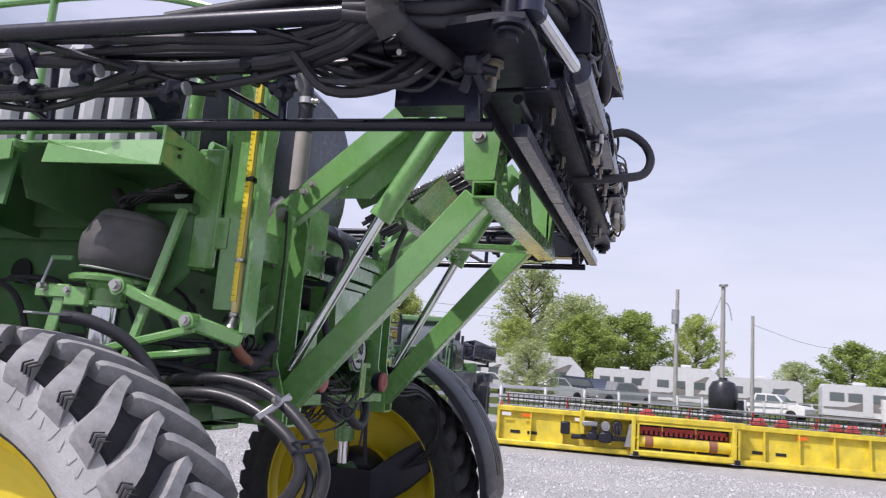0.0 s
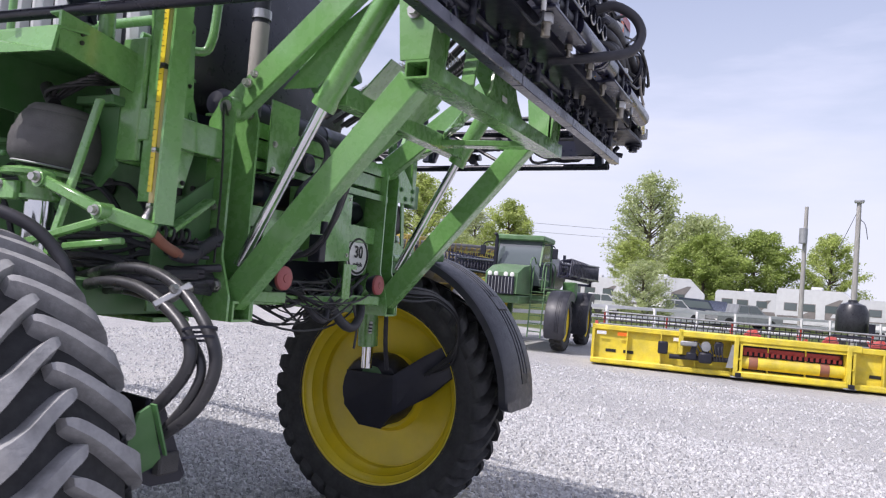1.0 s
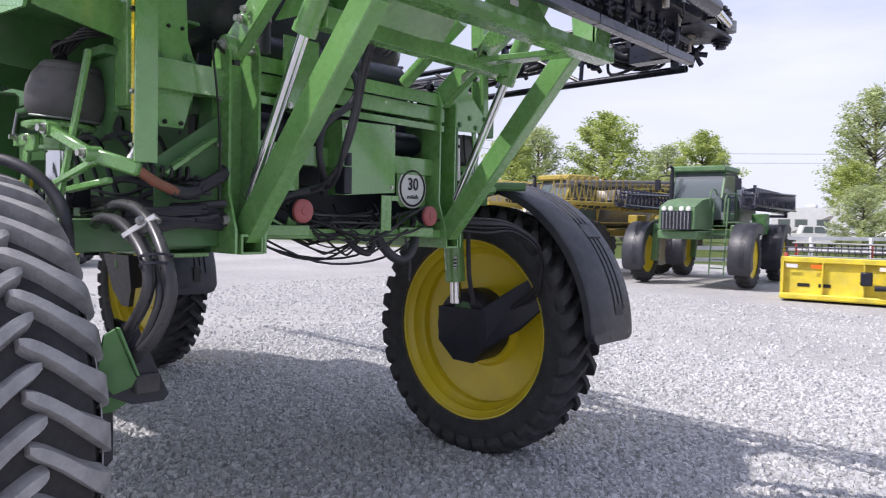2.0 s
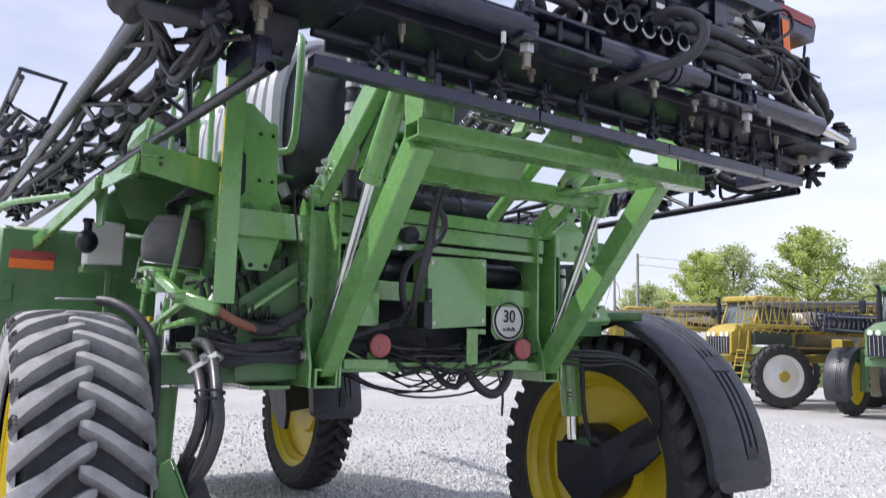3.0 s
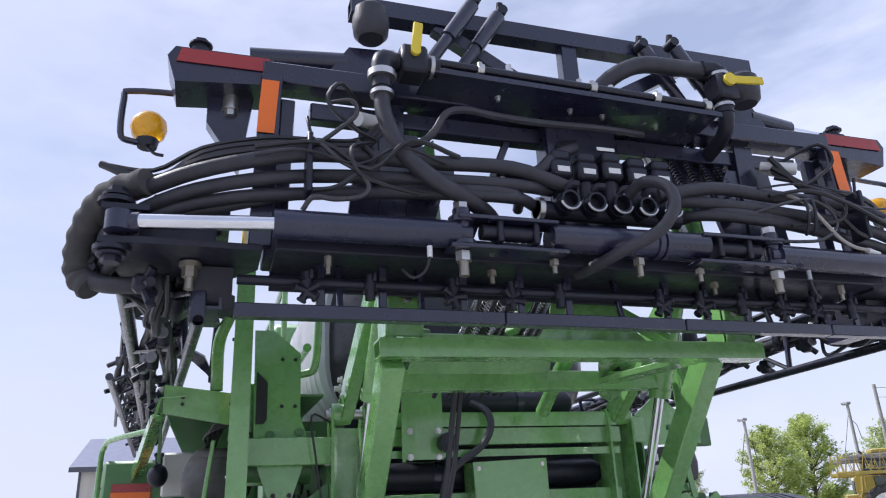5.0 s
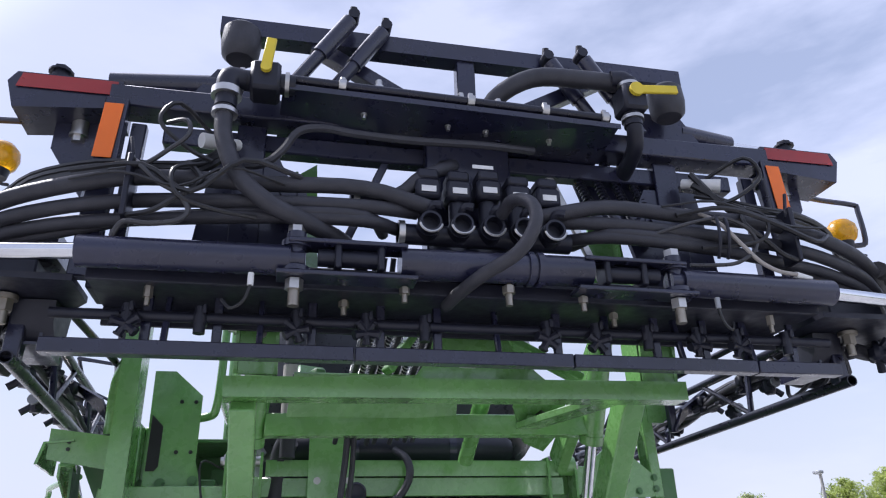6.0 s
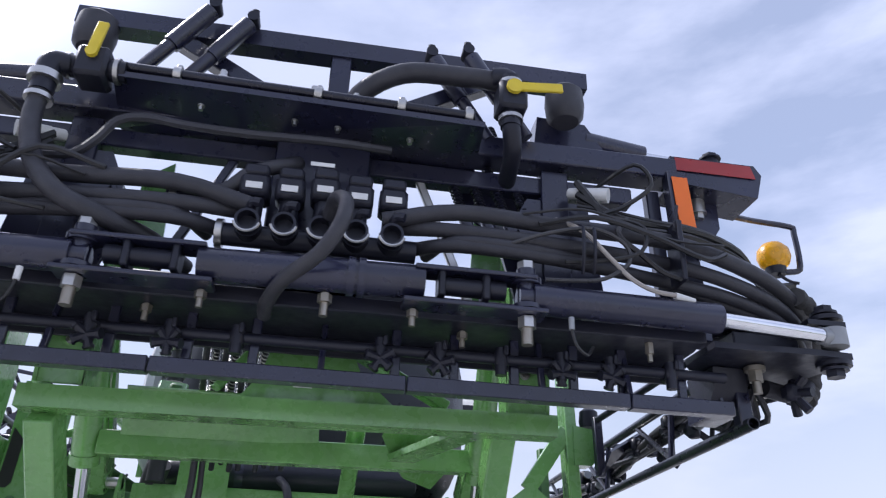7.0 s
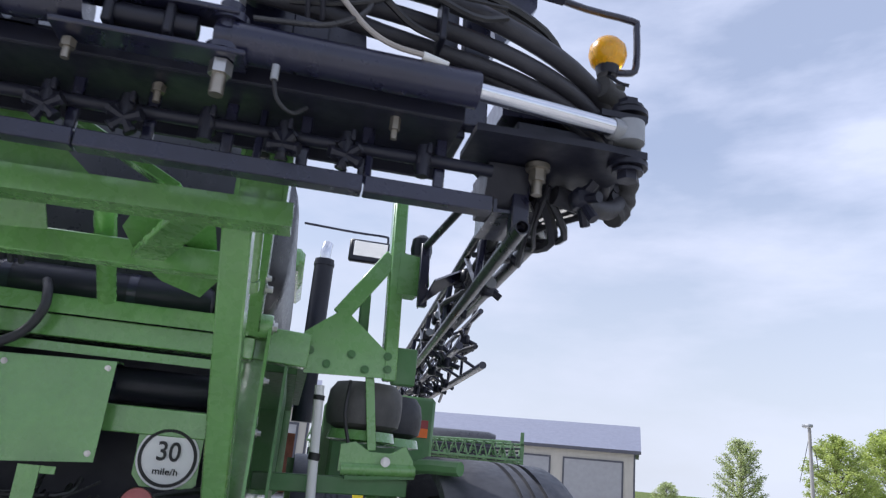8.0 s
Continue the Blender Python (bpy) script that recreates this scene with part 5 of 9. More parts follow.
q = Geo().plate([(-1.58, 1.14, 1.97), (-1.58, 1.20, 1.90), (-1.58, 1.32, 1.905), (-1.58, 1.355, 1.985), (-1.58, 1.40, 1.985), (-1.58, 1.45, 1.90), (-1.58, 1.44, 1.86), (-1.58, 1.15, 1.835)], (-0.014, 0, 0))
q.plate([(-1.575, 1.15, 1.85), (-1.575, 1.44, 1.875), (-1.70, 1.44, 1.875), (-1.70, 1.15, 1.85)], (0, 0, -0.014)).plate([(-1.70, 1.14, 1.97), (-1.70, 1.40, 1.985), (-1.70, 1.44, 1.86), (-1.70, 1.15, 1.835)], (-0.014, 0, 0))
part("leg_bracket", q, GREEN_MATT_SHADE, SP)
part("right_axle_beam", Geo().beam((-1.66, 0.78, 1.80), (-1.66, 1.42, 1.82), 0.09, 0.07), GREEN_MATT_SHADE, SP)
part("axle_plate", Geo().plate([(-1.42, 0.86, 1.52), (-1.42, 0.86, 2.25), (-2.95, 0.86, 2.40), (-2.95, 0.86, 1.58), (-1.6, 0.86, 1.52)], (0, -0.012, 0)), GREEN_MATT_SHADE, SP)
# sight tube along the post
sight = part("sight_tube", Geo().cyl((-1.178, -1.2700, 1.90), (-1.19, -1.2750, 3.25), 0.016, None, 12), YELLOW_HOSE, SP, "yellowed translucent level tube with a scale")
part("scale_strip", Geo().span((-1.192, -1.2890, 1.98), (-1.17, -1.2860, 3.2), 0.0005), YELLOW, sight)
q = Geo()
for k in range(60):
    q.span((-1.191, -1.2915, 2.0 + k * 0.02), (-1.184 if k % 5 else -1.177, -1.2895, 2.0012 + k * 0.02), 0.0002)
part("scale_marks", q, LETTER, sight)
for z in (1.925, 2.12, 2.42, 2.7, 3.0):
    part("clamp", Geo().cyl((-1.18, -1.2710, z), (-1.18, -1.2710, z + 0.016), 0.021, None, 12).box((-1.16, -1.2980, z + 0.008), (0.02, 0.02, 0.014), 0, 0.003), STEEL if z < 2.2 else CABLE, sight)
part("elbow", Geo().sweep([(-1.178, -1.2700, 1.92), (-1.175, -1.30, 1.86), (-1.18, -1.25, 1.83)], 0.019, 10), STEEL, sight)
part("rust_hose", Geo().sweep([(-1.175, -1.275, 1.845), (-1.19, -1.19, 1.80), (-1.205, -1.10, 1.77)], 0.020, 12), RUST_HOSE, SP, "reddish brown rubber hose")
part("drain_hose", Geo().sweep([(-1.21, -1.12, 1.775), (-1.22, -1.04, 1.765), (-1.23, -0.96, 1.80), (-1.25, -0.86, 1.86), (-1.4, -0.78, 1.92)], 0.027, 12), HOSE, SP)
part("small_cable", Geo().sweep([(-1.26, -0.86, 2.36), (-1.2, -0.95, 2.38), (-1.2, -0.93, 2.2), (-1.22, -0.9, 2.0), (-1.22, -0.9, 1.75)], 0.005, 6), CABLE, SP)
part("coiled_line", Geo().coil((-1.28, -1.2, 1.84), (-1.25, -1.0, 1.84), 0.03, 0.007, 6, 6), CABLE, SP)
# loop of three big hoses to the wheel motor
HOSE_RUNS = (
    ((-1.72, -1.15, 1.64), (-1.266, -1.326, 1.703), (-1.070, -1.343, 1.705), (-0.907, -1.357, 1.650), (-0.761, -1.380, 1.538), (-0.719, -1.381, 1.430), (-0.755, -1.400, 1.310), (-0.846, -1.420, 1.222), (-1.030, -1.445, 1.095), (-1.230, -1.475, 1.025)),
    ((-1.72, -1.20, 1.59), (-1.284, -1.369, 1.652), (-1.100, -1.387, 1.655), (-0.945, -1.401, 1.608), (-0.809, -1.418, 1.520), (-0.790, -1.427, 1.415), (-0.898, -1.444, 1.277), (-1.030, -1.465, 1.155), (-1.230, -1.475, 1.055)),
    ((-1.72, -1.10, 1.58), (-1.230, -1.320, 1.631), (-0.970, -1.357, 1.597), (-0.820, -1.381, 1.495), (-0.757, -1.399, 1.405), (-0.820, -1.420, 1.270), (-0.980, -1.435, 1.125), (-1.230, -1.455, 1.025)))
loops = None
for run, hr in zip(HOSE_RUNS, (0.0205, 0.0205, 0.015)):
    hose = part("motor_hose", Geo().sweep(run, hr, 14, step=6), HOSE_SHINY, SP, "black hydraulic hose bent in a loop")
    loops = loops or hose
q = Geo().beam((-0.96, -1.42, 1.595), (-0.892, -1.335, 1.67), 0.024, 0.05, (1, 0, 0.8)).bolt((-0.915, -1.39, 1.655), (1, -0.3, 0.7), 0.011, 0.02)
part("hose_clamp", q, STEEL, loops)
q = Geo()
for dz in (0.0, 0.028):
    q.lathe((-0.778, -1.40, 1.513 + dz), (-0.25, 0.1, 1), [(0.048, -0.004), (0.054, -0.004), (0.054, 0.004), (0.048, 0.004)], 18, True)
split("tie", q, BLACK_PLASTIC, loops)
# bracket beside the tyre, the tyre's shade put in as darker green
q = Geo().plate([(-0.84, -1.505, 1.309), (-0.86, -1.43, 1.145), (-0.93, -1.355, 1.07), (-0.96, -1.46, 1.01), (-0.96, -1.535, 1.01), (-0.85, -1.535, 1.29)], (-0.012, 0, 0))
bracket = part("motor_bracket", q, GREEN_MATT_SHADE, SP)
part("bracket_flange", Geo().plate([(-0.848, -1.502, 1.312), (-0.848, -1.432, 1.148), (-0.835, -1.432, 1.148), (-0.825, -1.502, 1.312)], (0, 0.006, 0.003)), GREEN_MATT_SHADE, bracket)
part("motor_block", Geo().span((-0.94, -1.42, 1.075), (-0.87, -1.336, 1.14), 0.006), SLEEVE, bracket)
q = Geo().plate([(-0.90, -1.45, 1.315), (-0.90, -1.40, 1.30), (-0.88, -1.30, 1.06), (-0.88, -1.32, 1.04), (-0.90, -1.42, 1.04), (-0.91, -1.50, 1.08)], (-0.02, 0, 0)).plate([(-0.88, -1.30, 1.06), (-0.90, -1.40, 1.30), (-1.15, -1.36, 1.30), (-1.15, -1.32, 1.02)], (0, -0.012, 0))
q.lathe((WXL, -1.60, 0.915), (0, 1, 0), [(0.0, 0.32), (0.2, 0.32), (0.26, 0.25), (0.26, 0.0), (0.0, 0.0)], 24)
q.span((-1.75, -1.58, 0.8), (-1.02, -1.42, 1.06), 0.02)
split("wheel_motor_guard", q, BLACK_PLASTIC, SP, "black wheel motor guard plate")
# black bent guard rod beside the left tyre
q = Geo().sweep([(-1.56, -1.66, 1.873), (-1.48, -1.61, 1.862), (-1.40, -1.545, 1.815), (-1.345, -1.495, 1.74), (-1.305, -1.475, 1.66), (-1.295, -1.468, 1.5), (-1.30, -1.468, 1.35), (-1.25, -1.47, 1.1)], 0.022, 12)
part("hose_guide", q, HOSE, SP)
part("guide_bracket", Geo().beam((-1.54, -1.65, 1.878), (-1.52, -1.83, 1.872), 0.035, 0.007), GREY_METAL, SP)
hose_rng = random.Random(31)
for k in range(7):
    z, d = 1.625 + 0.013 * k, hose_rng.uniform(-0.012, 0.012)
    part("axle_hose", Geo().sweep([(-1.27, -1.27, z + 0.01), (-1.225 + d, -1.20, z + d), (-1.215, -1.06, z - d), (-1.22 + d, -0.95, z + 0.006), (-1.26, -0.865, z)], (0.010, 0.014, 0.008, 0.012)[k % 4], 8), HOSE, SP)
# service cabinet, steps and rails ahead of the wheel
q = Geo().span((-4.6, -1.99, 1.74), (-3.0, -1.05, 2.335), 0.02).plate([(-2.995, -1.96, 1.5), (-2.995, -1.3, 1.5), (-2.995, -1.3, 1.74), (-2.995, -1.96, 1.74)], (-0.012, 0, 0))
cabinet = part("service_cabinet", q, GREEN_MATT_SHADE, SP, "dark green service cabinet")
part("red_strip", Geo().span((-2.998, -1.93, 2.145), (-2.992, -1.70, 2.195), 0.001), RED, cabinet, "red reflective strip")
part("orange_strip", Geo().span((-2.998, -1.93, 2.09), (-2.992, -1.70, 2.145), 0.001), ORANGE, cabinet, "orange reflective strip")
split("latch", Geo().span((-2.998, -1.97, 1.9), (-2.988, -1.9, 2.0), 0.003).span((-2.998, -1.42, 1.9), (-2.988, -1.34, 2.0), 0.003), GREEN_MATT_SHADE, cabinet)
part("sticker", Geo().span((-2.998, -1.80, 1.78), (-2.994, -1.68, 1.83), 0.001), LABEL, cabinet)
part("catwalk_edge", Geo().beam((-3.02, -1.79, 2.26), (-1.88, -1.63, 2.46), 0.07, 0.03).plate([(-3.02, -1.83, 2.27), (-1.88, -1.67, 2.46), (-1.88, -1.67, 2.40), (-3.0, -1.82, 2.20)], (0, 0.012, 0)), GREEN, SP)
q = Geo().sweep([(-3.1, -2.02, 1.55), (-3.1, -2.02, 2.30), (-3.05, -2.0, 2.42), (-2.9, -1.95, 2.45), (-2.45, -1.7, 2.46)], 0.017, 8).sweep([(-3.35, -2.06, 1.5), (-3.35, -2.06, 1.95), (-3.3, -2.04, 2.02), (-3.12, -2.02, 2.02)], 0.017, 8)
part("step_rail", q, GREEN, SP)
q = Geo()
for k in range(4):
    q.box((-3.6, -2.05, 0.62 + k * 0.28), (0.42, 0.16, 0.03))
q.beam((-3.8, -2.08, 0.6), (-3.8, -2.0, 1.8), 0.03, 0.06, (1, 0, 0)).beam((-3.4, -2.08, 0.6), (-3.4, -2.0, 1.8), 0.03, 0.06, (1, 0, 0))
split("step", q, GREEN_MATT_SHADE, SP)
bottle = part("rinse_bottle", Geo().span((-2.56, -1.615, 2.09), (-2.40, -1.425, 2.33), 0.012), WHITE_PLASTIC, SP, "white plastic bottle in a green holder")
part("holder", Geo().span((-2.57, -1.625, 2.05), (-2.39, -1.425, 2.09), 0.004).beam((-2.38, -1.5, 1.6), (-2.38, -1.5, 2.06), 0.03, 0.03), GREEN_MATT_SHADE, bottle)
ball = part("accumulator", Geo().ball((-2.29, -1.63, 2.20), 0.054, 18, 12, (1, 1, 1.15)), BLACK_PLASTIC, SP, "black round accumulator")
part("neck", Geo().cyl((-2.29, -1.63, 2.25), (-2.29, -1.63, 2.31), 0.02, None, 10).box((-2.29, -1.63, 2.31), (0.05, 0.05, 0.02)), BLACK_PLASTIC, ball)
part("clear_cover", Geo().lathe((-2.3, -1.55, 1.6), (0.4, -1, 0.3), [(0.16, 0.0), (0.15, 0.06), (0.08, 0.1), (0, 0.11)], 20), GREY_METAL, SP)

# ---- product tank ----
q = Geo()
n = 40
tx0, tx1 = -1.66, -4.5
secs = []
for i, x in enumerate([tx0, tx0 - 0.03, tx0 - 0.10, tx0 - 0.22, tx0 - 0.36] + [tx0 - 0.5 - k * 0.2 for k in range(12)] + [tx1 + 0.1, tx1]):
    shrink = 1 - 0.30 * max(0, 1 - (tx0 - x) / 0.30) ** 2.2 - 0.3 * max(0, 1 - (x - tx1) / 0.2) ** 2
    row = []
    for k in range(n):
        a = 2 * math.pi * k / n
        c, s = math.cos(a), math.sin(a)
        e = 0.62
        yy = math.copysign(abs(c) ** e, c) * 0.80 * shrink
        zz = 2.90 + math.copysign(abs(s) ** e, s) * 0.56 * shrink
        row.append(V(x, yy, zz))
    secs.append(row)
q.v = [p for row in secs for p in row]
q.f = [(i * n + k, i * n + (k + 1) % n, (i + 1) * n + (k + 1) % n, (i + 1) * n + k) for i in range(len(secs) - 1) for k in range(n)]
q.f += [tuple(range(n))[::-1], tuple(range((len(secs) - 1) * n, len(secs) * n))]
q.f = [f[::-1] for f in q.f]
tank = part("product_tank", q, TANK, SP, "large rounded dark grey plastic tank with deep ribs")
for k in range(9):
    x = tx0 - 0.24 - k * 0.17
    for s in (-1,):
        path = []
        for j in range(9):
            a = radians(-35 + j * 13)
            c, s2 = math.cos(a), math.sin(a)
            path.append((x - 0.0 - max(0, j - 4) * 0.012, s * (abs(c) ** 0.62 * 0.80 + 0.004), 2.90 + math.copysign(abs(s2) ** 0.62, s2) * 0.56))
        part("tank_rib", Geo().sweep(path, lambda t: 0.058 * math.sin(math.pi * (0.08 + 0.84 * t)) ** 0.5, 8, True, 2), TANK_RIB, tank)
q = Geo().sweep([(-1.55, -0.80, 3.24), (-1.45, -0.87, 3.22), (-1.33, -0.90, 3.12), (-1.32, -0.91, 2.8), (-1.33, -0.92, 2.64), (-1.36, -0.95, 2.60), (-1.42, -1.08, 2.595), (-1.45, -1.16, 2.6)], 0.019, 10)
part("grab_rail", q, GREEN, SP)
part("grab_rail", Geo().sweep([(-1.55, -0.9, 3.3), (-2.2, -0.95, 3.42), (-3.5, -0.95, 3.42), (-4.3, -0.95, 3.42), (-4.4, -0.95, 3.0)], 0.019, 8).cyl((-2.6, -0.95, 2.6), (-2.6, -0.95, 3.42), 0.019).cyl((-3.6, -0.95, 2.6), (-3.6, -0.95, 3.42), 0.019), GREEN, SP)
q = Geo().span((-4.5, -0.95, 2.30), (-1.75, -0.75, 2.42)).span((-4.5, 0.75, 2.30), (-1.75, 0.95, 2.42)).span((-4.5, -0.9, 2.25), (-1.72, 0.9, 2.31))
part("tank_cradle", q, GREEN_MATT_SHADE, SP)
fill = part("fill_pipe", Geo().sweep([(-1.36, -0.60, 2.42), (-1.36, -0.60, 2.80), (-1.37, -0.6, 3.05), (-1.45, -0.58, 3.2), (-1.6, -0.5, 3.22)], 0.036, 12), HOSE, SP, "pale dusty suction pipe")
part("sleeve", Geo().cyl((-1.36, -0.60, 2.56), (-1.36, -0.60, 2.84), 0.039, None, 16), SLEEVE_PALE, fill, "pale dusty sleeve")
split("clamp", Geo().cyl((-1.36, -0.60, 2.86), (-1.36, -0.60, 2.9), 0.044, None, 16).cyl((-1.36, -0.6, 2.98), (-1.36, -0.6, 3.01), 0.044, None, 16).bolt((-1.32, -0.62, 2.99), (1, 0, 0), 0.012, 0.03), STEEL, fill)
part("tail_pipe", Geo().sweep([(-1.45, -0.66, 1.62), (-1.44, -0.66, 2.0), (-1.45, -0.63, 2.4), (-1.40, -0.6, 2.5)], 0.05, 12), HOSE, SP)
# right side: air bag, stack, mirror, reflector
for bx, by, br_ in ((-1.75, 1.215, 0.165), (-2.25, 1.41, 0.15)):
    q = Geo().lathe((bx, by, 2.045), (0, 0, 1), [(0.0, 0.0), (br_ * 0.7, 0.0), (br_ * 0.95, 0.02), (br_, 0.06), (br_ * 1.01, 0.11), (br_ * 0.97, 0.165), (br_ * 0.8, 0.20), (0, 0.21)], 36)
    for p in q.v:                                            # slack rubber folds
        p.x += 0.005 * noise.noise(p * 14.0)
        p.y += 0.006 * noise.noise(p * 17.0 + V(3, 1, 2))
    bag = part("air_bag", q, BAG if br_ > 0.16 else HOSE, SP, "black rubber air spring")
    part("bag_plate", Geo().lathe((bx, by, 2.0), (0, 0, 1), [(0, -0.01), (0.12, -0.01), (0.15, 0.0), (0.14, 0.04), (0, 0.045)], 28), GREEN, bag)
arm_r = part("torque_arm", Geo().plate([(-1.57, 1.12, 1.975), (-1.57, 1.18, 1.99), (-1.57, 1.24, 1.955), (-1.57, 1.33, 1.955), (-1.57, 1.39, 1.99), (-1.57, 1.43, 1.93), (-1.57, 1.43, 1.89), (-1.57, 1.12, 1.87)], (-0.03, 0, 0)).cyl((-1.585, 1.13, 1.88), (-1.585, 1.44, 1.895), 0.028, None, 14), GREEN, SP, "green cast torque arm")
part("upright_strap", Geo().beam((-1.58, 1.205, 2.27), (-1.58, 1.25, 1.96), 0.012, 0.038, (0, 1, 0), 0.004), GREEN, arm_r)
part("pivot_bolt", Geo().bolt((-1.56, 1.31, 1.92), (1, 0, 0), 0.014, 0.02), STEEL, arm_r)
part("bag_lead", Geo().sweep([(-1.60, 1.13, 2.24), (-1.575, 1.12, 2.1), (-1.58, 1.15, 1.98)], 0.008, 6), CABLE, arm_r)
part("side_cabinet", Geo().span((-4.4, 1.15, 1.74), (-3.0, 1.78, 2.335), 0.02), GREEN_MATT_SHADE, SP, "dark green side cabinet")
part("red_strip", Geo().span((-2.998, 1.54, 2.145), (-2.992, 1.74, 2.195), 0.001), RED, SP, "red reflective strip")
part("orange_strip", Geo().span((-2.998, 1.54, 2.09), (-2.992, 1.74, 2.145), 0.001), ORANGE, SP, "orange reflective strip")
stack = part("exhaust_pipe", Geo().cyl((-5.0, 1.0, 2.2), (-5.0, 1.0, 3.66), 0.088, None, 20).cyl((-5.0, 1.0, 3.60), (-5.0, 1.0, 3.63), 0.094, None, 20), BLACK_PLASTIC, SP, "black exhaust stack with a chrome tip")
part("tip", Geo().sweep([(-5.0, 1.0, 3.64), (-5.0, 1.0, 3.74), (-5.03, 1.01, 3.82)], 0.05, 14), CHROME, stack)
mir = part("mirror_arm", Geo().sweep([(-5.9, 0.75, 4.27), (-6.0, 1.3, 4.28), (-6.0, 1.62, 4.28), (-6.0, 1.66, 4.25), (-6.0, 1.66, 4.15)], 0.013, 8), BLACK, SP, "wing mirror on a thin arm")
tilt = V(0.985, 0.0, -0.17)
part("mirror_housing", Geo().frame_box(V(-5.985, 1.48, 4.08), tilt * 0.03, V(0, 0.195, 0), V(0.17, 0, 0.985) * 0.115, 0.025), BLACK_PLASTIC, mir)
part("mirror_glass", Geo().frame_box(V(-5.985, 1.48, 4.08) + tilt * 0.031, tilt * 0.004, V(0, 0.18, 0), V(0.17, 0, 0.985) * 0.10, 0.003), MIRROR, mir)
part("mirror_case", Geo().box((-6.0, 1.48, 4.08), (0.08, 0.45, 0.245), 0, 0.035), BLACK_PLASTIC, mir)
# cab, hood
q = Geo().plate([(-5.3, -0.75, 2.0), (-5.25, -0.75, 3.55), (-6.7, -0.75, 3.6), (-6.9, -0.75, 2.7), (-6.9, -0.75, 2.0)], (0, 1.5, 0))
cab = part("cab", q, GLASS, SP, "dark glazed driver's cab with a green roof")
part("roof", Geo().span((-6.85, -0.82, 3.58), (-5.2, 0.82, 3.80), 0.06), GREEN, cab)
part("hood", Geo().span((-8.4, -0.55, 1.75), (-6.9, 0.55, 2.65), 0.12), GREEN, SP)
part("under_tray", Geo().span((-8.2, -0.62, 1.45), (-4.6, 0.62, 1.75), 0.03), GREEN_MATT_SHADE, SP)
part("bulkhead", Geo().span((-5.2, -0.9, 1.6), (-4.55, 0.9, 2.9), 0.05), GREEN_MATT_SHADE, SP)

# ---- boom centre frame (black), carried on the mast ----
q = Geo()
q.span((-0.34, -1.22, 2.755), (-0.08, 1.22, 2.768), 0.003)          # bottom plate of the lower beam
q.span((-0.36, -1.25, 2.77), (-0.20, 1.25, 2.88), 0.006)            # lower beam
q.span((-0.08, -1.22, 2.755), (-0.072, 1.22, 2.80), 0.002)
q.span((-0.345, -1.22, 2.695), (-0.332, 1.22, 2.7545), 0.002)
centre = part("boom_centre_frame", q, BLACK_PLASTIC, SP, "black steel centre frame of the spray boom")
part("upper_beam", Geo().span((-0.30, -1.28, 3.43), (-0.19, 1.26, 3.515), 0.006), BLACK, centre)
part("second_beam", Geo().span((-0.31, -1.10, 3.33), (-0.25, 1.10, 3.40), 0.006), BLACK, centre)
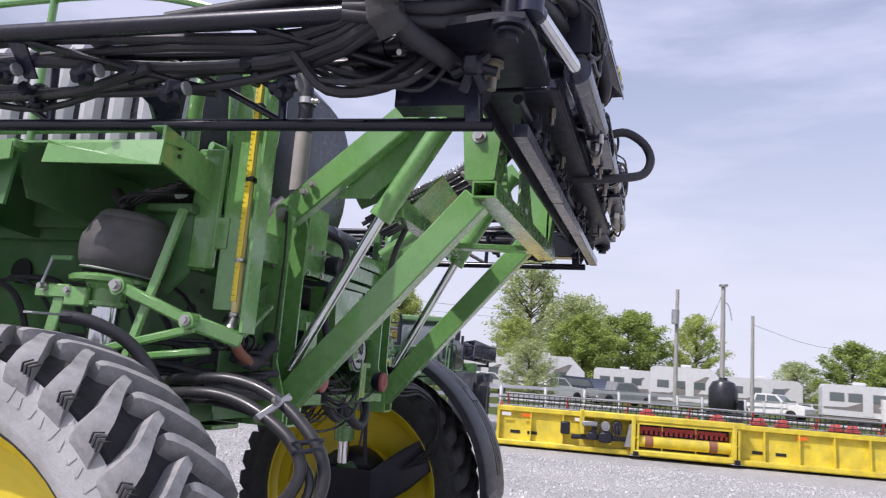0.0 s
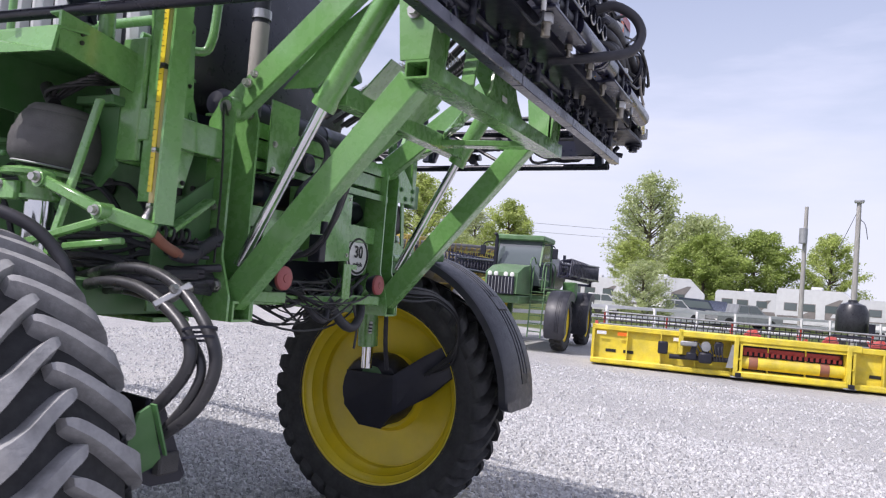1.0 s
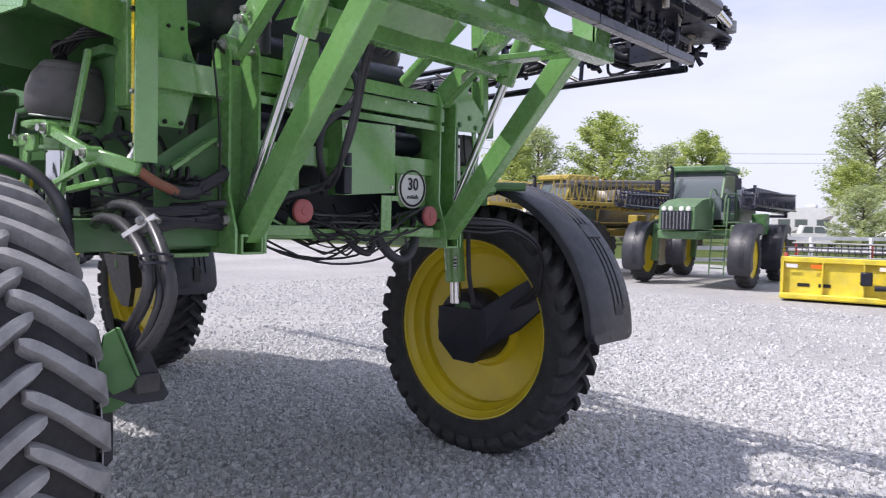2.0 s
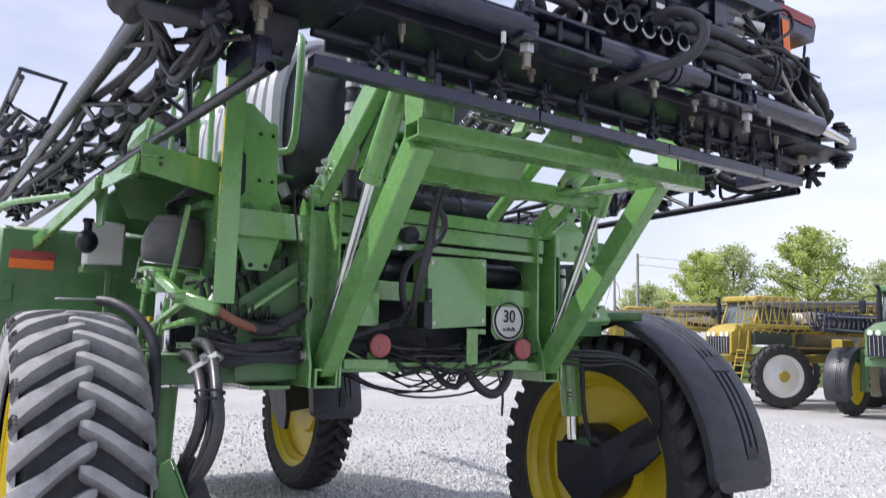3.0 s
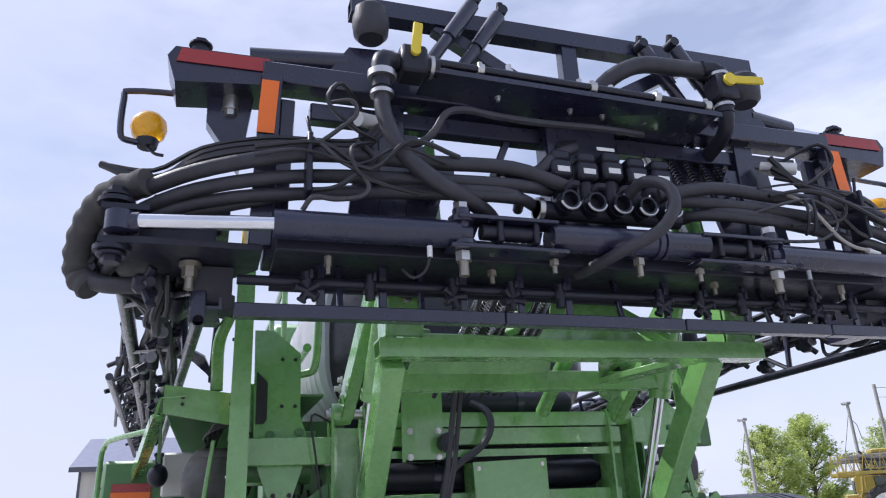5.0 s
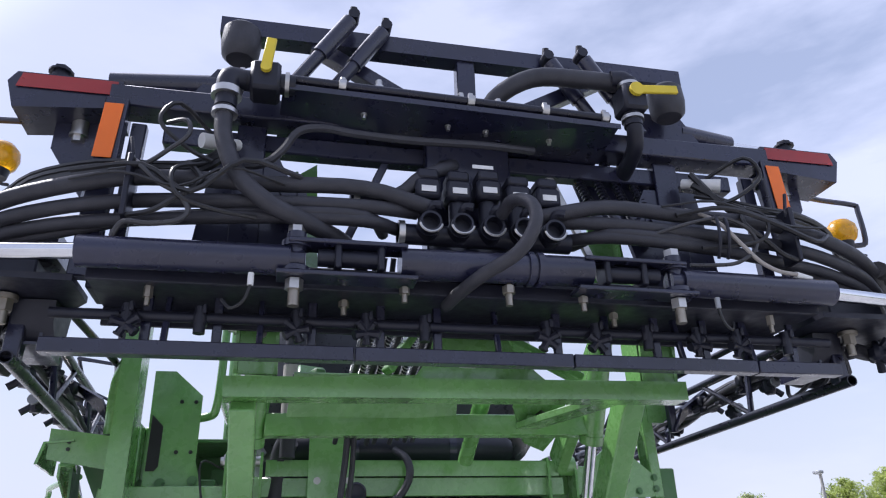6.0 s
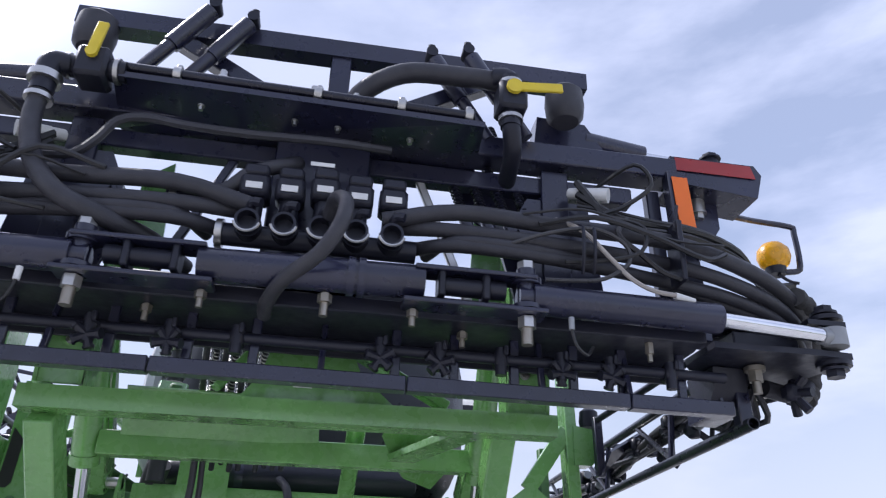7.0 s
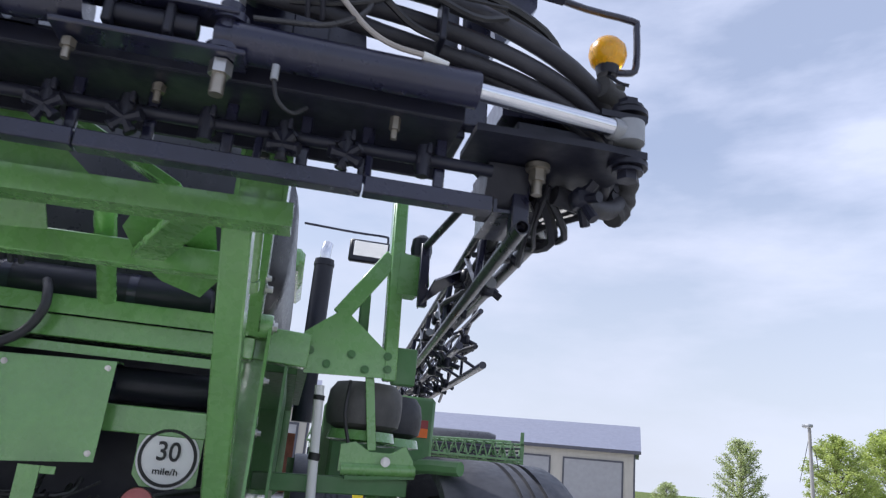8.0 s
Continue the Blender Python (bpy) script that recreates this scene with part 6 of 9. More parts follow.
for s in (-1, 1):
    part("beam_end", Geo().plate([(-0.20, s * 1.24, 3.53), (-0.20, s * 1.575, 3.53), (-0.20, s * 1.60, 3.49), (-0.20, s * 1.57, 3.39), (-0.20, s * 1.24, 3.42)], (-0.18, 0, 0)), BLACK, centre)
    part("red_reflector", Geo().plate([(-0.196, s * 1.255, 3.522), (-0.196, s * 1.555, 3.522), (-0.196, s * 1.57, 3.468), (-0.196, s * 1.255, 3.468)], (0.003, 0, 0)), RED, centre, "red reflective strip")
    part("upright", Geo().beam((-0.20, s * 1.265, 2.80), (-0.20, s * 1.245, 3.45), 0.075, 0.05, (1, 0, 0)).beam((-0.27, s * 1.20, 2.80), (-0.27, s * 1.18, 3.40), 0.05, 0.04, (1, 0, 0)), BLACK, centre)
    part("orange_reflector", Geo().frame_box(V(-0.170, s * 1.256, 3.315), V(0.002, 0, 0), V(0, 0.030, 0), V(0, -s * 0.006, 0.105), 0.001), ORANGE, centre, "orange reflective strip")
    part("upright", Geo().beam((-0.26, s * 0.80, 2.80), (-0.26, s * 0.80, 3.42), 0.10, 0.06, (1, 0, 0)), BLACK, centre)
    q = Geo().plate([(-0.24, s * 0.98, 2.82), (-0.24, s * 0.68, 2.82), (-0.24, s * 0.60, 3.10), (-0.24, s * 0.70, 3.30), (-0.24, s * 0.92, 3.30)], (-0.02, 0, 0))
    part("side_web", q, BLACK, centre)
    if s > 0:
        part("spring_plate", Geo().plate([(-0.345, 0.44, 3.40), (-0.345, 0.78, 3.40), (-0.345, 0.78, 3.20), (-0.345, 0.60, 3.20), (-0.345, 0.48, 3.28)], (-0.012, 0, 0)), BLACK, centre)
    # amber lamp on its bracket
    oy, oz = (0.095, 0.042) if s < 0 else (0.0, 0.0)            # the left bracket is bent in and up
    lx, ly, lz = (-0.435, s * 1.755 + oy, 3.285 + oz)
    q = Geo().sweep([(-0.34, s * 1.44, 3.40), (-0.41, s * 1.66 + oy, 3.42 + oz), (-0.41, s * 1.83 + oy, 3.41 + oz), (-0.41, s * 1.845 + oy, 3.38 + oz), (-0.41, s * 1.845 + oy, 3.24 + oz), (-0.42, s * 1.82 + oy, 3.215 + oz), (-0.435, s * 1.73 + oy, 3.215 + oz)], 0.012, 8, True, 3)
    q.plate([(-0.30, s * 1.30, 3.42), (-0.30, s * 1.46, 3.42), (-0.30, s * 1.46, 3.30), (-0.30, s * 1.34, 3.12)], (-0.06, 0, 0))
    br = part("lamp_bracket", q, BLACK, centre)
    part("amber_lamp", Geo().lathe((lx, ly, lz - 0.06), (0, 0, 1), [(0.0, 0.0), (0.035, 0.0), (0.055, 0.02), (0.064, 0.05), (0.06, 0.08), (0.04, 0.105), (0.0, 0.115)], 24), AMBER, br, "round amber warning lamp")
    part("lamp_base", Geo().cyl((lx, ly, lz - 0.085), (lx, ly, lz - 0.055), 0.034, 0.04, 16).sweep([(lx + 0.01, ly, lz - 0.085), (lx + 0.03, ly + 0.03, lz - 0.12), (lx + 0.04, ly + 0.06, lz - 0.13)], 0.006, 6), BLACK_PLASTIC, br)
    part("bracket_pin", Geo().cyl((-0.30, s * 1.38, 3.36), (-0.30, s * 1.38, 3.44), 0.028, None, 14).bolt((-0.3, s * 1.38, 3.36), (0, 0, -1), 0.022, 0.03), STEEL, br)
    # upper fold cylinder on the top side
    fold = part("upper_cylinder", Geo().cyl((-0.33, s * 0.95, 3.635), (-0.35, s * (1.32 if s < 0 else 1.20), 3.615), 0.045, None, 18).plate([(-0.29, s * 0.74, 3.51), (-0.29, s * 1.03, 3.51), (-0.29, s * 1.02, 3.58), (-0.29, s * 0.95, 3.69), (-0.29, s * 0.76, 3.70)], (-0.09, 0, 0)), BLACK, centre)
    part("rod", Geo().cyl((-0.35, s * 1.18, 3.615), (-0.36, s * 1.52, 3.60), 0.022, None, 12), CHROME, fold)
    part("pin", Geo().cyl((-0.365, s * 1.50, 3.52), (-0.365, s * 1.50, 3.65), 0.03, None, 14).cyl((-0.365, s * 1.50, 3.60), (-0.365, s * 1.50, 3.615), 0.05, None, 14).bolt((-0.365, s * 1.5, 3.65), (0, 0, 1), 0.03, 0.025), BLACK_PLASTIC, fold)
    # lower fold cylinder with its rod
    low = part("fold_cylinder", Geo().cyl((0.0, s * 0.64, 2.815), (-0.015, s * 1.235, 2.815), 0.047, None, 22).cyl((0.0, s * 0.60, 2.815), (0, s * 0.66, 2.815), 0.036, None, 16), BLACK, centre, "black hydraulic fold cylinder")
    part("rod", Geo().cyl((-0.015, s * 1.23, 2.815), (-0.085, s * 1.64, 2.82), 0.024, None, 18), CHROME, low, "bright chrome rod")
    part("rod_eye", Geo().cyl((-0.10, s * 1.68, 2.79), (-0.10, s * 1.68, 2.85), 0.042, None, 18).cyl((-0.085, s * 1.62, 2.82), (-0.095, s * 1.66, 2.82), 0.03, None, 14), GREY_METAL if s > 0 else BLACK, low)
    # pin of the cylinder on the centre frame
    q = Geo().cyl((0.0, s * 0.626, 2.76), (0.0, s * 0.626, 2.905), 0.03, None, 16).cyl((0, s * 0.626, 2.855), (0, s * 0.626, 2.875), 0.045, None, 16).cyl((0, s * 0.626, 2.775), (0, s * 0.626, 2.79), 0.045, None, 16)
    pin = part("cylinder_pin", q, BLACK, centre)
    split("pin_nut", Geo().cyl((0, s * 0.626, 2.722), (0, s * 0.626, 2.755), 0.027, None, 6).cyl((0, s * 0.626, 2.90), (0, s * 0.626, 2.93), 0.027, None, 6), STEEL, pin)
    part("pin_thread", Geo().cyl((0, s * 0.626, 2.672), (0, s * 0.626, 2.723), 0.017, None, 14), BRASS, pin)
    part("grease_fitting", Geo().cyl((0.03, s * 0.75, 2.72), (0.03, s * 0.75, 2.757), 0.009, None, 10), LABEL if s < 0 else GREY_METAL, pin)
    part("fitting_lead", Geo().sweep([(0.03, s * 0.75, 2.72), (0.025, s * 0.765, 2.675), (0.01, s * 0.80, 2.655), (-0.02, s * 0.83, 2.69)], 0.005, 6), CABLE, pin)
    part("pin_strap", Geo().box((0.005, s * 0.47, 2.868), (0.09, 0.36, 0.014), 0, 0.004).box((0.005, s * 0.47, 2.765), (0.09, 0.42, 0.014), 0, 0.004), BLACK, pin)
    q = Geo().cyl((0.0, s * 0.36, 2.83), (0.0, s * 0.56, 2.83), 0.028, None, 14)
    for yy in (0.37, 0.50):
        q.box((0.0, s * yy, 2.83), (0.075, 0.022, 0.085), 0, 0.006)
    part("hose_clip", q, BLACK_PLASTIC, centre)
    for xx, yy in ((-0.013, 0.293), (-0.16, 0.465)):
        part("hanging_bolt", Geo().cyl((xx, s * yy, 2.703), (xx, s * yy, 2.755), 0.0095, None, 10).cyl((xx, s * yy, 2.73), (xx, s * yy, 2.75), 0.017, None, 6), BRASS, centre)
part("hanging_bolt", Geo().cyl((-0.015, 0.043, 2.71), (-0.015, 0.043, 2.78), 0.012, None, 10).cyl((-0.015, 0.043, 2.75), (-0.015, 0.043, 2.775), 0.021, None, 6), BRASS, centre)
part("centre_cylinder", Geo().cyl((0.0, -0.31, 2.825), (0.0, 0.32, 2.835), 0.05, None, 24).cyl((0, 0.10, 2.832), (0, 0.12, 2.832), 0.058, None, 24).cyl((0, 0.13, 2.832), (0, 0.15, 2.832), 0.058, None, 24), BLACK, centre, "black centre hydraulic cylinder")
# shelf plate with valves
q = Geo().plate([(-0.05, -0.70, 3.48), (0.029, 0.49, 3.401), (-0.34, 0.52, 3.40), (-0.34, -0.72, 3.42)], (0, 0, 0.006)).plate([(-0.05, -0.70, 3.484), (0.029, 0.49, 3.405), (0.028, 0.49, 3.385), (-0.051, -0.70, 3.464)], (0.004, 0, 0))
shelf = part("valve_shelf", q, BLACK, centre)
q = Geo().sweep([(-0.06, -0.66, 3.512), (-0.025, -0.1, 3.474), (0.012, 0.46, 3.436)], 0.016, 10)
shelf_pipe = part("shelf_pipe", q, BLACK_TUBE, shelf)
for y_ in (-0.5, -0.05, 0.22, 0.44):
    part("pipe_clamp", Geo().lathe((-0.018 + 0.065 * y_, y_, 3.467 - 0.068 * y_), (0.05, 1, -0.07), [(0.017, -0.014), (0.024, -0.012), (0.024, 0.012), (0.017, 0.014)], 14).box((-0.018 + 0.065 * y_, y_, 3.492 - 0.068 * y_), (0.014, 0.018, 0.02), 0, 0.003), STEEL, shelf_pipe)
q = Geo()
for y in (-0.42, -0.12, 0.02, 0.26):
    q.bolt((-0.09, y, 3.40 - y * 0.05), (0, 0, -1), 0.008, 0.02)
    q.bolt((-0.08, y + 0.05, 3.50 - y * 0.06), (0, 0, 1), 0.012, 0.035)
split("bolt", q, STEEL, shelf)
for y0, z0, ang in ((-0.76, 3.495, 84), (0.60, 3.58, 5)):
    run = V(0, 1, 0) if y0 < 0 else V(0, 0, 1)
    c0 = V(-0.07, y0, z0)
    valve = part("ball_valve", Geo().box(c0, (0.11, 0.10, 0.115), 0, 0.012).cyl(c0 - run * 0.11, c0 + run * 0.10, 0.036, None, 16), BLACK_PLASTIC, centre, "black ball valve with a yellow handle")
    a = radians(ang)
    hv = V(0.02, math.cos(a), math.sin(a))
    part("handle", Geo().beam(V(-0.01, y0, z0 + 0.02), V(-0.01, y0, z0 + 0.02) + hv * (0.12 if y0 < 0 else 0.17), 0.035, 0.014, (1, 0, 0), 0.006).cyl((-0.03, y0, z0 + 0.02), (0.0, y0, z0 + 0.02), 0.018 if y0 < 0 else 0.028, None, 16), YELLOW_PLASTIC, valve, "yellow valve handle")
    for f in (-0.085, 0.065):
        part("clamp", Geo().cyl(c0 + run * f, c0 + run * (f + 0.014), 0.043, None, 18), STEEL, valve)
part("valve_elbow", Geo().sweep([(-0.07, 0.60, 3.50), (-0.075, 0.605, 3.45), (-0.13, 0.62, 3.40), (-0.27, 0.63, 3.365)], 0.032, 12), BLACK_PLASTIC, centre)
part("hose_elbow", Geo().sweep([(-0.09, 0.54, 3.69), (-0.08, 0.585, 3.688), (-0.07, 0.60, 3.66)], 0.037, 12), BLACK_PLASTIC, centre)
q = Geo().sweep([(-0.06, -0.84, 3.488), (-0.04, -0.875, 3.475), (-0.04, -0.88, 3.42)], 0.038, 14).cyl((-0.04, -0.88, 3.36), (-0.04, -0.88, 3.45), 0.036, None, 14)
elbow = part("elbow", q, BLACK_PLASTIC, centre)
split("clamp", Geo().cyl((-0.04, -0.88, 3.40), (-0.04, -0.88, 3.425), 0.05, None, 18).cyl((-0.04, -0.88, 3.33), (-0.04, -0.88, 3.345), 0.042, None, 18), STEEL, elbow)
# big hoses
H_ = {"valve_hose": [[(-0.04, -0.88, 3.38), (-0.03, -0.875, 3.25), (0.0, -0.82, 3.10), (0.03, -0.72, 2.99), (0.0, -0.60, 2.945), (-0.10, -0.48, 2.93), (-0.24, -0.40, 2.91)], 0.029],
      "crossover_hose": [[(-0.22, 0.02, 3.45), (-0.14, 0.08, 3.58), (-0.10, 0.22, 3.665), (-0.10, 0.40, 3.685), (-0.10, 0.56, 3.685), (-0.09, 0.62, 3.66)], 0.036],
      "drain_hose": [[(0.0, 0.03, 3.02), (0.08, 0.045, 3.035), (0.165, 0.075, 2.985), (0.20, 0.07, 2.90), (0.17, 0.02, 2.815), (0.08, -0.07, 2.77), (-0.06, -0.12, 2.75), (-0.15, -0.13, 2.75)], 0.0215],
      "feed_hose": [[(-0.10, -0.42, 3.10), (-0.08, -0.30, 3.11), (-0.07, -0.22, 3.18), (-0.12, -0.1, 3.26), (-0.2, -0.12, 3.3)], 0.024]}
for nm, (pts, r_) in H_.items():
    part(nm, Geo().sweep(pts, r_, 12), HOSE, centre)
for s in (-1, 1):
    for k, (z, z2, r_) in enumerate(((3.085, 3.04, 0.027), (3.02, 2.985, 0.024), (2.97, 2.945, 0.022), (2.985, 2.93, 0.020))):
        start = [(-0.05 - 0.04 * k, s * (0.19 + 0.05 * k), 3.05 if k < 2 else 3.0), (-0.02, s * 0.42, z + 0.005), (-0.03, s * 0.72, z)]
        out = [(-0.05 - 0.03 * k, s * 1.10, z), (-0.08 - 0.03 * k, s * 1.36, z2), (-0.16 - 0.02 * k, s * 1.57, z2 - 0.05), (-0.34, s * (1.76 - 0.015 * k), z2 - 0.10 - 0.02 * k), (-0.62, s * 1.78, 2.84 - 0.02 * k)]
        part("boom_hose", Geo().sweep(start + out, r_, 10), HOSE, centre, "thick black spray hose")
    part("hose_tie", Geo().box((-0.03, s * 1.13, 3.03), (0.09, 0.018, 0.21), 0, 0.006).beam((-0.01, s * 1.12, 3.1), (-0.01, s * 1.14, 3.2), 0.01, 0.012), BLACK_PLASTIC, centre)
    q = Geo()
    for k in range(4):
        z = 3.14 + rr.uniform(-0.03, 0.03)
        q.sweep([(-0.14, s * 0.85, 3.28 + rr.uniform(-0.05, 0.05)), (-0.08, s * 0.95, z + 0.02), (-0.06, s * (1.08 + rr.uniform(-0.05, 0.05)), z - 0.01), (-0.10, s * 1.25, z), (-0.2, s * 1.46, z - 0.01), (-0.34, s * 1.62, 3.09 + rr.uniform(-0.03, 0.03)), (-0.41, s * 1.80, 3.15)], rr.choice((0.006, 0.009, 0.013)), 6)
    q.sweep([(-0.16, s * 0.92, 3.32), (-0.04, s * 1.02, 3.36), (-0.03, s * 1.07, 3.28), (-0.05, s * 0.98, 3.20), (-0.05, s * 0.90, 3.16)], 0.008, 6)
    q.sweep([(-0.03, s * 0.97, 3.14), (0.02, s * 0.92, 3.05), (0.03, s * 0.99, 2.98), (0.02, s * 1.05, 2.94), (0.0, s * 1.12, 2.93)], 0.009, 6)
    q.sweep([(-0.03, s * 0.92, 3.14), (0.03, s * 1.0, 3.08), (0.04, s * 0.98, 2.99), (0.02, s * 0.88, 2.96), (0.0, s * 0.75, 2.95)], 0.007, 6)
    for k in range(2):
        z = 3.10 - 0.03 * k
        q.sweep([(0.0, s * (0.62 + 0.05 * k), z), (0.035, s * (0.80 + 0.04 * k), z + rr.uniform(0.0, 0.06)), (0.04, s * (0.98 + rr.uniform(-0.05, 0.05)), z - rr.uniform(0.02, 0.1)), (0.02, s * (1.12 + rr.uniform(-0.04, 0.08)), z + rr.uniform(-0.08, 0.02)), (-0.03, s * 1.30, z - 0.02)], rr.choice((0.005, 0.007, 0.009)), 6)
    split("cable_run", q, CABLE, centre)
    part("wiring_plug", Geo().cyl((-0.16, s * 0.87, 3.29), (-0.11, s * 0.95, 3.27), 0.026, None, 12).cyl((-0.19, s * 0.84, 3.31), (-0.15, s * 0.88, 3.29), 0.02, None, 10), LABEL, centre, "grey wiring plug")
# loose leads hanging over the hose bundle
LEADS = {"pale_lead": [[(-0.05, 0.74, 3.12), (0.03, 0.80, 3.045), (0.035, 0.88, 2.96), (0.03, 0.945, 2.90), (0.03, 1.01, 2.868), (0.02, 1.095, 2.863)], 0.0075, SLEEVE_PALE],
         "loop_lead": [[(0.0, 0.576, 2.99), (0.03, 0.694, 3.026), (0.035, 0.829, 3.054), (0.03, 0.93, 3.017), (0.03, 0.94, 2.95), (0.03, 0.857, 2.89), (0.03, 0.753, 2.874), (0.02, 0.68, 2.874)], 0.007, HOSE_SHINY],
         "hook_lead": [[(-0.06, -1.052, 3.294), (-0.02, -0.989, 3.285), (-0.01, -0.976, 3.228), (-0.02, -1.031, 3.173), (-0.03, -1.103, 3.117), (-0.05, -1.2, 3.10)], 0.008, HOSE_SHINY],
         "drop_lead": [[(-0.02, -1.13, 3.13), (0.02, -1.095, 3.087), (0.025, -1.043, 3.037), (0.03, -0.984, 3.0), (0.03, -0.945, 2.949), (0.03, -0.969, 2.911), (0.025, -1.05, 2.896), (0.02, -1.119, 2.90), (0.0, -1.15, 2.86)], 0.0085, HOSE_SHINY],
         "shelf_hose": [[(-0.08, -0.84, 3.17), (-0.06, -0.75, 3.17), (-0.05, -0.69, 3.22), (-0.05, -0.64, 3.30), (-0.06, -0.56, 3.328), (-0.06, -0.45, 3.318), (-0.06, -0.25, 3.312), (-0.06, 0.0, 3.32), (-0.10, 0.2, 3.34)], 0.014, HOSE]}
for nm, (pts, r_, mt_) in LEADS.items():
    part(nm, Geo().sweep(pts, r_, 8), mt_, centre)
lead_boot = part("lead_boot", Geo().cyl((0.018, 1.085, 2.863), (0.01, 1.15, 2.855), 0.012, 0.009, 10), LABEL, centre)
for y_ in (0.80, 0.835):
    part("tie_strap", Geo().sweep([(0.0, y_, 3.08), (0.045, y_ - 0.004, 3.04), (0.045, y_ - 0.006, 2.96), (0.01, y_, 2.91)], 0.006, 6), BLACK_PLASTIC, centre)
# section valves: five motor heads over round ports
for k in range(5):
    y = -0.205 + k * 0.106
    z = 3.125 + (0.012 if k == 2 else 0)
    head = part("section_valve", Geo().box((-0.085, y, z), (0.10, 0.088, 0.075), 0, 0.012).box((-0.085, y, z + 0.055), (0.09, 0.075, 0.04), 0, 0.014), BLACK_PLASTIC, centre, "black motor valve with a white label")
    part("label_patch", Geo().box((-0.033, y, z - 0.008), (0.003, 0.05, 0.022), 0, 0.001), LABEL, head)
    part("body", Geo().cyl((-0.085, y, 2.96), (-0.085, y, z - 0.03), 0.03, None, 14).cyl((-0.10, y, 2.985), (-0.04, y, 2.985), 0.040, None, 18).pipe((-0.045, y, 2.985), (-0.004, y, 2.985), 0.036, 0.008, 20).sweep([(-0.03, y, 3.03), (-0.01, y + 0.01, 3.045), (0.0, y + 0.035, 3.04)], 0.014, 8), BLACK_PLASTIC, head)
    part("clamp_ring", Geo().sweep([(-0.006, y + 0.038 * math.cos(a_), 2.985 + 0.038 * math.sin(a_)) for a_ in [radians(-165 + 15 * i) for i in range(11)]], 0.0045, 6, False), STEEL, head)
part("valve_label", Geo().box((-0.05, -0.01, 3.225), (0.003, 0.075, 0.014), 0, 0.001), LABEL, centre)
part("manifold", Geo().cyl((-0.10, -0.30, 2.975), (-0.10, 0.30, 2.975), 0.035, None, 16).cyl((-0.10, -0.46, 3.085), (-0.10, -0.27, 3.085), 0.036, None, 16), BLACK_PLASTIC, centre)
split("clamp", Geo().cyl((-0.10, -0.45, 3.085), (-0.10, -0.43, 3.085), 0.045, None, 18).cyl((-0.10, -0.33, 3.085), (-0.10, -0.31, 3.085), 0.045, None, 18).cyl((-0.10, -0.3, 2.975), (-0.10, -0.28, 2.975), 0.045, None, 18), STEEL, centre)
part("centre_column", Geo().span((-0.30, -0.18, 2.80), (-0.20, 0.14, 3.43), 0.006), BLACK, centre)
# top rocking frame
top = part("top_beam", Geo().hollow((-0.275, -0.95, 3.86), (-0.275, 0.95, 3.86), 0.075, 0.075, 0.008), BLACK, centre)
part("top_upright", Geo().beam((-0.275, 0.0, 3.5), (-0.275, 0.0, 3.83), 0.075, 0.055, (1, 0, 0)), BLACK, top)
for s in (-1, 1):
    part("top_brace", Geo().beam((-0.275, s * 0.03, 3.50), (-0.275, s * 0.60, 3.83), 0.06, 0.055, (1, 0, 0)), BLACK, top)
    bump_ = part("bumper", Geo().lathe((-0.25 if s < 0 else -0.20, s * (0.87 if s < 0 else 0.84), 3.71 if s < 0 else 3.62), (0, 0, 1), [(0.0, 0.0), (0.05, 0.0), (0.068, 0.02), (0.074, 0.07), (0.07, 0.13), (0.05, 0.15), (0, 0.15)], 24), HOSE, top, "black rubber bumper")
    for dx, dy in ((0.06, 0.0), (0.02, 0.13)):
        drop = 0.05 if s > 0 else 0.0
        a, b_ = V(-0.22 + dx, s * (0.46 - dy), 3.90 - drop), V(-0.22 + dx, s * (0.68 - dy), 3.55 - drop)
        mid_ = a.lerp(b_, 0.55)
        sh = part("damper", Geo().cyl(a.lerp(b_, 0.06), mid_, 0.032, None, 18).cyl(mid_, b_, 0.025, None, 14), BLACK, top, "black damper strut")
        part("damper_eye", Geo().cyl(a + V(-0.03, 0, 0), a + V(0.03, 0, 0), 0.022, None, 12).cyl(a + V(-0.02, 0, 0.0), a + V(0.0, 0, 0.05), 0.014, None, 8), BLACK_PLASTIC, sh)
    if s > 0:
        q = Geo()
        for k in range(4):
            y = 0.41 + 0.076 * k
            q.coil((-0.305, y - 0.06, 3.62), (-0.25, y + 0.07, 3.20), 0.0165, 0.0036, 30, 5)
        split("spring", q, BLACK_TUBE, centre, "coil spring of the boom suspension")
        for k in range(4):
            y = 0.41 + 0.076 * k
            part("spring_rod", Geo().cyl((-0.305, y - 0.06, 3.63), (-0.24, y + 0.10, 3.10), 0.011, None, 8).cyl((-0.25, y + 0.07, 3.20), (-0.238, y + 0.105, 3.09), 0.022, None, 12), BLACK, centre)
    part("pivot_boss", Geo().cyl((-0.20, s * 0.66, 3.10), (-0.12, s * 0.66, 3.10), 0.06, None, 20).bolt((-0.12, s * 0.66, 3.1), (1, 0, 0), 0.03, 0.02), BLACK, centre)
    part("pendulum_link", Geo().beam((-0.27, s * 0.30, 3.38), (-0.28, s * 0.52, 2.86), 0.03, 0.02, (1, 0, 0)), STEEL if s > 0 else BLACK, centre)
# lower guard rail and nozzle line
y0 = -1.336
for y1 in (-0.43, 0.30, 0.99, 1.33):
    part("guard_rail", Geo().span((-0.20, y0, 2.555), (-0.15, y1, 2.60), 0.003), BLACK, centre)
    y0 = y1 + 0.004
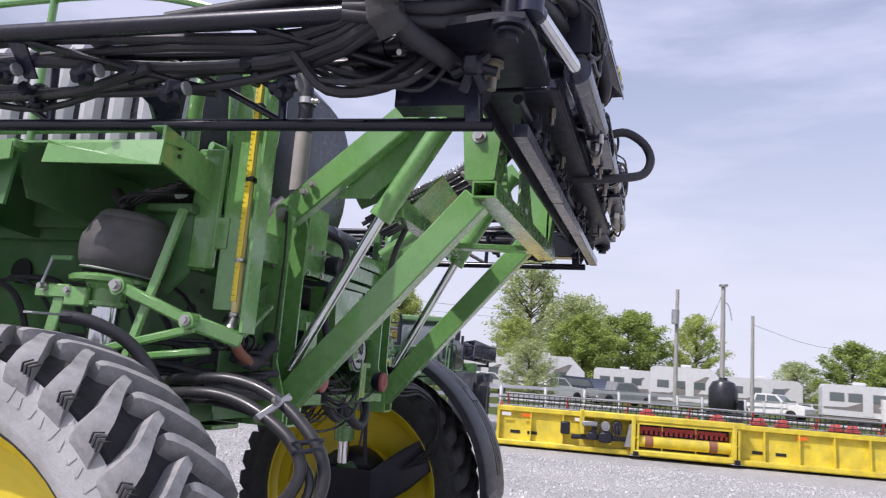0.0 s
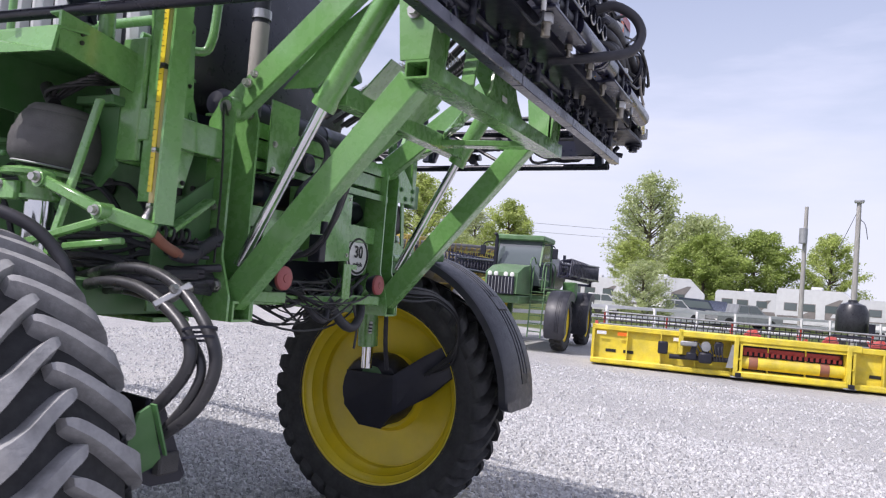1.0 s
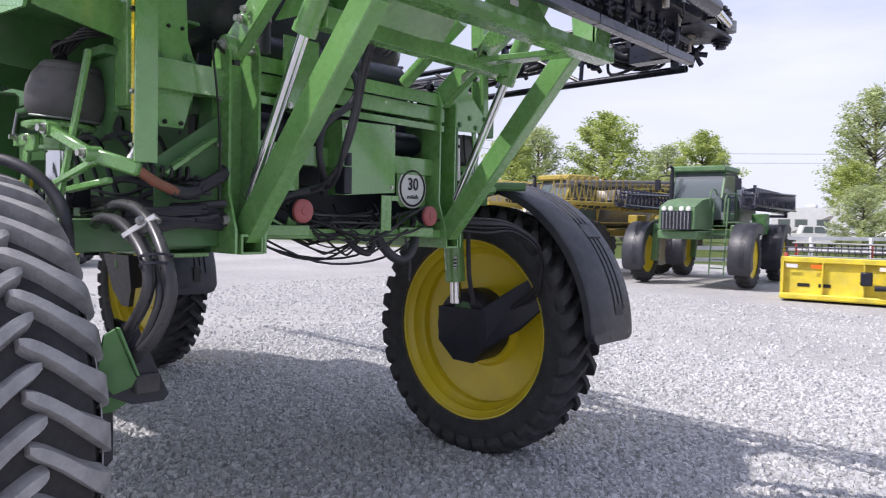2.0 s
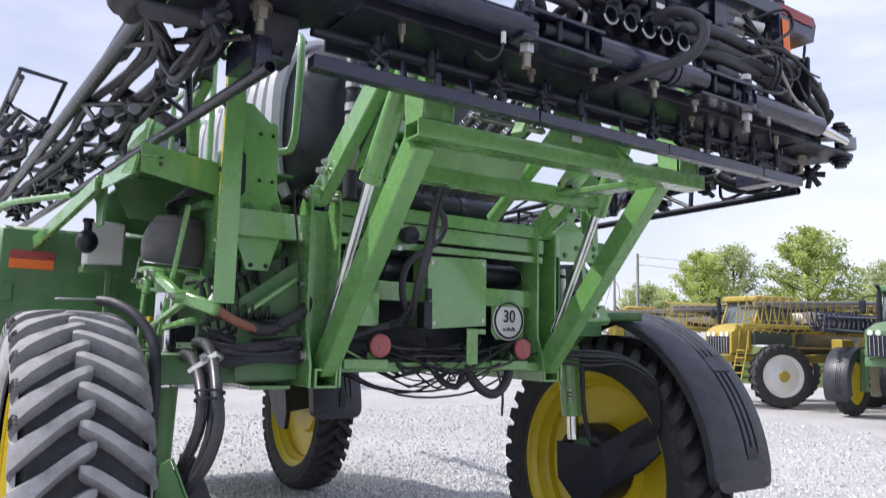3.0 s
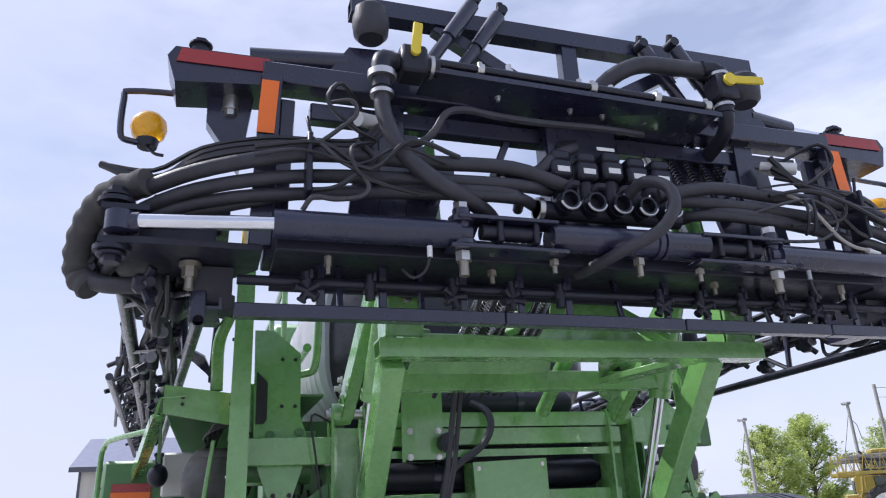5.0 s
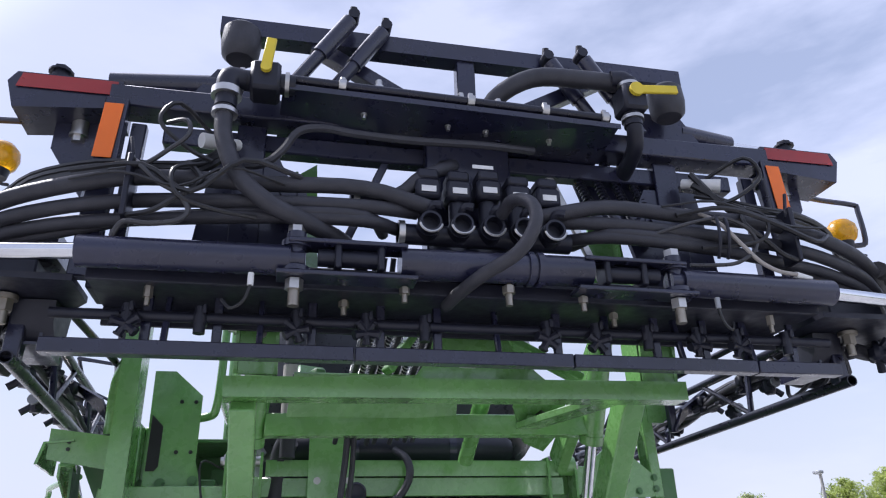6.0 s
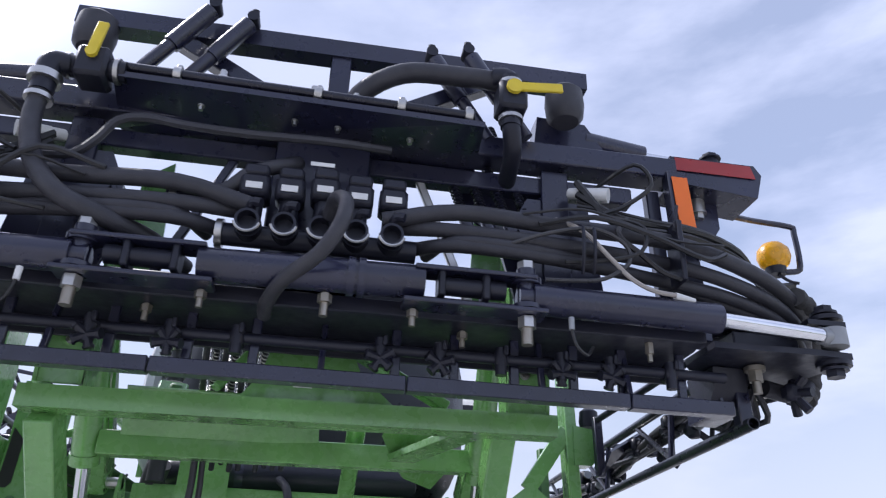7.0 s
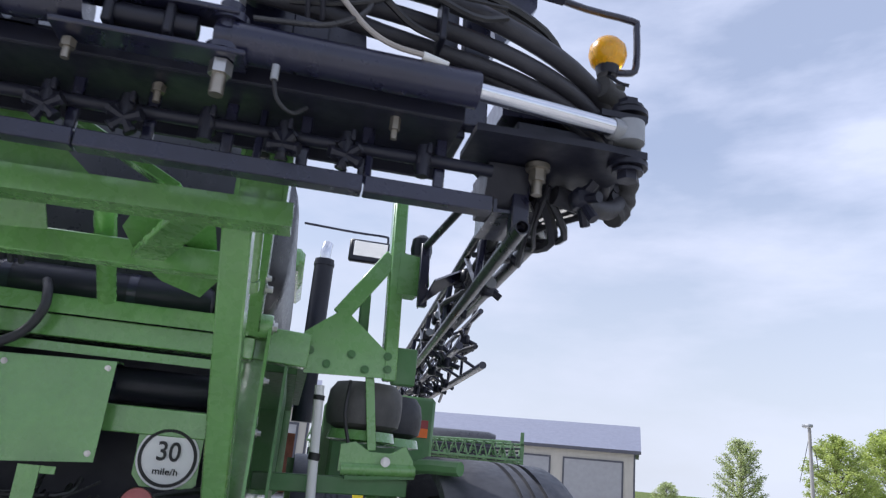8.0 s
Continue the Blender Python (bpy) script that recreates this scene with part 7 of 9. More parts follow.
pipe = part("nozzle_pipe", Geo().cyl((-0.19, -1.33, 2.685), (-0.19, 1.33, 2.685), 0.017, None, 12), BLACK_PLASTIC, centre)
for k, y in enumerate((-1.11, -0.90, -0.61, -0.39, -0.20, 0.22, 0.40, 0.59, 0.78, 0.94, 1.14)):
    nz = part("nozzle_body", Geo().cyl((-0.175, y, 2.63), (-0.175, y, 2.715), 0.018, None, 12).box((-0.19, y, 2.685), (0.06, 0.038, 0.06), 0, 0.01).box((-0.165, y + 0.012, 2.705), (0.03, 0.014, 0.03), 0, 0.004), BLACK_PLASTIC, pipe, "black spray nozzle body")
    if k % 3 != 1:
        for j in range(5):
            a = j * 2 * math.pi / 5 + 0.5 + k
            e_ = V(-0.165 + 0.010 * math.cos(a * 2), y + 0.036 * math.cos(a), 2.652 + 0.034 * math.sin(a))
            part("nozzle_tip", Geo().cyl((-0.168, y, 2.65), e_, 0.012, 0.014, 8).cyl(e_, e_ + (e_ - V(-0.168, y, 2.65)) * 0.22, 0.018, 0.016, 8), BLACK_PLASTIC, nz)
    part("hanger", Geo().beam((-0.21, y + 0.05, 2.60), (-0.21, y + 0.05, 2.76), 0.03, 0.016, (1, 0, 0)), BLACK, nz)
for y in (-1.0, -0.72, 0.05, 0.72, 1.0):
    part("rail_hanger", Geo().beam((-0.18, y, 2.60), (-0.22, y, 2.76), 0.02, 0.02), BLACK, centre)
for s in (-1, 1):
    for x, y, z in ((-0.12, 1.05, 2.72),):
        part("flange_nut", Geo().cyl((x, s * y, z), (x, s * y, z + 0.035), 0.014, None, 6).cyl((x, s * y, z - 0.025), (x, s * y, z), 0.008, None, 8), BRASS, centre)


# ---- folded boom wings ----
def wing(s):
    """One boom wing folded forward along the machine; s: +1 right."""
    # hinge block
    q = Geo().plate([(-0.10, s * 1.26, 2.755), (-0.09, s * 1.60, 2.755), (-0.10, s * 1.735, 2.755), (-0.19, s * 1.745, 2.755), (-0.45, s * 1.70, 2.755), (-0.50, s * 1.40, 2.755), (-0.30, s * 1.26, 2.755)], (0, 0, 0.02))
    w = part("boom_wing", q, BLACK_PLASTIC, SP, "black folded boom wing of trussed tubes")
    q = Geo().plate([(-0.10, s * 1.60, 2.865), (-0.10, s * 1.735, 2.865), (-0.19, s * 1.745, 2.865), (-0.30, s * 1.62, 2.865)], (0, 0, 0.018))
    q.span((-0.42, min(s * 1.40, s * 1.64), 2.775), (-0.22, max(s * 1.40, s * 1.64), 2.865), 0.006)
    split("hinge_plate", q, BLACK_PLASTIC, w)
    part("hinge_pin", Geo().cyl((-0.15, s * 1.70, 2.72), (-0.15, s * 1.70, 2.92), 0.026, None, 14).cyl((-0.15, s * 1.70, 2.895), (-0.15, s * 1.70, 2.91), 0.055, None, 18).cyl((-0.15, s * 1.70, 2.74), (-0.15, s * 1.70, 2.755), 0.055, None, 18).bolt((-0.15, s * 1.70, 2.92), (0, 0, 1), 0.03, 0.03).bolt((-0.15, s * 1.70, 2.735), (0, 0, -1), 0.03, 0.03), BLACK_PLASTIC, w)
    part("hinge_bolt", Geo().cyl((-0.245, s * 1.475, 2.70), (-0.245, s * 1.475, 2.735), 0.025, None, 6).cyl((-0.245, s * 1.475, 2.66), (-0.245, s * 1.475, 2.70), 0.015, None, 14).cyl((-0.245, s * 1.475, 2.735), (-0.245, s * 1.475, 2.75), 0.035, None, 16), BRASS, w)
    L = 5.0                                                  # inner section

    def at(x, dy, z):
        return V(x, s * (1.44 + dy + (-x - 0.25) * 0.072), z)

    def top_at(x, dy=0.0, z=2.805):
        return V(x, s * (1.715 + dy + (-x - 0.5) * 0.045), z)
    part("lower_chord", Geo().pipe(at(-0.24, 0, 2.56), at(-L, 0, 2.55), 0.021, 0.004, 14), BLACK_TUBE, w)
    part("upper_chord", Geo().cyl(top_at(-0.40, 0, 2.815), top_at(-L - 1.2, 0, 2.76), 0.030, None, 16), BLACK_TUBE, w)
    part("inner_chord", Geo().cyl(at(-0.40, 0.02, 2.80), at(-L, 0.02, 2.82), 0.02, None, 12), BLACK_TUBE, w)
    part("post", Geo().beam(at(-0.30, 0, 2.56), at(-0.32, 0, 2.76), 0.05, 0.05, (1, 0, 0)), BLACK, w)
    x = -0.95
    while x > -L:
        part("strut", Geo().cyl(at(x, 0, 2.56), at(x, 0.02, 2.80), 0.014, None, 8), BLACK, w)
        part("cross_strut", Geo().beam(at(x, 0.02, 2.80), top_at(x), 0.03, 0.02), BLACK, w)
        if x < -1.7:
            part("web_plate", Geo().plate([top_at(x + 0.035, -0.03, 2.79), top_at(x - 0.035, -0.03, 2.79), at(x - 0.03, 0.10, 2.69), at(x + 0.02, 0.10, 2.69)], (0, s * 0.01, 0)), BLACK, w)
        part("diagonal", Geo().cyl(at(x, 0, 2.57), at(x - 0.45, 0.02, 2.80), 0.012, None, 8), BLACK_TUBE, w)
        part("diagonal", Geo().cyl(top_at(x, 0, 2.79), at(x + 0.62, 0.02, 2.68), 0.013, None, 8), BLACK_TUBE, w)
        x -= 0.90
    # nozzle line with bodies
    pts = []
    x = -0.42
    k = 0
    while x > -L:
        pts.append(at(x, 0.05, 2.755 - 0.012 * k if k < 3 else 2.645 + 0.02 * (k % 2)))
        x -= 0.42
        k += 1
    line = part("nozzle_pipe", Geo().sweep(pts, 0.021, 10), HOSE_SHINY, w)
    for k, p in enumerate(pts):
        p = p + V(-0.2, 0, 0)
        nb = part("nozzle_body", Geo().box(p, (0.05, 0.05, 0.06), 0, 0.012).cyl(p + V(0, 0, -0.06), p + V(0, 0, 0.03), 0.017, None, 10).cyl(p, p + V(0, s * 0.06, -0.01), 0.018, None, 10), BLACK_PLASTIC, line)
        part("nozzle_cap", Geo().cyl(p + V(0, s * 0.06, -0.01), p + V(0, s * 0.075, -0.01), 0.025, None, 8), BLACK_PLASTIC, nb)
        for j in range(3):
            a = j * 2.1 + k
            part("nozzle_tip", Geo().cyl(p + V(0, 0, -0.03), p + V(0.052 * math.cos(a), 0.052 * math.sin(a), -0.045), 0.012, 0.011, 8), BLACK_PLASTIC, nb)
    # hoses lying in the truss
    for j in range(4):
        r_ = (0.02, 0.016, 0.022, 0.014)[j]
        pts = [V(-0.44, s * 1.80, 2.84 - 0.03 * j), at(-0.80, 0.20 - 0.03 * j, 2.78 - 0.02 * j)]
        xx = -1.3
        while xx > -L - 0.4:
            pts.append(at(xx, 0.16 - 0.035 * j + rr.uniform(-0.03, 0.03), 2.78 - 0.03 * j + rr.uniform(-0.035, 0.03)))
            xx -= 0.55
        part("boom_hose", Geo().sweep(pts, r_, 8, True, 3), HOSE, w)
    for j in range(2):
        pts, xx = [], -1.2 - 0.2 * j
        while xx > -L:
            pts.append(at(xx, 0.02 + 0.06 * j + rr.uniform(-0.04, 0.04), 2.66 + 0.03 * (j % 2) + rr.uniform(-0.05, 0.05)))
            xx -= 0.34
        part("truss_hose", Geo().sweep(pts, (0.013, 0.020)[j], 8, True, 3), HOSE, w)
    xx = -0.9
    while xx > -4.6:
        p = at(xx, rr.uniform(0.0, 0.16), rr.uniform(2.62, 2.74))
        vb = part("line_valve", Geo().box(p, (0.055, 0.05, 0.075), rr.uniform(0, 50), 0.012).cyl(p + V(-0.05, 0, 0), p + V(0.05, 0, 0.01), 0.021, None, 10).cyl(p, p + V(0.01, s * 0.055, -0.04), 0.015, None, 8), BLACK_PLASTIC, w)
        part("valve_clip", Geo().cyl(p + V(0.046, 0, 0.009), p + V(0.056, 0, 0.011), 0.024, None, 10), GREY_METAL, vb)
        xx -= rr.uniform(0.2, 0.38)
    # black gusset frame inside the truss
    gp = [V(-1.60, s * 1.70, 2.80), V(-1.50, s * 1.62, 2.80), V(-1.42, s * 1.42, 2.68), V(-1.43, s * 1.37, 2.57), V(-1.52, s * 1.37, 2.57), V(-1.52, s * 1.44, 2.66)]
    part("gusset_frame", Geo().plate(gp, (-0.02, 0, 0.012)).beam((-1.47, s * 1.38, 2.57), (-1.46, s * 1.37, 2.85), 0.04, 0.04, (1, 0, 0)), BLACK, w)
    part("long_brace", Geo().cyl((-1.45, s * 1.37, 2.835), (-0.55, s * 1.47, 2.90), 0.016, None, 10), BLACK_TUBE, w)
    # joint valves and elbows packed behind the hinge
    part("socket_tube", Geo().hollow((-0.56, s * 1.43, 2.665), (-0.30, s * 1.42, 2.665), 0.10, 0.10, 0.010), BLACK, w)
    part("hinge_casting", Geo().plate([(-0.46, s * 1.34, 2.75), (-0.27, s * 1.34, 2.75), (-0.28, s * 1.34, 2.68), (-0.33, s * 1.34, 2.62), (-0.42, s * 1.34, 2.62)], (0, s * 0.12, 0)), BLACK_PLASTIC, w)
    vb = part("joint_valve", Geo().cyl((-0.70, s * 1.56, 2.775), (-0.30, s * 1.56, 2.80), 0.030, None, 16).cyl((-0.62, s * 1.56, 2.78), (-0.57, s * 1.56, 2.783), 0.040, None, 16).box((-0.46, s * 1.57, 2.79), (0.10, 0.09, 0.10), 0, 0.014), BLACK_PLASTIC, w)
    part("valve_cap", Geo().cyl((-0.46, s * 1.61, 2.79), (-0.46, s * 1.635, 2.79), 0.022, None, 16), STEEL, vb)
    for dx, dz in ((-0.03, -0.05), (0.03, -0.048), (0.055, 0.008), (-0.16, 0.0)):
        part("fitting", Geo().cyl((-0.46 + dx, s * 1.60, 2.79 + dz), (-0.46 + dx * 1.3, s * 1.63, 2.79 + dz * 1.25), 0.010, None, 8), STEEL, vb)
    part("elbow", Geo().sweep([(-0.75, s * 1.50, 2.745), (-0.68, s * 1.52, 2.70), (-0.58, s * 1.53, 2.685), (-0.50, s * 1.52, 2.72)], 0.034, 12), BLACK_PLASTIC, w)
    part("clamp", Geo().cyl((-0.76, s * 1.495, 2.755), (-0.745, s * 1.50, 2.742), 0.036, None, 14), STEEL, w)
    for j in range(5):
        o = rr.uniform(-0.05, 0.05)
        part("hinge_hose", Geo().sweep([(-0.30, s * (1.40 + 0.05 * j), 2.93 + o), (-0.46, s * (1.45 + 0.05 * j), 2.97 - 0.02 * j), (-0.62, s * (1.58 + 0.035 * j), 2.93 - 0.01 * j + o * 0.5), (-0.85, s * (1.665 + 0.015 * j), 2.875), (-1.25, s * (1.69 + 0.015 * j), 2.85 - 0.006 * j)], 0.017 + 0.004 * (j % 3), 10, True, 4), HOSE, w)
    part("upper_casting", Geo().plate([(-0.48, s * 1.36, 2.885), (-0.24, s * 1.36, 2.885), (-0.22, s * 1.60, 2.885), (-0.34, s * 1.62, 2.885), (-0.50, s * 1.50, 2.885)], (0, 0, 0.085)), BLACK, w)
    # sleeve-wrapped bend at the hinge
    part("wrapped_hose", Geo().sweep([(-0.17, s * 1.62, 2.99), (-0.26, s * 1.73, 2.98), (-0.36, s * 1.80, 2.94), (-0.44, s * 1.84, 2.86), (-0.48, s * 1.84, 2.77), (-0.45, s * 1.79, 2.71)], lambda t: (0.045 if s < 0 else 0.034) + 0.004 * math.sin(t * 60), 12, True, 8), SLEEVE, w, "hoses wrapped in a woven sleeve")
    part("sleeve_end", Geo().sweep([(-0.47, s * 1.82, 2.77), (-0.42, s * 1.76, 2.72), (-0.36, s * 1.66, 2.70), (-0.34, s * 1.56, 2.71)], 0.03, 10), HOSE, w)
    for j in range(4):
        part("hinge_hose", Geo().sweep([at(-0.35 - 0.04 * j, 0.1, 2.74), at(-0.45 - 0.05 * j, 0.14 + rr.uniform(-0.06, 0.06), 2.64), at(-0.62 - 0.06 * j, 0.12, 2.63 + rr.uniform(-0.03, 0.05)), at(-0.85, 0.1 + rr.uniform(-0.06, 0.06), 2.74)], (0.008, 0.012, 0.018, 0.01)[j], 6), HOSE, w)
    clus = V(-0.27, s * 1.615, 2.68)
    nb = part("nozzle_body", Geo().box(clus, (0.06, 0.06, 0.06), 0, 0.014), BLACK_PLASTIC, w)
    for j in range(6):
        a = j * math.pi / 3
        part("nozzle_tip", Geo().cyl(clus, clus + V(0.065 * math.cos(a), 0.03, 0.065 * math.sin(a) - 0.01), 0.014, 0.016, 8), BLACK_PLASTIC, nb)
    # outer section folded back on top, seen above and outside
    def up(x, dy, z):
        return V(x, s * ((1.90 if s < 0 else 1.95) + dy + (-x - 2.8) * 0.05), z - (0.0 if s < 0 else 0.28))
    split("outer_chord", Geo().cyl(up(-2.9, -0.08, 2.95), up(-9.2, 0.0, 2.95), 0.025, None, 10).cyl(up(-3.0, 0.1, 2.86), up(-9.2, 0.1, 2.84), 0.025, None, 10).cyl(up(-2.95, 0.05, 3.2), up(-9.0, 0.05, 3.12), 0.018, None, 8), BLACK, w)
    q = Geo()
    x = -3.2
    while x > -9:
        q.cyl(up(x, -0.08, 2.95), up(x - 0.3, 0.05, 3.18), 0.011, None, 6).cyl(up(x - 0.3, 0.05, 3.18), up(x - 0.6, 0.1, 2.86), 0.011, None, 6).cyl(up(x, 0.1, 2.86), up(x, -0.08, 2.95), 0.011, None, 6)
        x -= 0.6
    split("outer_lattice", q, BLACK, w)
    # breakaway tip guard
    q = Geo()
    q.sweep([up(-5.2, 0.16, 2.8), up(-3.05, 0.05, 3.28)], 0.013, 8, False).sweep([up(-3.05, 0.05, 3.28), up(-3.03, -0.19, 3.24), up(-3.6, -0.14, 3.0)], 0.014, 8, False).cyl(up(-3.5, 0.07, 3.18), up(-3.5, -0.14, 3.08), 0.01).cyl(up(-4.2, 0.11, 3.02), up(-4.2, -0.1, 2.98), 0.01)
    part("tip_guard", q, BLACK, w)
    q = Geo()
    x = -3.15
    while x > -9:
        p = up(x, rr.uniform(-0.12, 0.1), rr.uniform(2.84, 3.08))
        q.box(p, (0.06, 0.05, 0.07), rr.uniform(0, 60), 0.012).cyl(p, p + V(rr.uniform(-0.06, 0.06), s * 0.08, -0.03), 0.017, None, 8).cyl(p, p + V(0.04, -s * 0.05, 0.06), 0.014, None, 8)
        x -= 0.17
    split("outer_nozzle", q, BLACK_PLASTIC, w)
    for j in range(3):
        pts = []
        x = -3.1
        while x > -9:
            pts.append(up(x, -0.02 + 0.04 * j + rr.uniform(-0.05, 0.05), 2.93 + 0.03 * j + rr.uniform(-0.05, 0.05)))
            x -= 0.5
        part("outer_hose", Geo().sweep(pts, 0.016, 7, True, 3), HOSE, w)
    return w


wing(-1)
wing(1)


# ---------- far machines ----------
def far_sprayer(name, label, paint, boom_mat, rim_mat, tank_mat, wheel_r=0.92, fenders=True):
    """Sprayer of the yard, facing -y about the origin."""
    sp = thing(name, label, "sprayer")
    hub = wheel_r
    for s in (-1, 1):
        for y in (-2.0, 2.0):
            rim = part("wheel", moved(rim_geo(bead=wheel_r * 0.66, half=0.15), Matrix.Translation((s * 1.62, y, hub)) @ Matrix.Rotation(radians(-90 * s), 4, "Z")), rim_mat, sp)
            turn = Matrix.Translation((s * 1.62, y, hub)) @ Matrix.Rotation(radians(-90 * s), 4, "Z")
            part("tyre", moved(carcass_geo(wheel_r, 0.2, wheel_r * 0.66), turn), TYRE_DARK, rim)
            for sd in (-1, 1):
                me = lug_geo(sd, wheel_r, 0.2, s).mesh("lug")
                me.materials.append(TYRE_DARK)
                for k in range(22):
                    lug = new("lug", me)
                    lug.parent = rim
                    lug.matrix_basis = turn @ Matrix.Rotation(-2 * math.pi * (k + (0.5 if sd > 0 else 0)) / 22, 4, "Y")
            part("leg", Geo().beam((s * 1.25, y, 0.7), (s * 1.2, y, 1.9), 0.2, 0.2, (1, 0, 0), 0.03).beam((0, y, 1.65), (s * 1.3, y, 1.65), 0.2, 0.16), paint, sp)
            if fenders:
                m = Matrix.Translation((s * 1.62, y, 0)) @ Matrix.Rotation(radians(-90), 4, "Z")
                part("fender", moved(fender_geo(0, 0, wheel_r + 0.12, radians(120), radians(-28), 0.33, 0.30), m), FENDER, sp, "dark plastic fender")
    part("chassis", Geo().span((-0.6, -3.6, 1.45), (0.6, 3.2, 1.7), 0.03), paint, sp)
    hood = part("hood", Geo().plate([(0.52, -3.75, 1.75), (0.52, -2.0, 1.75), (0.52, -2.0, 2.72), (0.52, -3.0, 2.62), (0.52, -3.7, 2.4)], (-1.04, 0, 0)), paint, sp)
    part("grille", Geo().span((-0.44, -3.80, 1.72), (0.44, -3.74, 2.28), 0.02), BLACK_PLASTIC, hood)
    for k in range(8):
        part("grille_bar", Geo().box((-0.37 + k * 0.106, -3.81, 2.0), (0.022, 0.02, 0.5), 0, 0.004), GREY_METAL, hood)
    for x in (-0.36, -0.16, 0.16, 0.36):
        part("headlight", Geo().lathe((x, -3.78, 2.34), (0, -1, 0), [(0.0, 0.03), (0.06, 0.02), (0.075, 0.0)], 14), LABEL, hood)
    cab = part("cab", Geo().plate([(0.78, -1.9, 2.05), (0.78, -0.2, 2.05), (0.78, -0.35, 3.55), (0.78, -1.6, 3.55), (0.78, -1.95, 2.7)], (-1.56, 0, 0)), GLASS, sp, "dark glazed cab")
    part("roof", Geo().span((-0.86, -1.85, 3.55), (0.86, -0.2, 3.74), 0.05), paint, cab)
    for s in (-1, 1):
        split("pillar", Geo().beam((s * 0.78, -1.95, 2.7), (s * 0.78, -1.6, 3.56), 0.06, 0.06).beam((s * 0.78, -0.25, 2.05), (s * 0.78, -0.35, 3.56), 0.07, 0.07), paint, cab)
        part("mirror_arm", Geo().sweep([(s * 0.8, -1.7, 3.45), (s * 1.2, -1.9, 3.4), (s * 1.25, -1.9, 3.1)], 0.02, 6).box((s * 1.25, -1.9, 3.15), (0.18, 0.06, 0.34), 0, 0.02), BLACK_PLASTIC, sp)
    part("stack", Geo().cyl((-0.72, -2.1, 2.4), (-0.72, -2.1, 3.5), 0.07, None, 12).sweep([(-0.72, -2.1, 3.5), (-0.72, -2.1, 3.65), (-0.76, -2.2, 3.72)], 0.05, 8), BLACK_PLASTIC, sp)
    tk = part("tank", Geo().lathe((0, 0.0, 2.55), (0, 1, 0), [(0, 0.0), (0.6, 0.02), (0.78, 0.15), (0.8, 0.4), (0.8, 2.4), (0.72, 2.65), (0, 2.7)], 28), tank_mat, sp)
    q = Geo()
    for k in range(6):
        q.box((0.92 + k * 0.015, -2.62 - k * 0.075, 1.86 - k * 0.25), (0.40, 0.12, 0.03))
    lad = split("ladder_step", q, paint, sp)
    split("ladder_rail", Geo().sweep([(0.71, -2.45, 2.7), (0.71, -2.58, 1.9), (0.79, -3.06, 0.42)], 0.025, 6, False).sweep([(1.13, -2.45, 2.7), (1.13, -2.58, 1.9), (1.21, -3.06, 0.42)], 0.025, 6, False).sweep([(0.95, -0.4, 2.0), (0.95, -0.4, 2.8), (0.95, -1.6, 2.85), (1.0, -2.3, 2.7), (1.0, -2.4, 1.9)], 0.022, 6), paint, lad)
    part("hood_rail", Geo().sweep([(0.58, -2.2, 1.9), (0.62, -2.6, 2.75), (0.62, -2.0, 2.95), (0.70, -1.7, 2.1)], 0.022, 6), paint, sp)
    part("platform", Geo().span((0.75, -1.8, 1.95), (1.35, 1.2, 2.0), 0.01), paint, sp)
    split("side_box", Geo().span((1.0, 0.9, 1.6), (1.45, 1.5, 2.3), 0.03).span((-1.45, 0.9, 1.6), (-1.0, 1.5, 2.3), 0.03), GREEN_MATT_SHADE if fenders else paint, sp)
    for s in (-1, 1):
        x0 = s * 1.5
        bw = split("boom_wing", Geo().cyl((x0, 3.6, 2.35), (x0 * 1.15, -3.4, 2.45), 0.045, None, 8).cyl((x0, 3.6, 2.95), (x0 * 1.15, -3.2, 2.78), 0.04, None, 8).cyl((x0 + s * 0.35, 3.6, 2.45), (x0 * 1.15 + s * 0.3, -3.4, 2.48), 0.04, None, 8).cyl((x0 + s * 0.4, 3.2, 3.0), (x0 * 1.15 + s * 0.3, -3.0, 2.85), 0.035, None, 8), boom_mat, sp)
        for k in range(22):
            y = 3.4 - k * 0.31
            bar = 0.021 if fenders else 0.013
            f = 1 + 0.15 * (3.6 - y) / 7
            q = Geo().cyl((x0 * f, y, 2.36), (x0 * f, y - 0.16, 2.88), bar, None, 6).cyl((x0 * f, y - 0.16, 2.88), (x0 * f, y - 0.31, 2.38), bar, None, 6)
            q.cyl((x0 * f + s * 0.36, y, 2.46), (x0 * f + s * 0.38, y - 0.16, 2.94), bar, None, 6).cyl((x0 * f + s * 0.38, y - 0.16, 2.94), (x0 * f + s * 0.36, y - 0.31, 2.46), bar, None, 6)
            q.cyl((x0 * f, y, 2.36), (x0 * f + s * 0.36, y - 0.1, 2.48), bar, None, 6).cyl((x0 * f, y, 2.9), (x0 * f + s * 0.38, y - 0.16, 2.96), bar, None, 6)
            if fenders:
                q.box((x0 * f + s * (0.1 + 0.2 * (k % 2)), y - 0.1, 2.46 + 0.08 * (k % 3)), (0.10, 0.12, 0.14), 20 * k).box((x0 * f + s * 0.2, y - 0.2, 2.7), (0.08, 0.16, 0.08), 35 * k)
            part("lattice", q, boom_mat, bw)
        for z_, d_ in ((2.44, 0.1), (2.52, 0.22), (2.78, 0.3)):
            part("boom_hose", Geo().sweep([(x0 * (1 + 0.15 * i / 7) + s * d_, 3.5 - i, z_ + 0.03 * (-1) ** i) for i in range(7)], 0.035, 6, True, 2), HOSE, bw)
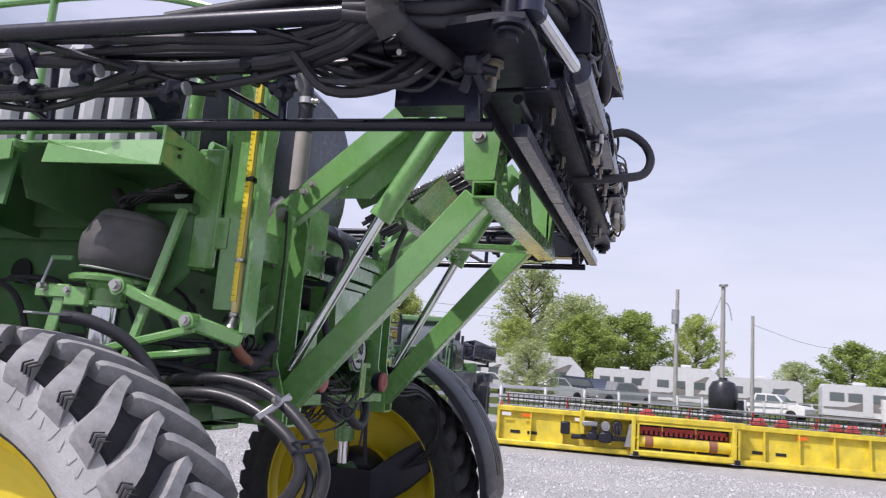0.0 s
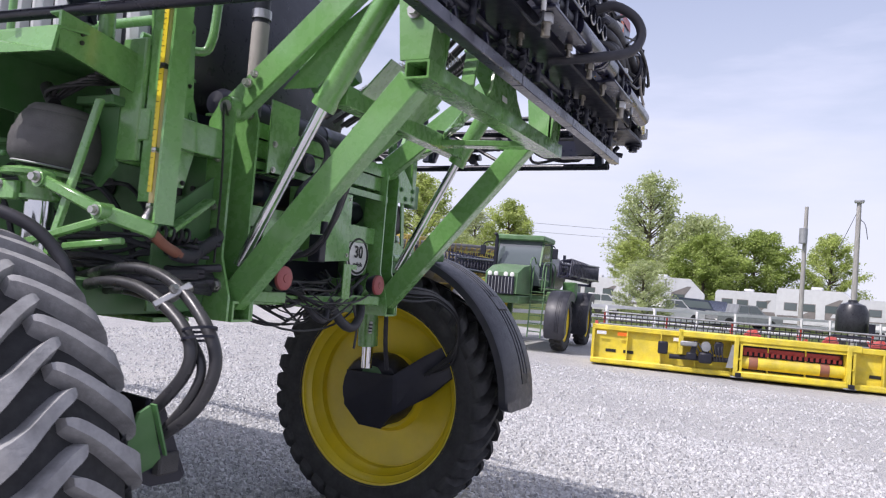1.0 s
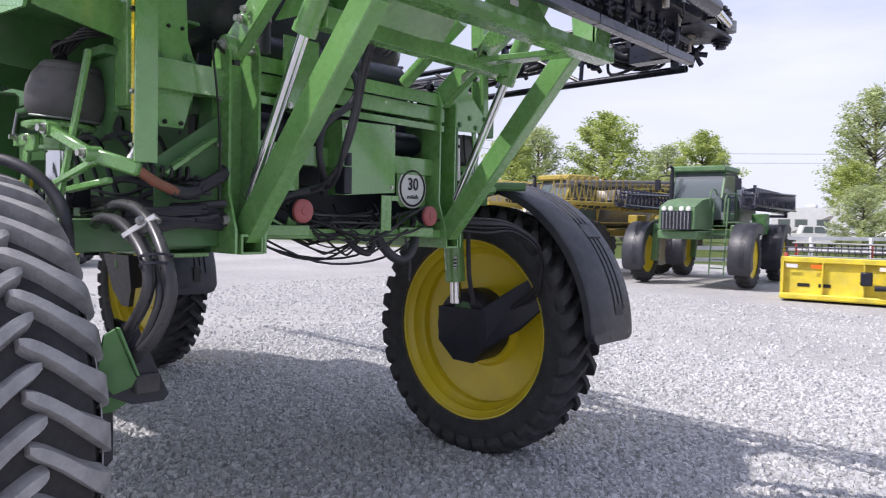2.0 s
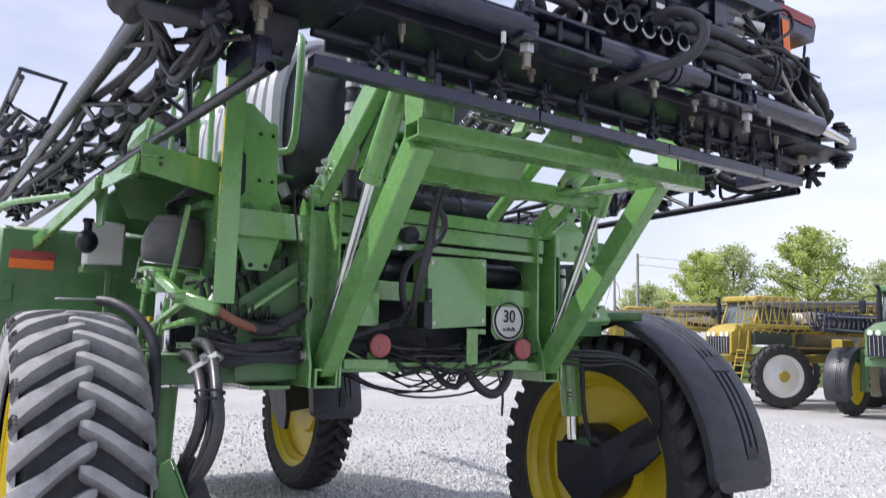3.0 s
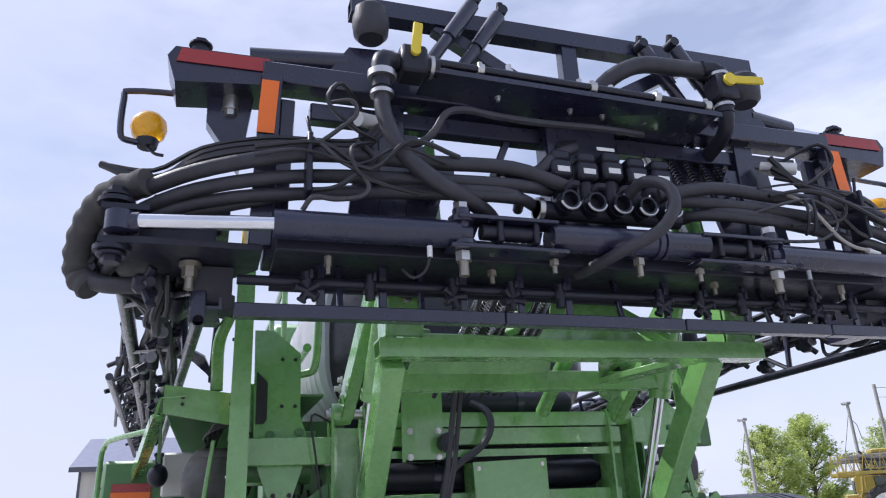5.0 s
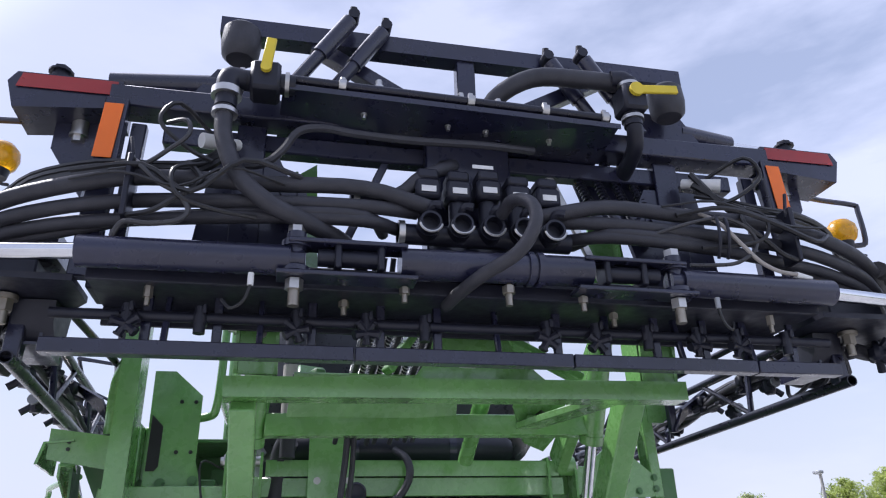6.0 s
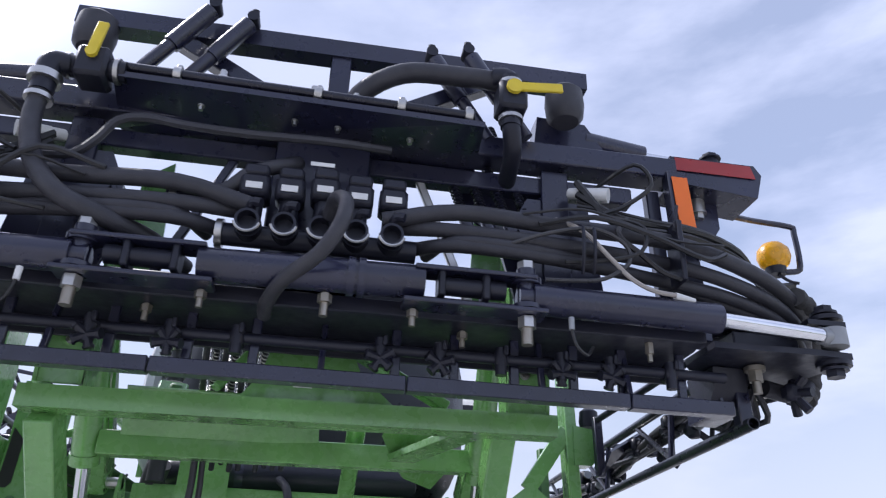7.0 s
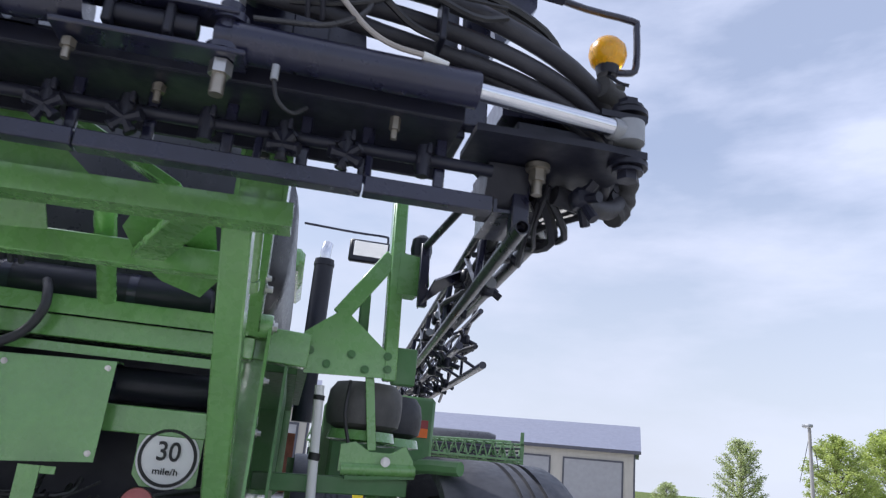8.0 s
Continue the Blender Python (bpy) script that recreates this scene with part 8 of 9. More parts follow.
    part("centre_rack", Geo().span((-1.6, 3.5, 2.2), (1.6, 3.62, 2.3)).span((-1.6, 3.5, 2.9), (1.6, 3.62, 3.0)).span((-1.6, 3.5, 2.2), (-1.5, 3.62, 3.0)).span((1.5, 3.5, 2.2), (1.6, 3.62, 3.0)).span((-0.5, 3.5, 2.2), (-0.4, 3.62, 3.4)).span((0.4, 3.5, 2.2), (0.5, 3.62, 3.4)).beam((-1.5, 3.5, 3.0), (-0.4, 3.5, 2.2), 0.06, 0.06), boom_mat, sp)
    split("rear_arm", Geo().beam((-0.45, 2.4, 1.8), (-0.45, 3.5, 2.6), 0.1, 0.14).beam((0.45, 2.4, 1.8), (0.45, 3.5, 2.6), 0.1, 0.14), paint, sp)
    return sp


yard_sprayer = far_sprayer("field_sprayer", "green sprayer with black lattice booms parked across the yard", FAR_GREEN, BLACK, YELLOW, TANK)
yard_sprayer.matrix_basis = pose(-6.92, 19.4, 0, 0, 0, 5) @ Matrix.Scale(0.9, 4)
green_boomed = far_sprayer("field_sprayer", "green sprayer with green lattice booms parked by the sheds", FAR_GREEN, FAR_GREEN, YELLOW, TANK)
green_boomed.matrix_basis = pose(-24.3, 5.4, 0, 0, 0, -17)
yellow_sprayer = far_sprayer("field_sprayer", "yellow sprayer with a grey tank and white wheel discs", AG_YELLOW, AG_YELLOW, WHITE, AG_TANK, 1.05, False)
for s in (-1, 1):
    part("hub_disc", Geo().lathe((s * 1.66, -2.0, 1.05), (s, 0, 0), [(0.0, 0.1), (0.16, 0.1), (0.2, 0.04), (0.58, 0.02), (0.61, 0.0)], 24), WHITE, yellow_sprayer)
    part("hub_cap", Geo().lathe((s * 1.78, -2.0, 1.05), (s, 0, 0), [(0.0, 0.12), (0.17, 0.11), (0.19, 0.06)], 18), AG_YELLOW, yellow_sprayer)

second_yellow = far_sprayer("field_sprayer", "yellow sprayer parked further back in the row", AG_YELLOW, AG_YELLOW, WHITE, AG_TANK, 1.05, False)
for machine in (yellow_sprayer, second_yellow):                # short hood, tall grey lattice, wheels steered out
    for ob in list(machine.children):
        kind = ob.name.split(".")[0]
        if kind == "hood":
            ob.scale = (1.25, 0.485, 1.05)
            ob.location = (0, -1.33, -0.08)
        elif kind in ("cab", "stack", "mirror_arm", "ladder_step"):
            ob.location.y -= 0.35
        elif kind == "boom_wing":
            ob.scale = (1, 1.15, 1.9)
            ob.location.z = -2.05
            if ob.name[-1] in "13579":
                ob.data.materials[0] = AG_TANK
            for lattice in ob.children:
                if lattice.name.split(".")[0] == "lattice":
                    lattice.data.materials[0] = AG_YELLOW
        elif kind in ("wheel", "hub_disc", "hub_cap"):
            ctr = sum((V(*c) for c in ob.bound_box), V(0, 0, 0)) / 8
            if ctr.y < 0:
                pivot = Matrix.Translation((math.copysign(1.62, ctr.x), -2.0, 0))
                ob.matrix_basis = pivot @ Matrix.Rotation(radians(-17), 4, "Z") @ pivot.inverted()
yellow_sprayer.matrix_basis = pose(-11.07, 19.47, 0, 0, 0, -14) @ Matrix.Scale(0.86, 4)
second_yellow.matrix_basis = pose(-25.5, 31.3, 0, 0, 0, -40)

# ---------- combine header on the gravel ----------
HD = thing("grain_header", "long yellow combine header with a red reel lying on gravel", "harvester header")
L0, L1 = -5.4, 7.1
part("back_sheet", Geo().plate([(L0, 0.10, 0.16), (L1, 0.10, 0.16), (L1, 0.16, 1.08), (L0, 0.16, 1.08)], (0, 0.05, 0)), YELLOW_HEAD, HD)
part("bottom_tube", Geo().span((L0, -0.12, 0.04), (L1, 0.14, 0.2), 0.05), YELLOW_HEAD, HD)
part("top_tube", Geo().span((L0, 0.0, 1.02), (L1, 0.2, 1.17), 0.02), YELLOW_HEAD, HD)
for k in range(13):
    x = L0 + 0.05 + k * (L1 - L0 - 0.1) / 12
    part("rib", Geo().plate([(x, 0.12, 0.18), (x, -0.08, 0.2), (x, -0.02, 1.06), (x, 0.16, 1.06)], (0.035, 0, 0)), YELLOW_HEAD, HD)
for x in (L0, L1 - 0.05):
    part("end_sheet", Geo().plate([(x, 0.0, 0.04), (x, 1.7, 0.02), (x, 2.1, 0.18), (x, 1.2, 0.85), (x, 0.3, 1.17), (x, 0.0, 1.17)], (0.05, 0, 0)), YELLOW_HEAD, HD, "yellow end sheet")
part("floor_pan", Geo().plate([(L0, 0.1, 0.12), (L1, 0.1, 0.12), (L1, 1.7, 0.04), (L0, 1.7, 0.04)], (0, 0, 0.03)), GREY_METAL, HD)
# feeder opening and frame
fx0, fx1 = -1.05, 2.0
for x in (fx0, fx1):
    part("feeder_post", Geo().span((x - 0.10, -0.36, 0.1), (x + 0.03, 0.08, 1.2), 0.015).span((x + 0.07, -0.30, 0.12), (x + 0.15, 0.06, 1.12), 0.01).span((x - 0.02, -0.33, 0.55), (x + 0.1, -0.1, 0.6), 0.004), YELLOW_HEAD, HD)
    part("latch_block", Geo().span((x - 0.04, -0.42, 0.08), (x + 0.12, -0.34, 0.2), 0.01).cyl((x + 0.02, -0.44, 0.14), (x + 0.02, -0.40, 0.14), 0.05, None, 12), BLACK_PLASTIC, HD)
    part("foot_plate", Geo().span((x - 0.16, -0.38, 0.06), (x + 0.18, -0.1, 0.09), 0.006), GREY_METAL, HD)
part("feeder_post", Geo().span((fx0 - 1.7, -0.34, 0.55), (fx0 - 1.56, 0.06, 1.24), 0.015), YELLOW_HEAD, HD)
part("feeder_beam", Geo().span((fx0 - 1.66, -0.34, 1.04), (fx1 + 0.3, 0.04, 1.22), 0.03), YELLOW_HEAD, HD)
part("beam_lip", Geo().span((fx0 - 0.1, -0.30, 0.96), (fx1 + 0.1, -0.1, 1.035), 0.01), YELLOW_HEAD, HD)
part("feeder_sill", Geo().span((fx0, -0.36, 0.08), (fx1, 0.06, 0.24), 0.03), YELLOW_HEAD, HD)
for k in range(18):
    x = fx0 + 0.2 + k * (fx1 - fx0 - 0.45) / 17
    part("comb_tooth", Geo().span((x, -0.05, 0.68), (x + 0.09, -0.02, 0.80), 0.006), REEL_RED, HD)
part("feeder_dark", Geo().span((fx0 + 0.1, 0.06, 0.26), (fx1 - 0.1, 0.095, 1.02), 0.01), BLACK_PLASTIC, HD)
auger = part("auger", Geo().cyl((fx0 + 0.1, -0.02, 0.48), (fx1 - 0.1, -0.02, 0.48), 0.17, None, 20), YELLOW_HEAD, HD)
split("auger_band", Geo().cyl((fx0 + 0.35, -0.02, 0.48), (fx0 + 0.6, -0.02, 0.48), 0.178, None, 20).cyl((fx1 - 0.75, -0.02, 0.48), (fx1 - 0.5, -0.02, 0.48), 0.178, None, 20), RUST_HOSE, auger)
part("opening_mesh", Geo().span((fx0 + 0.15, 0.0, 0.78), (fx1 - 0.2, 0.04, 0.9), 0.01), REEL_RED, HD)
q = Geo().span((-3.35, -0.25, 0.5), (-3.05, -0.05, 0.85), 0.03).cyl((-3.0, -0.2, 0.45), (-1.2, -0.2, 0.5), 0.07).span((-2.15, -0.42, 0.36), (-1.75, -0.1, 0.66), 0.05).span((-2.5, -0.35, 0.42), (-2.2, -0.1, 0.62), 0.03).span((-1.7, -0.3, 0.62), (-1.45, -0.1, 0.98), 0.03).plate([(-2.45, -0.3, 0.5), (-2.3, -0.3, 0.95), (-2.2, -0.3, 0.95), (-2.25, -0.3, 0.5)], (0, 0.15, 0))
gearbox = part("gearbox", q, BLACK_PLASTIC, HD, "black gearbox and drive shaft")
part("gear_cover", Geo().cyl((-1.95, -0.40, 0.82), (-1.95, -0.25, 0.82), 0.13, 0.15, 18).bolt((-1.95, -0.40, 0.82), (0, -1, 0), 0.05, 0.03), GREY_METAL, gearbox)
part("chain_guard", Geo().plate([(-1.35, -0.3, 0.3), (-1.2, -0.3, 0.95), (-1.12, -0.3, 0.95), (-1.15, -0.3, 0.3)], (0, 0.1, 0)), GREY_METAL, gearbox)
part("coupler_block", Geo().box((-2.45, -0.3, 0.86), (0.5, 0.16, 0.14), 0, 0.03).cyl((-2.6, -0.4, 0.86), (-2.6, -0.3, 0.86), 0.04, None, 10).cyl((-2.4, -0.4, 0.86), (-2.4, -0.3, 0.86), 0.04, None, 10), GREY_METAL, gearbox)
q = Geo()
for k in range(8):
    q.sweep([(-2.3 + k * 0.12, -0.2, 0.9), (-2.2 + k * 0.1, -0.35, 0.75 + 0.04 * (k % 3)), (-2.0 + k * 0.08, -0.3, 0.45)], 0.02, 6)
split("drive_hose", q, HOSE, HD)
for x, m in ((-4.6, ORANGE), (-2.9, LABEL), (3.9, ORANGE), (-5.25, LABEL)):
    part("sticker", Geo().span((x, -0.006, 0.88), (x + 0.3, -0.001, 0.98), 0.001), m, HD)
for x in (-4.95, -4.4, 2.6, 3.3):
    part("slot", Geo().span((x, 0.095, 0.38), (x + 0.32, 0.105, 0.47), 0.004), LETTER, HD)
# reel: bats with tines, red arms
for j in range(5):
    a = j * 2 * math.pi / 5 + 0.5
    part("reel_bat", Geo().cyl((L0 + 0.2, 0.95 + 0.5 * math.cos(a), 1.12 + 0.42 * math.sin(a)), (L1 - 0.2, 0.95 + 0.5 * math.cos(a), 1.12 + 0.42 * math.sin(a)), 0.028, None, 8), GREY_METAL if j else RV_WHITE, HD)
    q = Geo()
    for k in range(70):
        x = L0 + 0.3 + k * (L1 - L0 - 0.6) / 69
        y, z = 0.95 + 0.5 * math.cos(a), 1.12 + 0.42 * math.sin(a)
        q.add([(x - 0.016, y, z), (x + 0.016, y, z), (x + 0.008, y + 0.03, z - 0.24), (x - 0.008, y + 0.03, z - 0.24)], [(0, 1, 2, 3)])
    tagged(part("reel_bat", q, BLACK_PLASTIC, HD), kind="stuff")
part("reel_shaft", Geo().cyl((L0 + 0.1, 0.95, 1.12), (L1 - 0.1, 0.95, 1.12), 0.05, None, 12), GREY_METAL, HD)
for k in range(7):
    x = L0 + 0.3 + k * (L1 - L0 - 0.6) / 6
    q = Geo()
    for j in range(5):
        a = j * 2 * math.pi / 5 + 0.5
        q.beam((x, 0.95, 1.12), (x, 0.95 + 0.5 * math.cos(a), 1.12 + 0.42 * math.sin(a)), 0.03, 0.06, (1, 0, 0))
    part("reel_spider", q, REEL_RED, HD)
for x in (L0 + 0.1, -0.4, 0.9, L1 - 0.1):
    part("reel_arm", Geo().beam((x, 0.2, 1.2), (x, 1.0, 1.02), 0.09, 0.14), REEL_RED, HD)
q = Geo()
for k in range(46):
    x = L0 + 0.1 + k * (L1 - L0 - 0.2) / 45
    q.cyl((x, 0.25, 1.2), (x, 0.25, 1.42), 0.012, None, 5)
q.cyl((L0, 0.25, 1.42), (L1, 0.25, 1.42), 0.02, None, 6).cyl((L0, 0.25, 1.3), (L1, 0.25, 1.3), 0.016, None, 6)
part("guard_rail", q, BLACK, HD)
for x in (-0.9, 1.3, 2.6, 3.3, 4.9, 5.4):
    part("reel_bracket", Geo().plate([(x, 0.3, 1.18), (x + 0.5, 0.3, 1.2), (x + 0.42, 0.5, 1.42), (x + 0.2, 0.6, 1.36)], (0.05, 0.1, 0)), REEL_RED, HD)
HD.matrix_basis = pose(0.45, 16.05, 0, 0, 0, 9.5) @ Matrix.Diagonal((0.79, 0.79, 0.86, 1))

# ---------- trailers, cars, poles, sheds, trees ----------

def travel_trailer(at, turn, length, label, slope=0.6, tall=3.1):
    """White caravan seen from the side; nose towards +x."""
    t = thing("travel_trailer", label, "caravan", group="parked travel trailers")
    h = length / 2
    body = part("body", Geo().plate([(-h, -1.2, 0.6), (h - slope * 0.3, -1.2, 0.6), (h, -1.2, 1.3), (h, -1.2, tall - slope), (h - slope, -1.2, tall), (-h + 0.2, -1.2, tall), (-h, -1.2, tall - 0.25)], (0, 2.4, 0)), RV_WHITE, t)
    for x in (-h * 0.62, -h * 0.15, h * 0.42):
        w = part("window", Geo().box((x, -1.205, 2.05), (0.95, 0.03, 0.6), 0, 0.05), GLASS, t)
        part("window_rim", Geo().box((x, -1.2, 2.05), (1.05, 0.02, 0.7), 0, 0.06), RV_STRIPE, w)
    part("door", Geo().box((h * 0.15, -1.21, 1.65), (0.7, 0.03, 1.9), 0, 0.03), RV_WHITE, t)
    part("stripe", Geo().plate([(-h + 0.1, -1.21, 1.1), (h - 0.4, -1.21, 1.0), (h - 0.6, -1.21, 1.4), (-h + 0.1, -1.21, 1.25)], (0, 0.008, 0)).plate([(-h * 0.4, -1.21, 1.3), (h * 0.4, -1.21, 1.35), (h * 0.7, -1.21, tall - 0.7), (h * 0.6, -1.21, tall - 0.7)], (0, 0.008, 0)), RV_STRIPE, t)
    part("roof_unit", Geo().box((0, 0, tall + 0.14), (0.9, 0.7, 0.28), 0, 0.06), RV_WHITE, t)
    for x in (-0.5, 0.4):
        part("wheel", Geo().lathe((x, -1.1, 0.36), (0, 1, 0), [(0, 0), (0.2, 0), (0.22, -0.02), (0.36, -0.02), (0.36, 0.2), (0, 0.2)], 18), TYRE_DARK, t)
    part("hitch", Geo().beam((h, 0, 0.6), (h + 1.0, 0, 0.55), 0.12, 0.12), BLACK, t)
    part("skirt", Geo().span((-h, -1.15, 0.35), (h - 0.4, 1.15, 0.62), 0.02), RV_STRIPE, t)
    t.matrix_basis = pose(at[0], at[1], 0, 0, 0, turn - 180)
    return t


def car(at, turn, label, paint, pickup=True):
    """Pickup or van; nose towards +x."""
    c = thing("pickup_truck" if pickup else "van", label, "car", group="parked cars")
    if pickup:
        part("body", Geo().plate([(-2.7, -0.95, 0.45), (2.7, -0.95, 0.45), (2.75, -0.95, 0.95), (2.6, -0.95, 1.12), (1.3, -0.95, 1.2), (-2.7, -0.95, 1.2)], (0, 1.9, 0)), paint, c)
        part("cabin", Geo().plate([(1.35, -0.85, 1.18), (0.6, -0.8, 1.85), (-0.9, -0.8, 1.87), (-1.1, -0.85, 1.18)], (0, 1.65, 0)), paint, c)
        gl = Geo().plate([(1.1, -0.87, 1.25), (0.55, -0.84, 1.76), (-0.05, -0.84, 1.76), (-0.05, -0.87, 1.25)], (0, -0.01, 0)).plate([(-0.15, -0.87, 1.25), (-0.15, -0.84, 1.76), (-0.8, -0.84, 1.76), (-0.95, -0.87, 1.25)], (0, -0.01, 0))
        gl.plate([(1.30, -0.75, 1.24), (1.30, 0.75, 1.24), (0.66, 0.7, 1.8), (0.66, -0.7, 1.8)], (0.02, 0, 0.01))
    else:
        part("body", Geo().plate([(-2.6, -0.98, 0.4), (2.5, -0.98, 0.4), (2.6, -0.98, 1.0), (1.7, -0.98, 1.25), (1.1, -0.98, 2.0), (-2.6, -0.98, 2.1)], (0, 1.96, 0)), paint, c)
        gl = Geo().plate([(1.5, -0.985, 1.3), (1.0, -0.985, 1.85), (-2.3, -0.985, 1.9), (-2.3, -0.985, 1.3)], (0, -0.01, 0))
    part("glass", gl, GLASS, c)
    for x in (-1.75, 1.75):
        for y in (-0.97, 0.75):
            part("wheel", Geo().lathe((x, y, 0.4), (0, 1, 0), [(0, 0.0), (0.22, 0.0), (0.24, -0.02), (0.4, -0.02), (0.4, 0.22), (0, 0.22)], 18), TYRE_DARK, c)
    split("bumper", Geo().box((2.74, 0, 0.55), (0.12, 1.8, 0.22), 0, 0.04).box((-2.74, 0, 0.55), (0.12, 1.8, 0.2), 0, 0.04), STEEL, c)
    for y in (-0.75, 0.75):
        part("headlight", Geo().box((2.72, y, 0.88), (0.06, 0.3, 0.16), 0, 0.02), LABEL, c)
    c.matrix_basis = pose(at[0], at[1], 0, 0, 0, turn - 180)
    return c


for at_, turn, ln, lab, sl, tl in (((-16.5, 67.0), 180, 6.0, "white travel trailer behind the machines", 0.6, 3.4), ((-10.4, 66.5), 185, 7.5, "white fifth-wheel trailer with dark swoosh stripes", 1.3, 3.8), ((-3.4, 75.0), 178, 6.0, "pale travel trailer behind trees", 0.5, 3.2),
                                 ((2.4, 67.4), 172, 6.0, "white fifth-wheel trailer with grey stripes", 0.9, 3.6), ((9.4, 73.5), 178, 7.0, "long white boxy travel trailer", 0.4, 3.2), ((15.2, 62.0), 176, 5.5, "white travel trailer with dark windows", 0.5, 3.0),
                                 ((-31.0, 62.0), 190, 6.5, "pale travel trailer across the yard", 0.6, 3.2), ((-25.0, 31.6), 200, 5.0, "white travel trailer by the poles", 0.7, 2.6)):
    travel_trailer(at_, turn, ln, lab, sl, tl)
for at_, turn, lab, mat_, pk in (((-8.1, 56.0), 225, "white pickup truck parked before trailers", WHITE, True), ((-6.0, 63.5), 140, "dark blue van parked before trailers", CAR_BLUE, False), ((-2.8, 58.5), 215, "silver pickup truck parked before trailers", GREY_METAL, True),
                                 ((8.3, 57.5), 150, "white pickup truck with chrome bumper", WHITE, True), ((-15.0, 62.0), 205, "white pickup truck parked behind the header", WHITE, True), ((19.0, 61.0), 178, "white van parked before trailers", WHITE, False)):
    car(at_, turn, lab, mat_, pk)
car((-27.0, -3.3), -60, "dark blue pickup truck beside the shed", CAR_BLUE)

fence = thing("board_fence", "white three-rail board fence running away across the yard", "fence")
F0, F1 = V(-9.2, 22.0, 0), V(13.0, 63.0, 0)
for k in range(16):
    p = F0.lerp(F1, k / 15)
    part("post", Geo().box((p.x, p.y, 0.63), (0.12, 0.12, 1.36), -30, 0.01), WHITE, fence)
for z in (0.46, 0.88, 1.28):
    part("rail", Geo().beam((F0.x - 0.09, F0.y, z), (F1.x - 0.09, F1.y, z), 0.04, 0.14), WHITE, fence)

drum = thing("nurse_tank", "dark grey poly tank on a cart behind the header", "tank")
part("tank_body", Geo().lathe((0, 0, 0.8), (0, 0, 1), [(0, 0), (0.75, 0.02), (0.8, 0.1), (0.8, 0.9), (0.6, 1.2), (0.25, 1.3), (0.22, 1.4), (0, 1.4)], 24), TANK, drum)
part("cart", Geo().box((0, 0, 0.6), (1.8, 1.4, 0.2)).box((0.9, -0.5, 1.0), (0.3, 0.2, 0.5)), BLACK_PLASTIC, drum)
for x in (-0.6, 0.6):
    part("wheel", Geo().lathe((x, -0.8, 0.35), (0, 1, 0), [(0, 0), (0.35, 0), (0.35, 0.2), (0, 0.2)], 16), TYRE_DARK, drum)
drum.matrix_basis = pose(3.25, 36.3, 0) @ Matrix.Diagonal((0.88, 0.88, 1.12, 1))


def utility_pole(x, y, tall, r, label, lamp=False, trans=False):
    p = thing("utility_pole", label, "pole", group="utility poles")
    part("shaft", Geo().cyl((0, 0, -0.3), (0, 0, tall), r, r * 0.7, 12), WOOD, p)
    if lamp:
        hd = part("lamp_arm", Geo().box((0, -0.1, tall + 0.1), (0.5, 0.3, 0.14), 0, 0.03), GREY_METAL, p)
        part("lamp_glass", Geo().box((0, -0.1, tall + 0.02), (0.42, 0.22, 0.04), 0, 0.01), LABEL, hd)
        part("wire", Geo().sweep([(0, 0, tall - 0.3), (-0.5, 0, tall - 1.6), (-0.9, 0, tall - 2.6)], 0.015, 5).sweep([(0.1, 0, tall - 0.9), (0.35, 0, tall - 1.2), (0.5, 0, tall - 2.0)], 0.02, 5), CABLE, p)
    if trans:
        part("transformer", Geo().cyl((-0.1, -0.3, tall * 0.72), (-0.1, -0.3, tall * 0.72 + 0.9), 0.24, None, 14), GREY_METAL, p)
    p.matrix_basis = pose(x, y, 0)


utility_pole(1.1, 45.4, 8.0, 0.15, "grey wooden power pole with a transformer", False, True)
utility_pole(3.7, 43.3, 8.0, 0.17, "grey wooden pole with a yard lamp", True)
utility_pole(6.1, 50.1, 7.0, 0.14, "slim grey wooden power pole")
utility_pole(-34.3, 39.2, 8.2, 0.15, "leaning grey power pole")
utility_pole(-32.1, 34.4, 6.6, 0.12, "street lamp pole by the trees", True)
utility_pole(-31.0, 26.0, 5.6, 0.11, "lamp pole beside trees", True)
wires = thing("power_lines", "thin power lines strung between poles", "cable", kind="stuff")
part("wire", Geo().sweep([(-34.3, 39.2, 8.0), (-28, 45, 7.2), (-20, 52, 7.1), (-10, 64, 7.6)], 0.014, 4).sweep([(-34.3, 39.2, 7.4), (-28, 45, 6.5), (-20, 52, 6.4), (-10, 64, 6.9)], 0.014, 4).sweep([(6.1, 50.1, 6.4), (11, 55, 5.5), (19, 63, 5.6)], 0.014, 4), CABLE, wires)


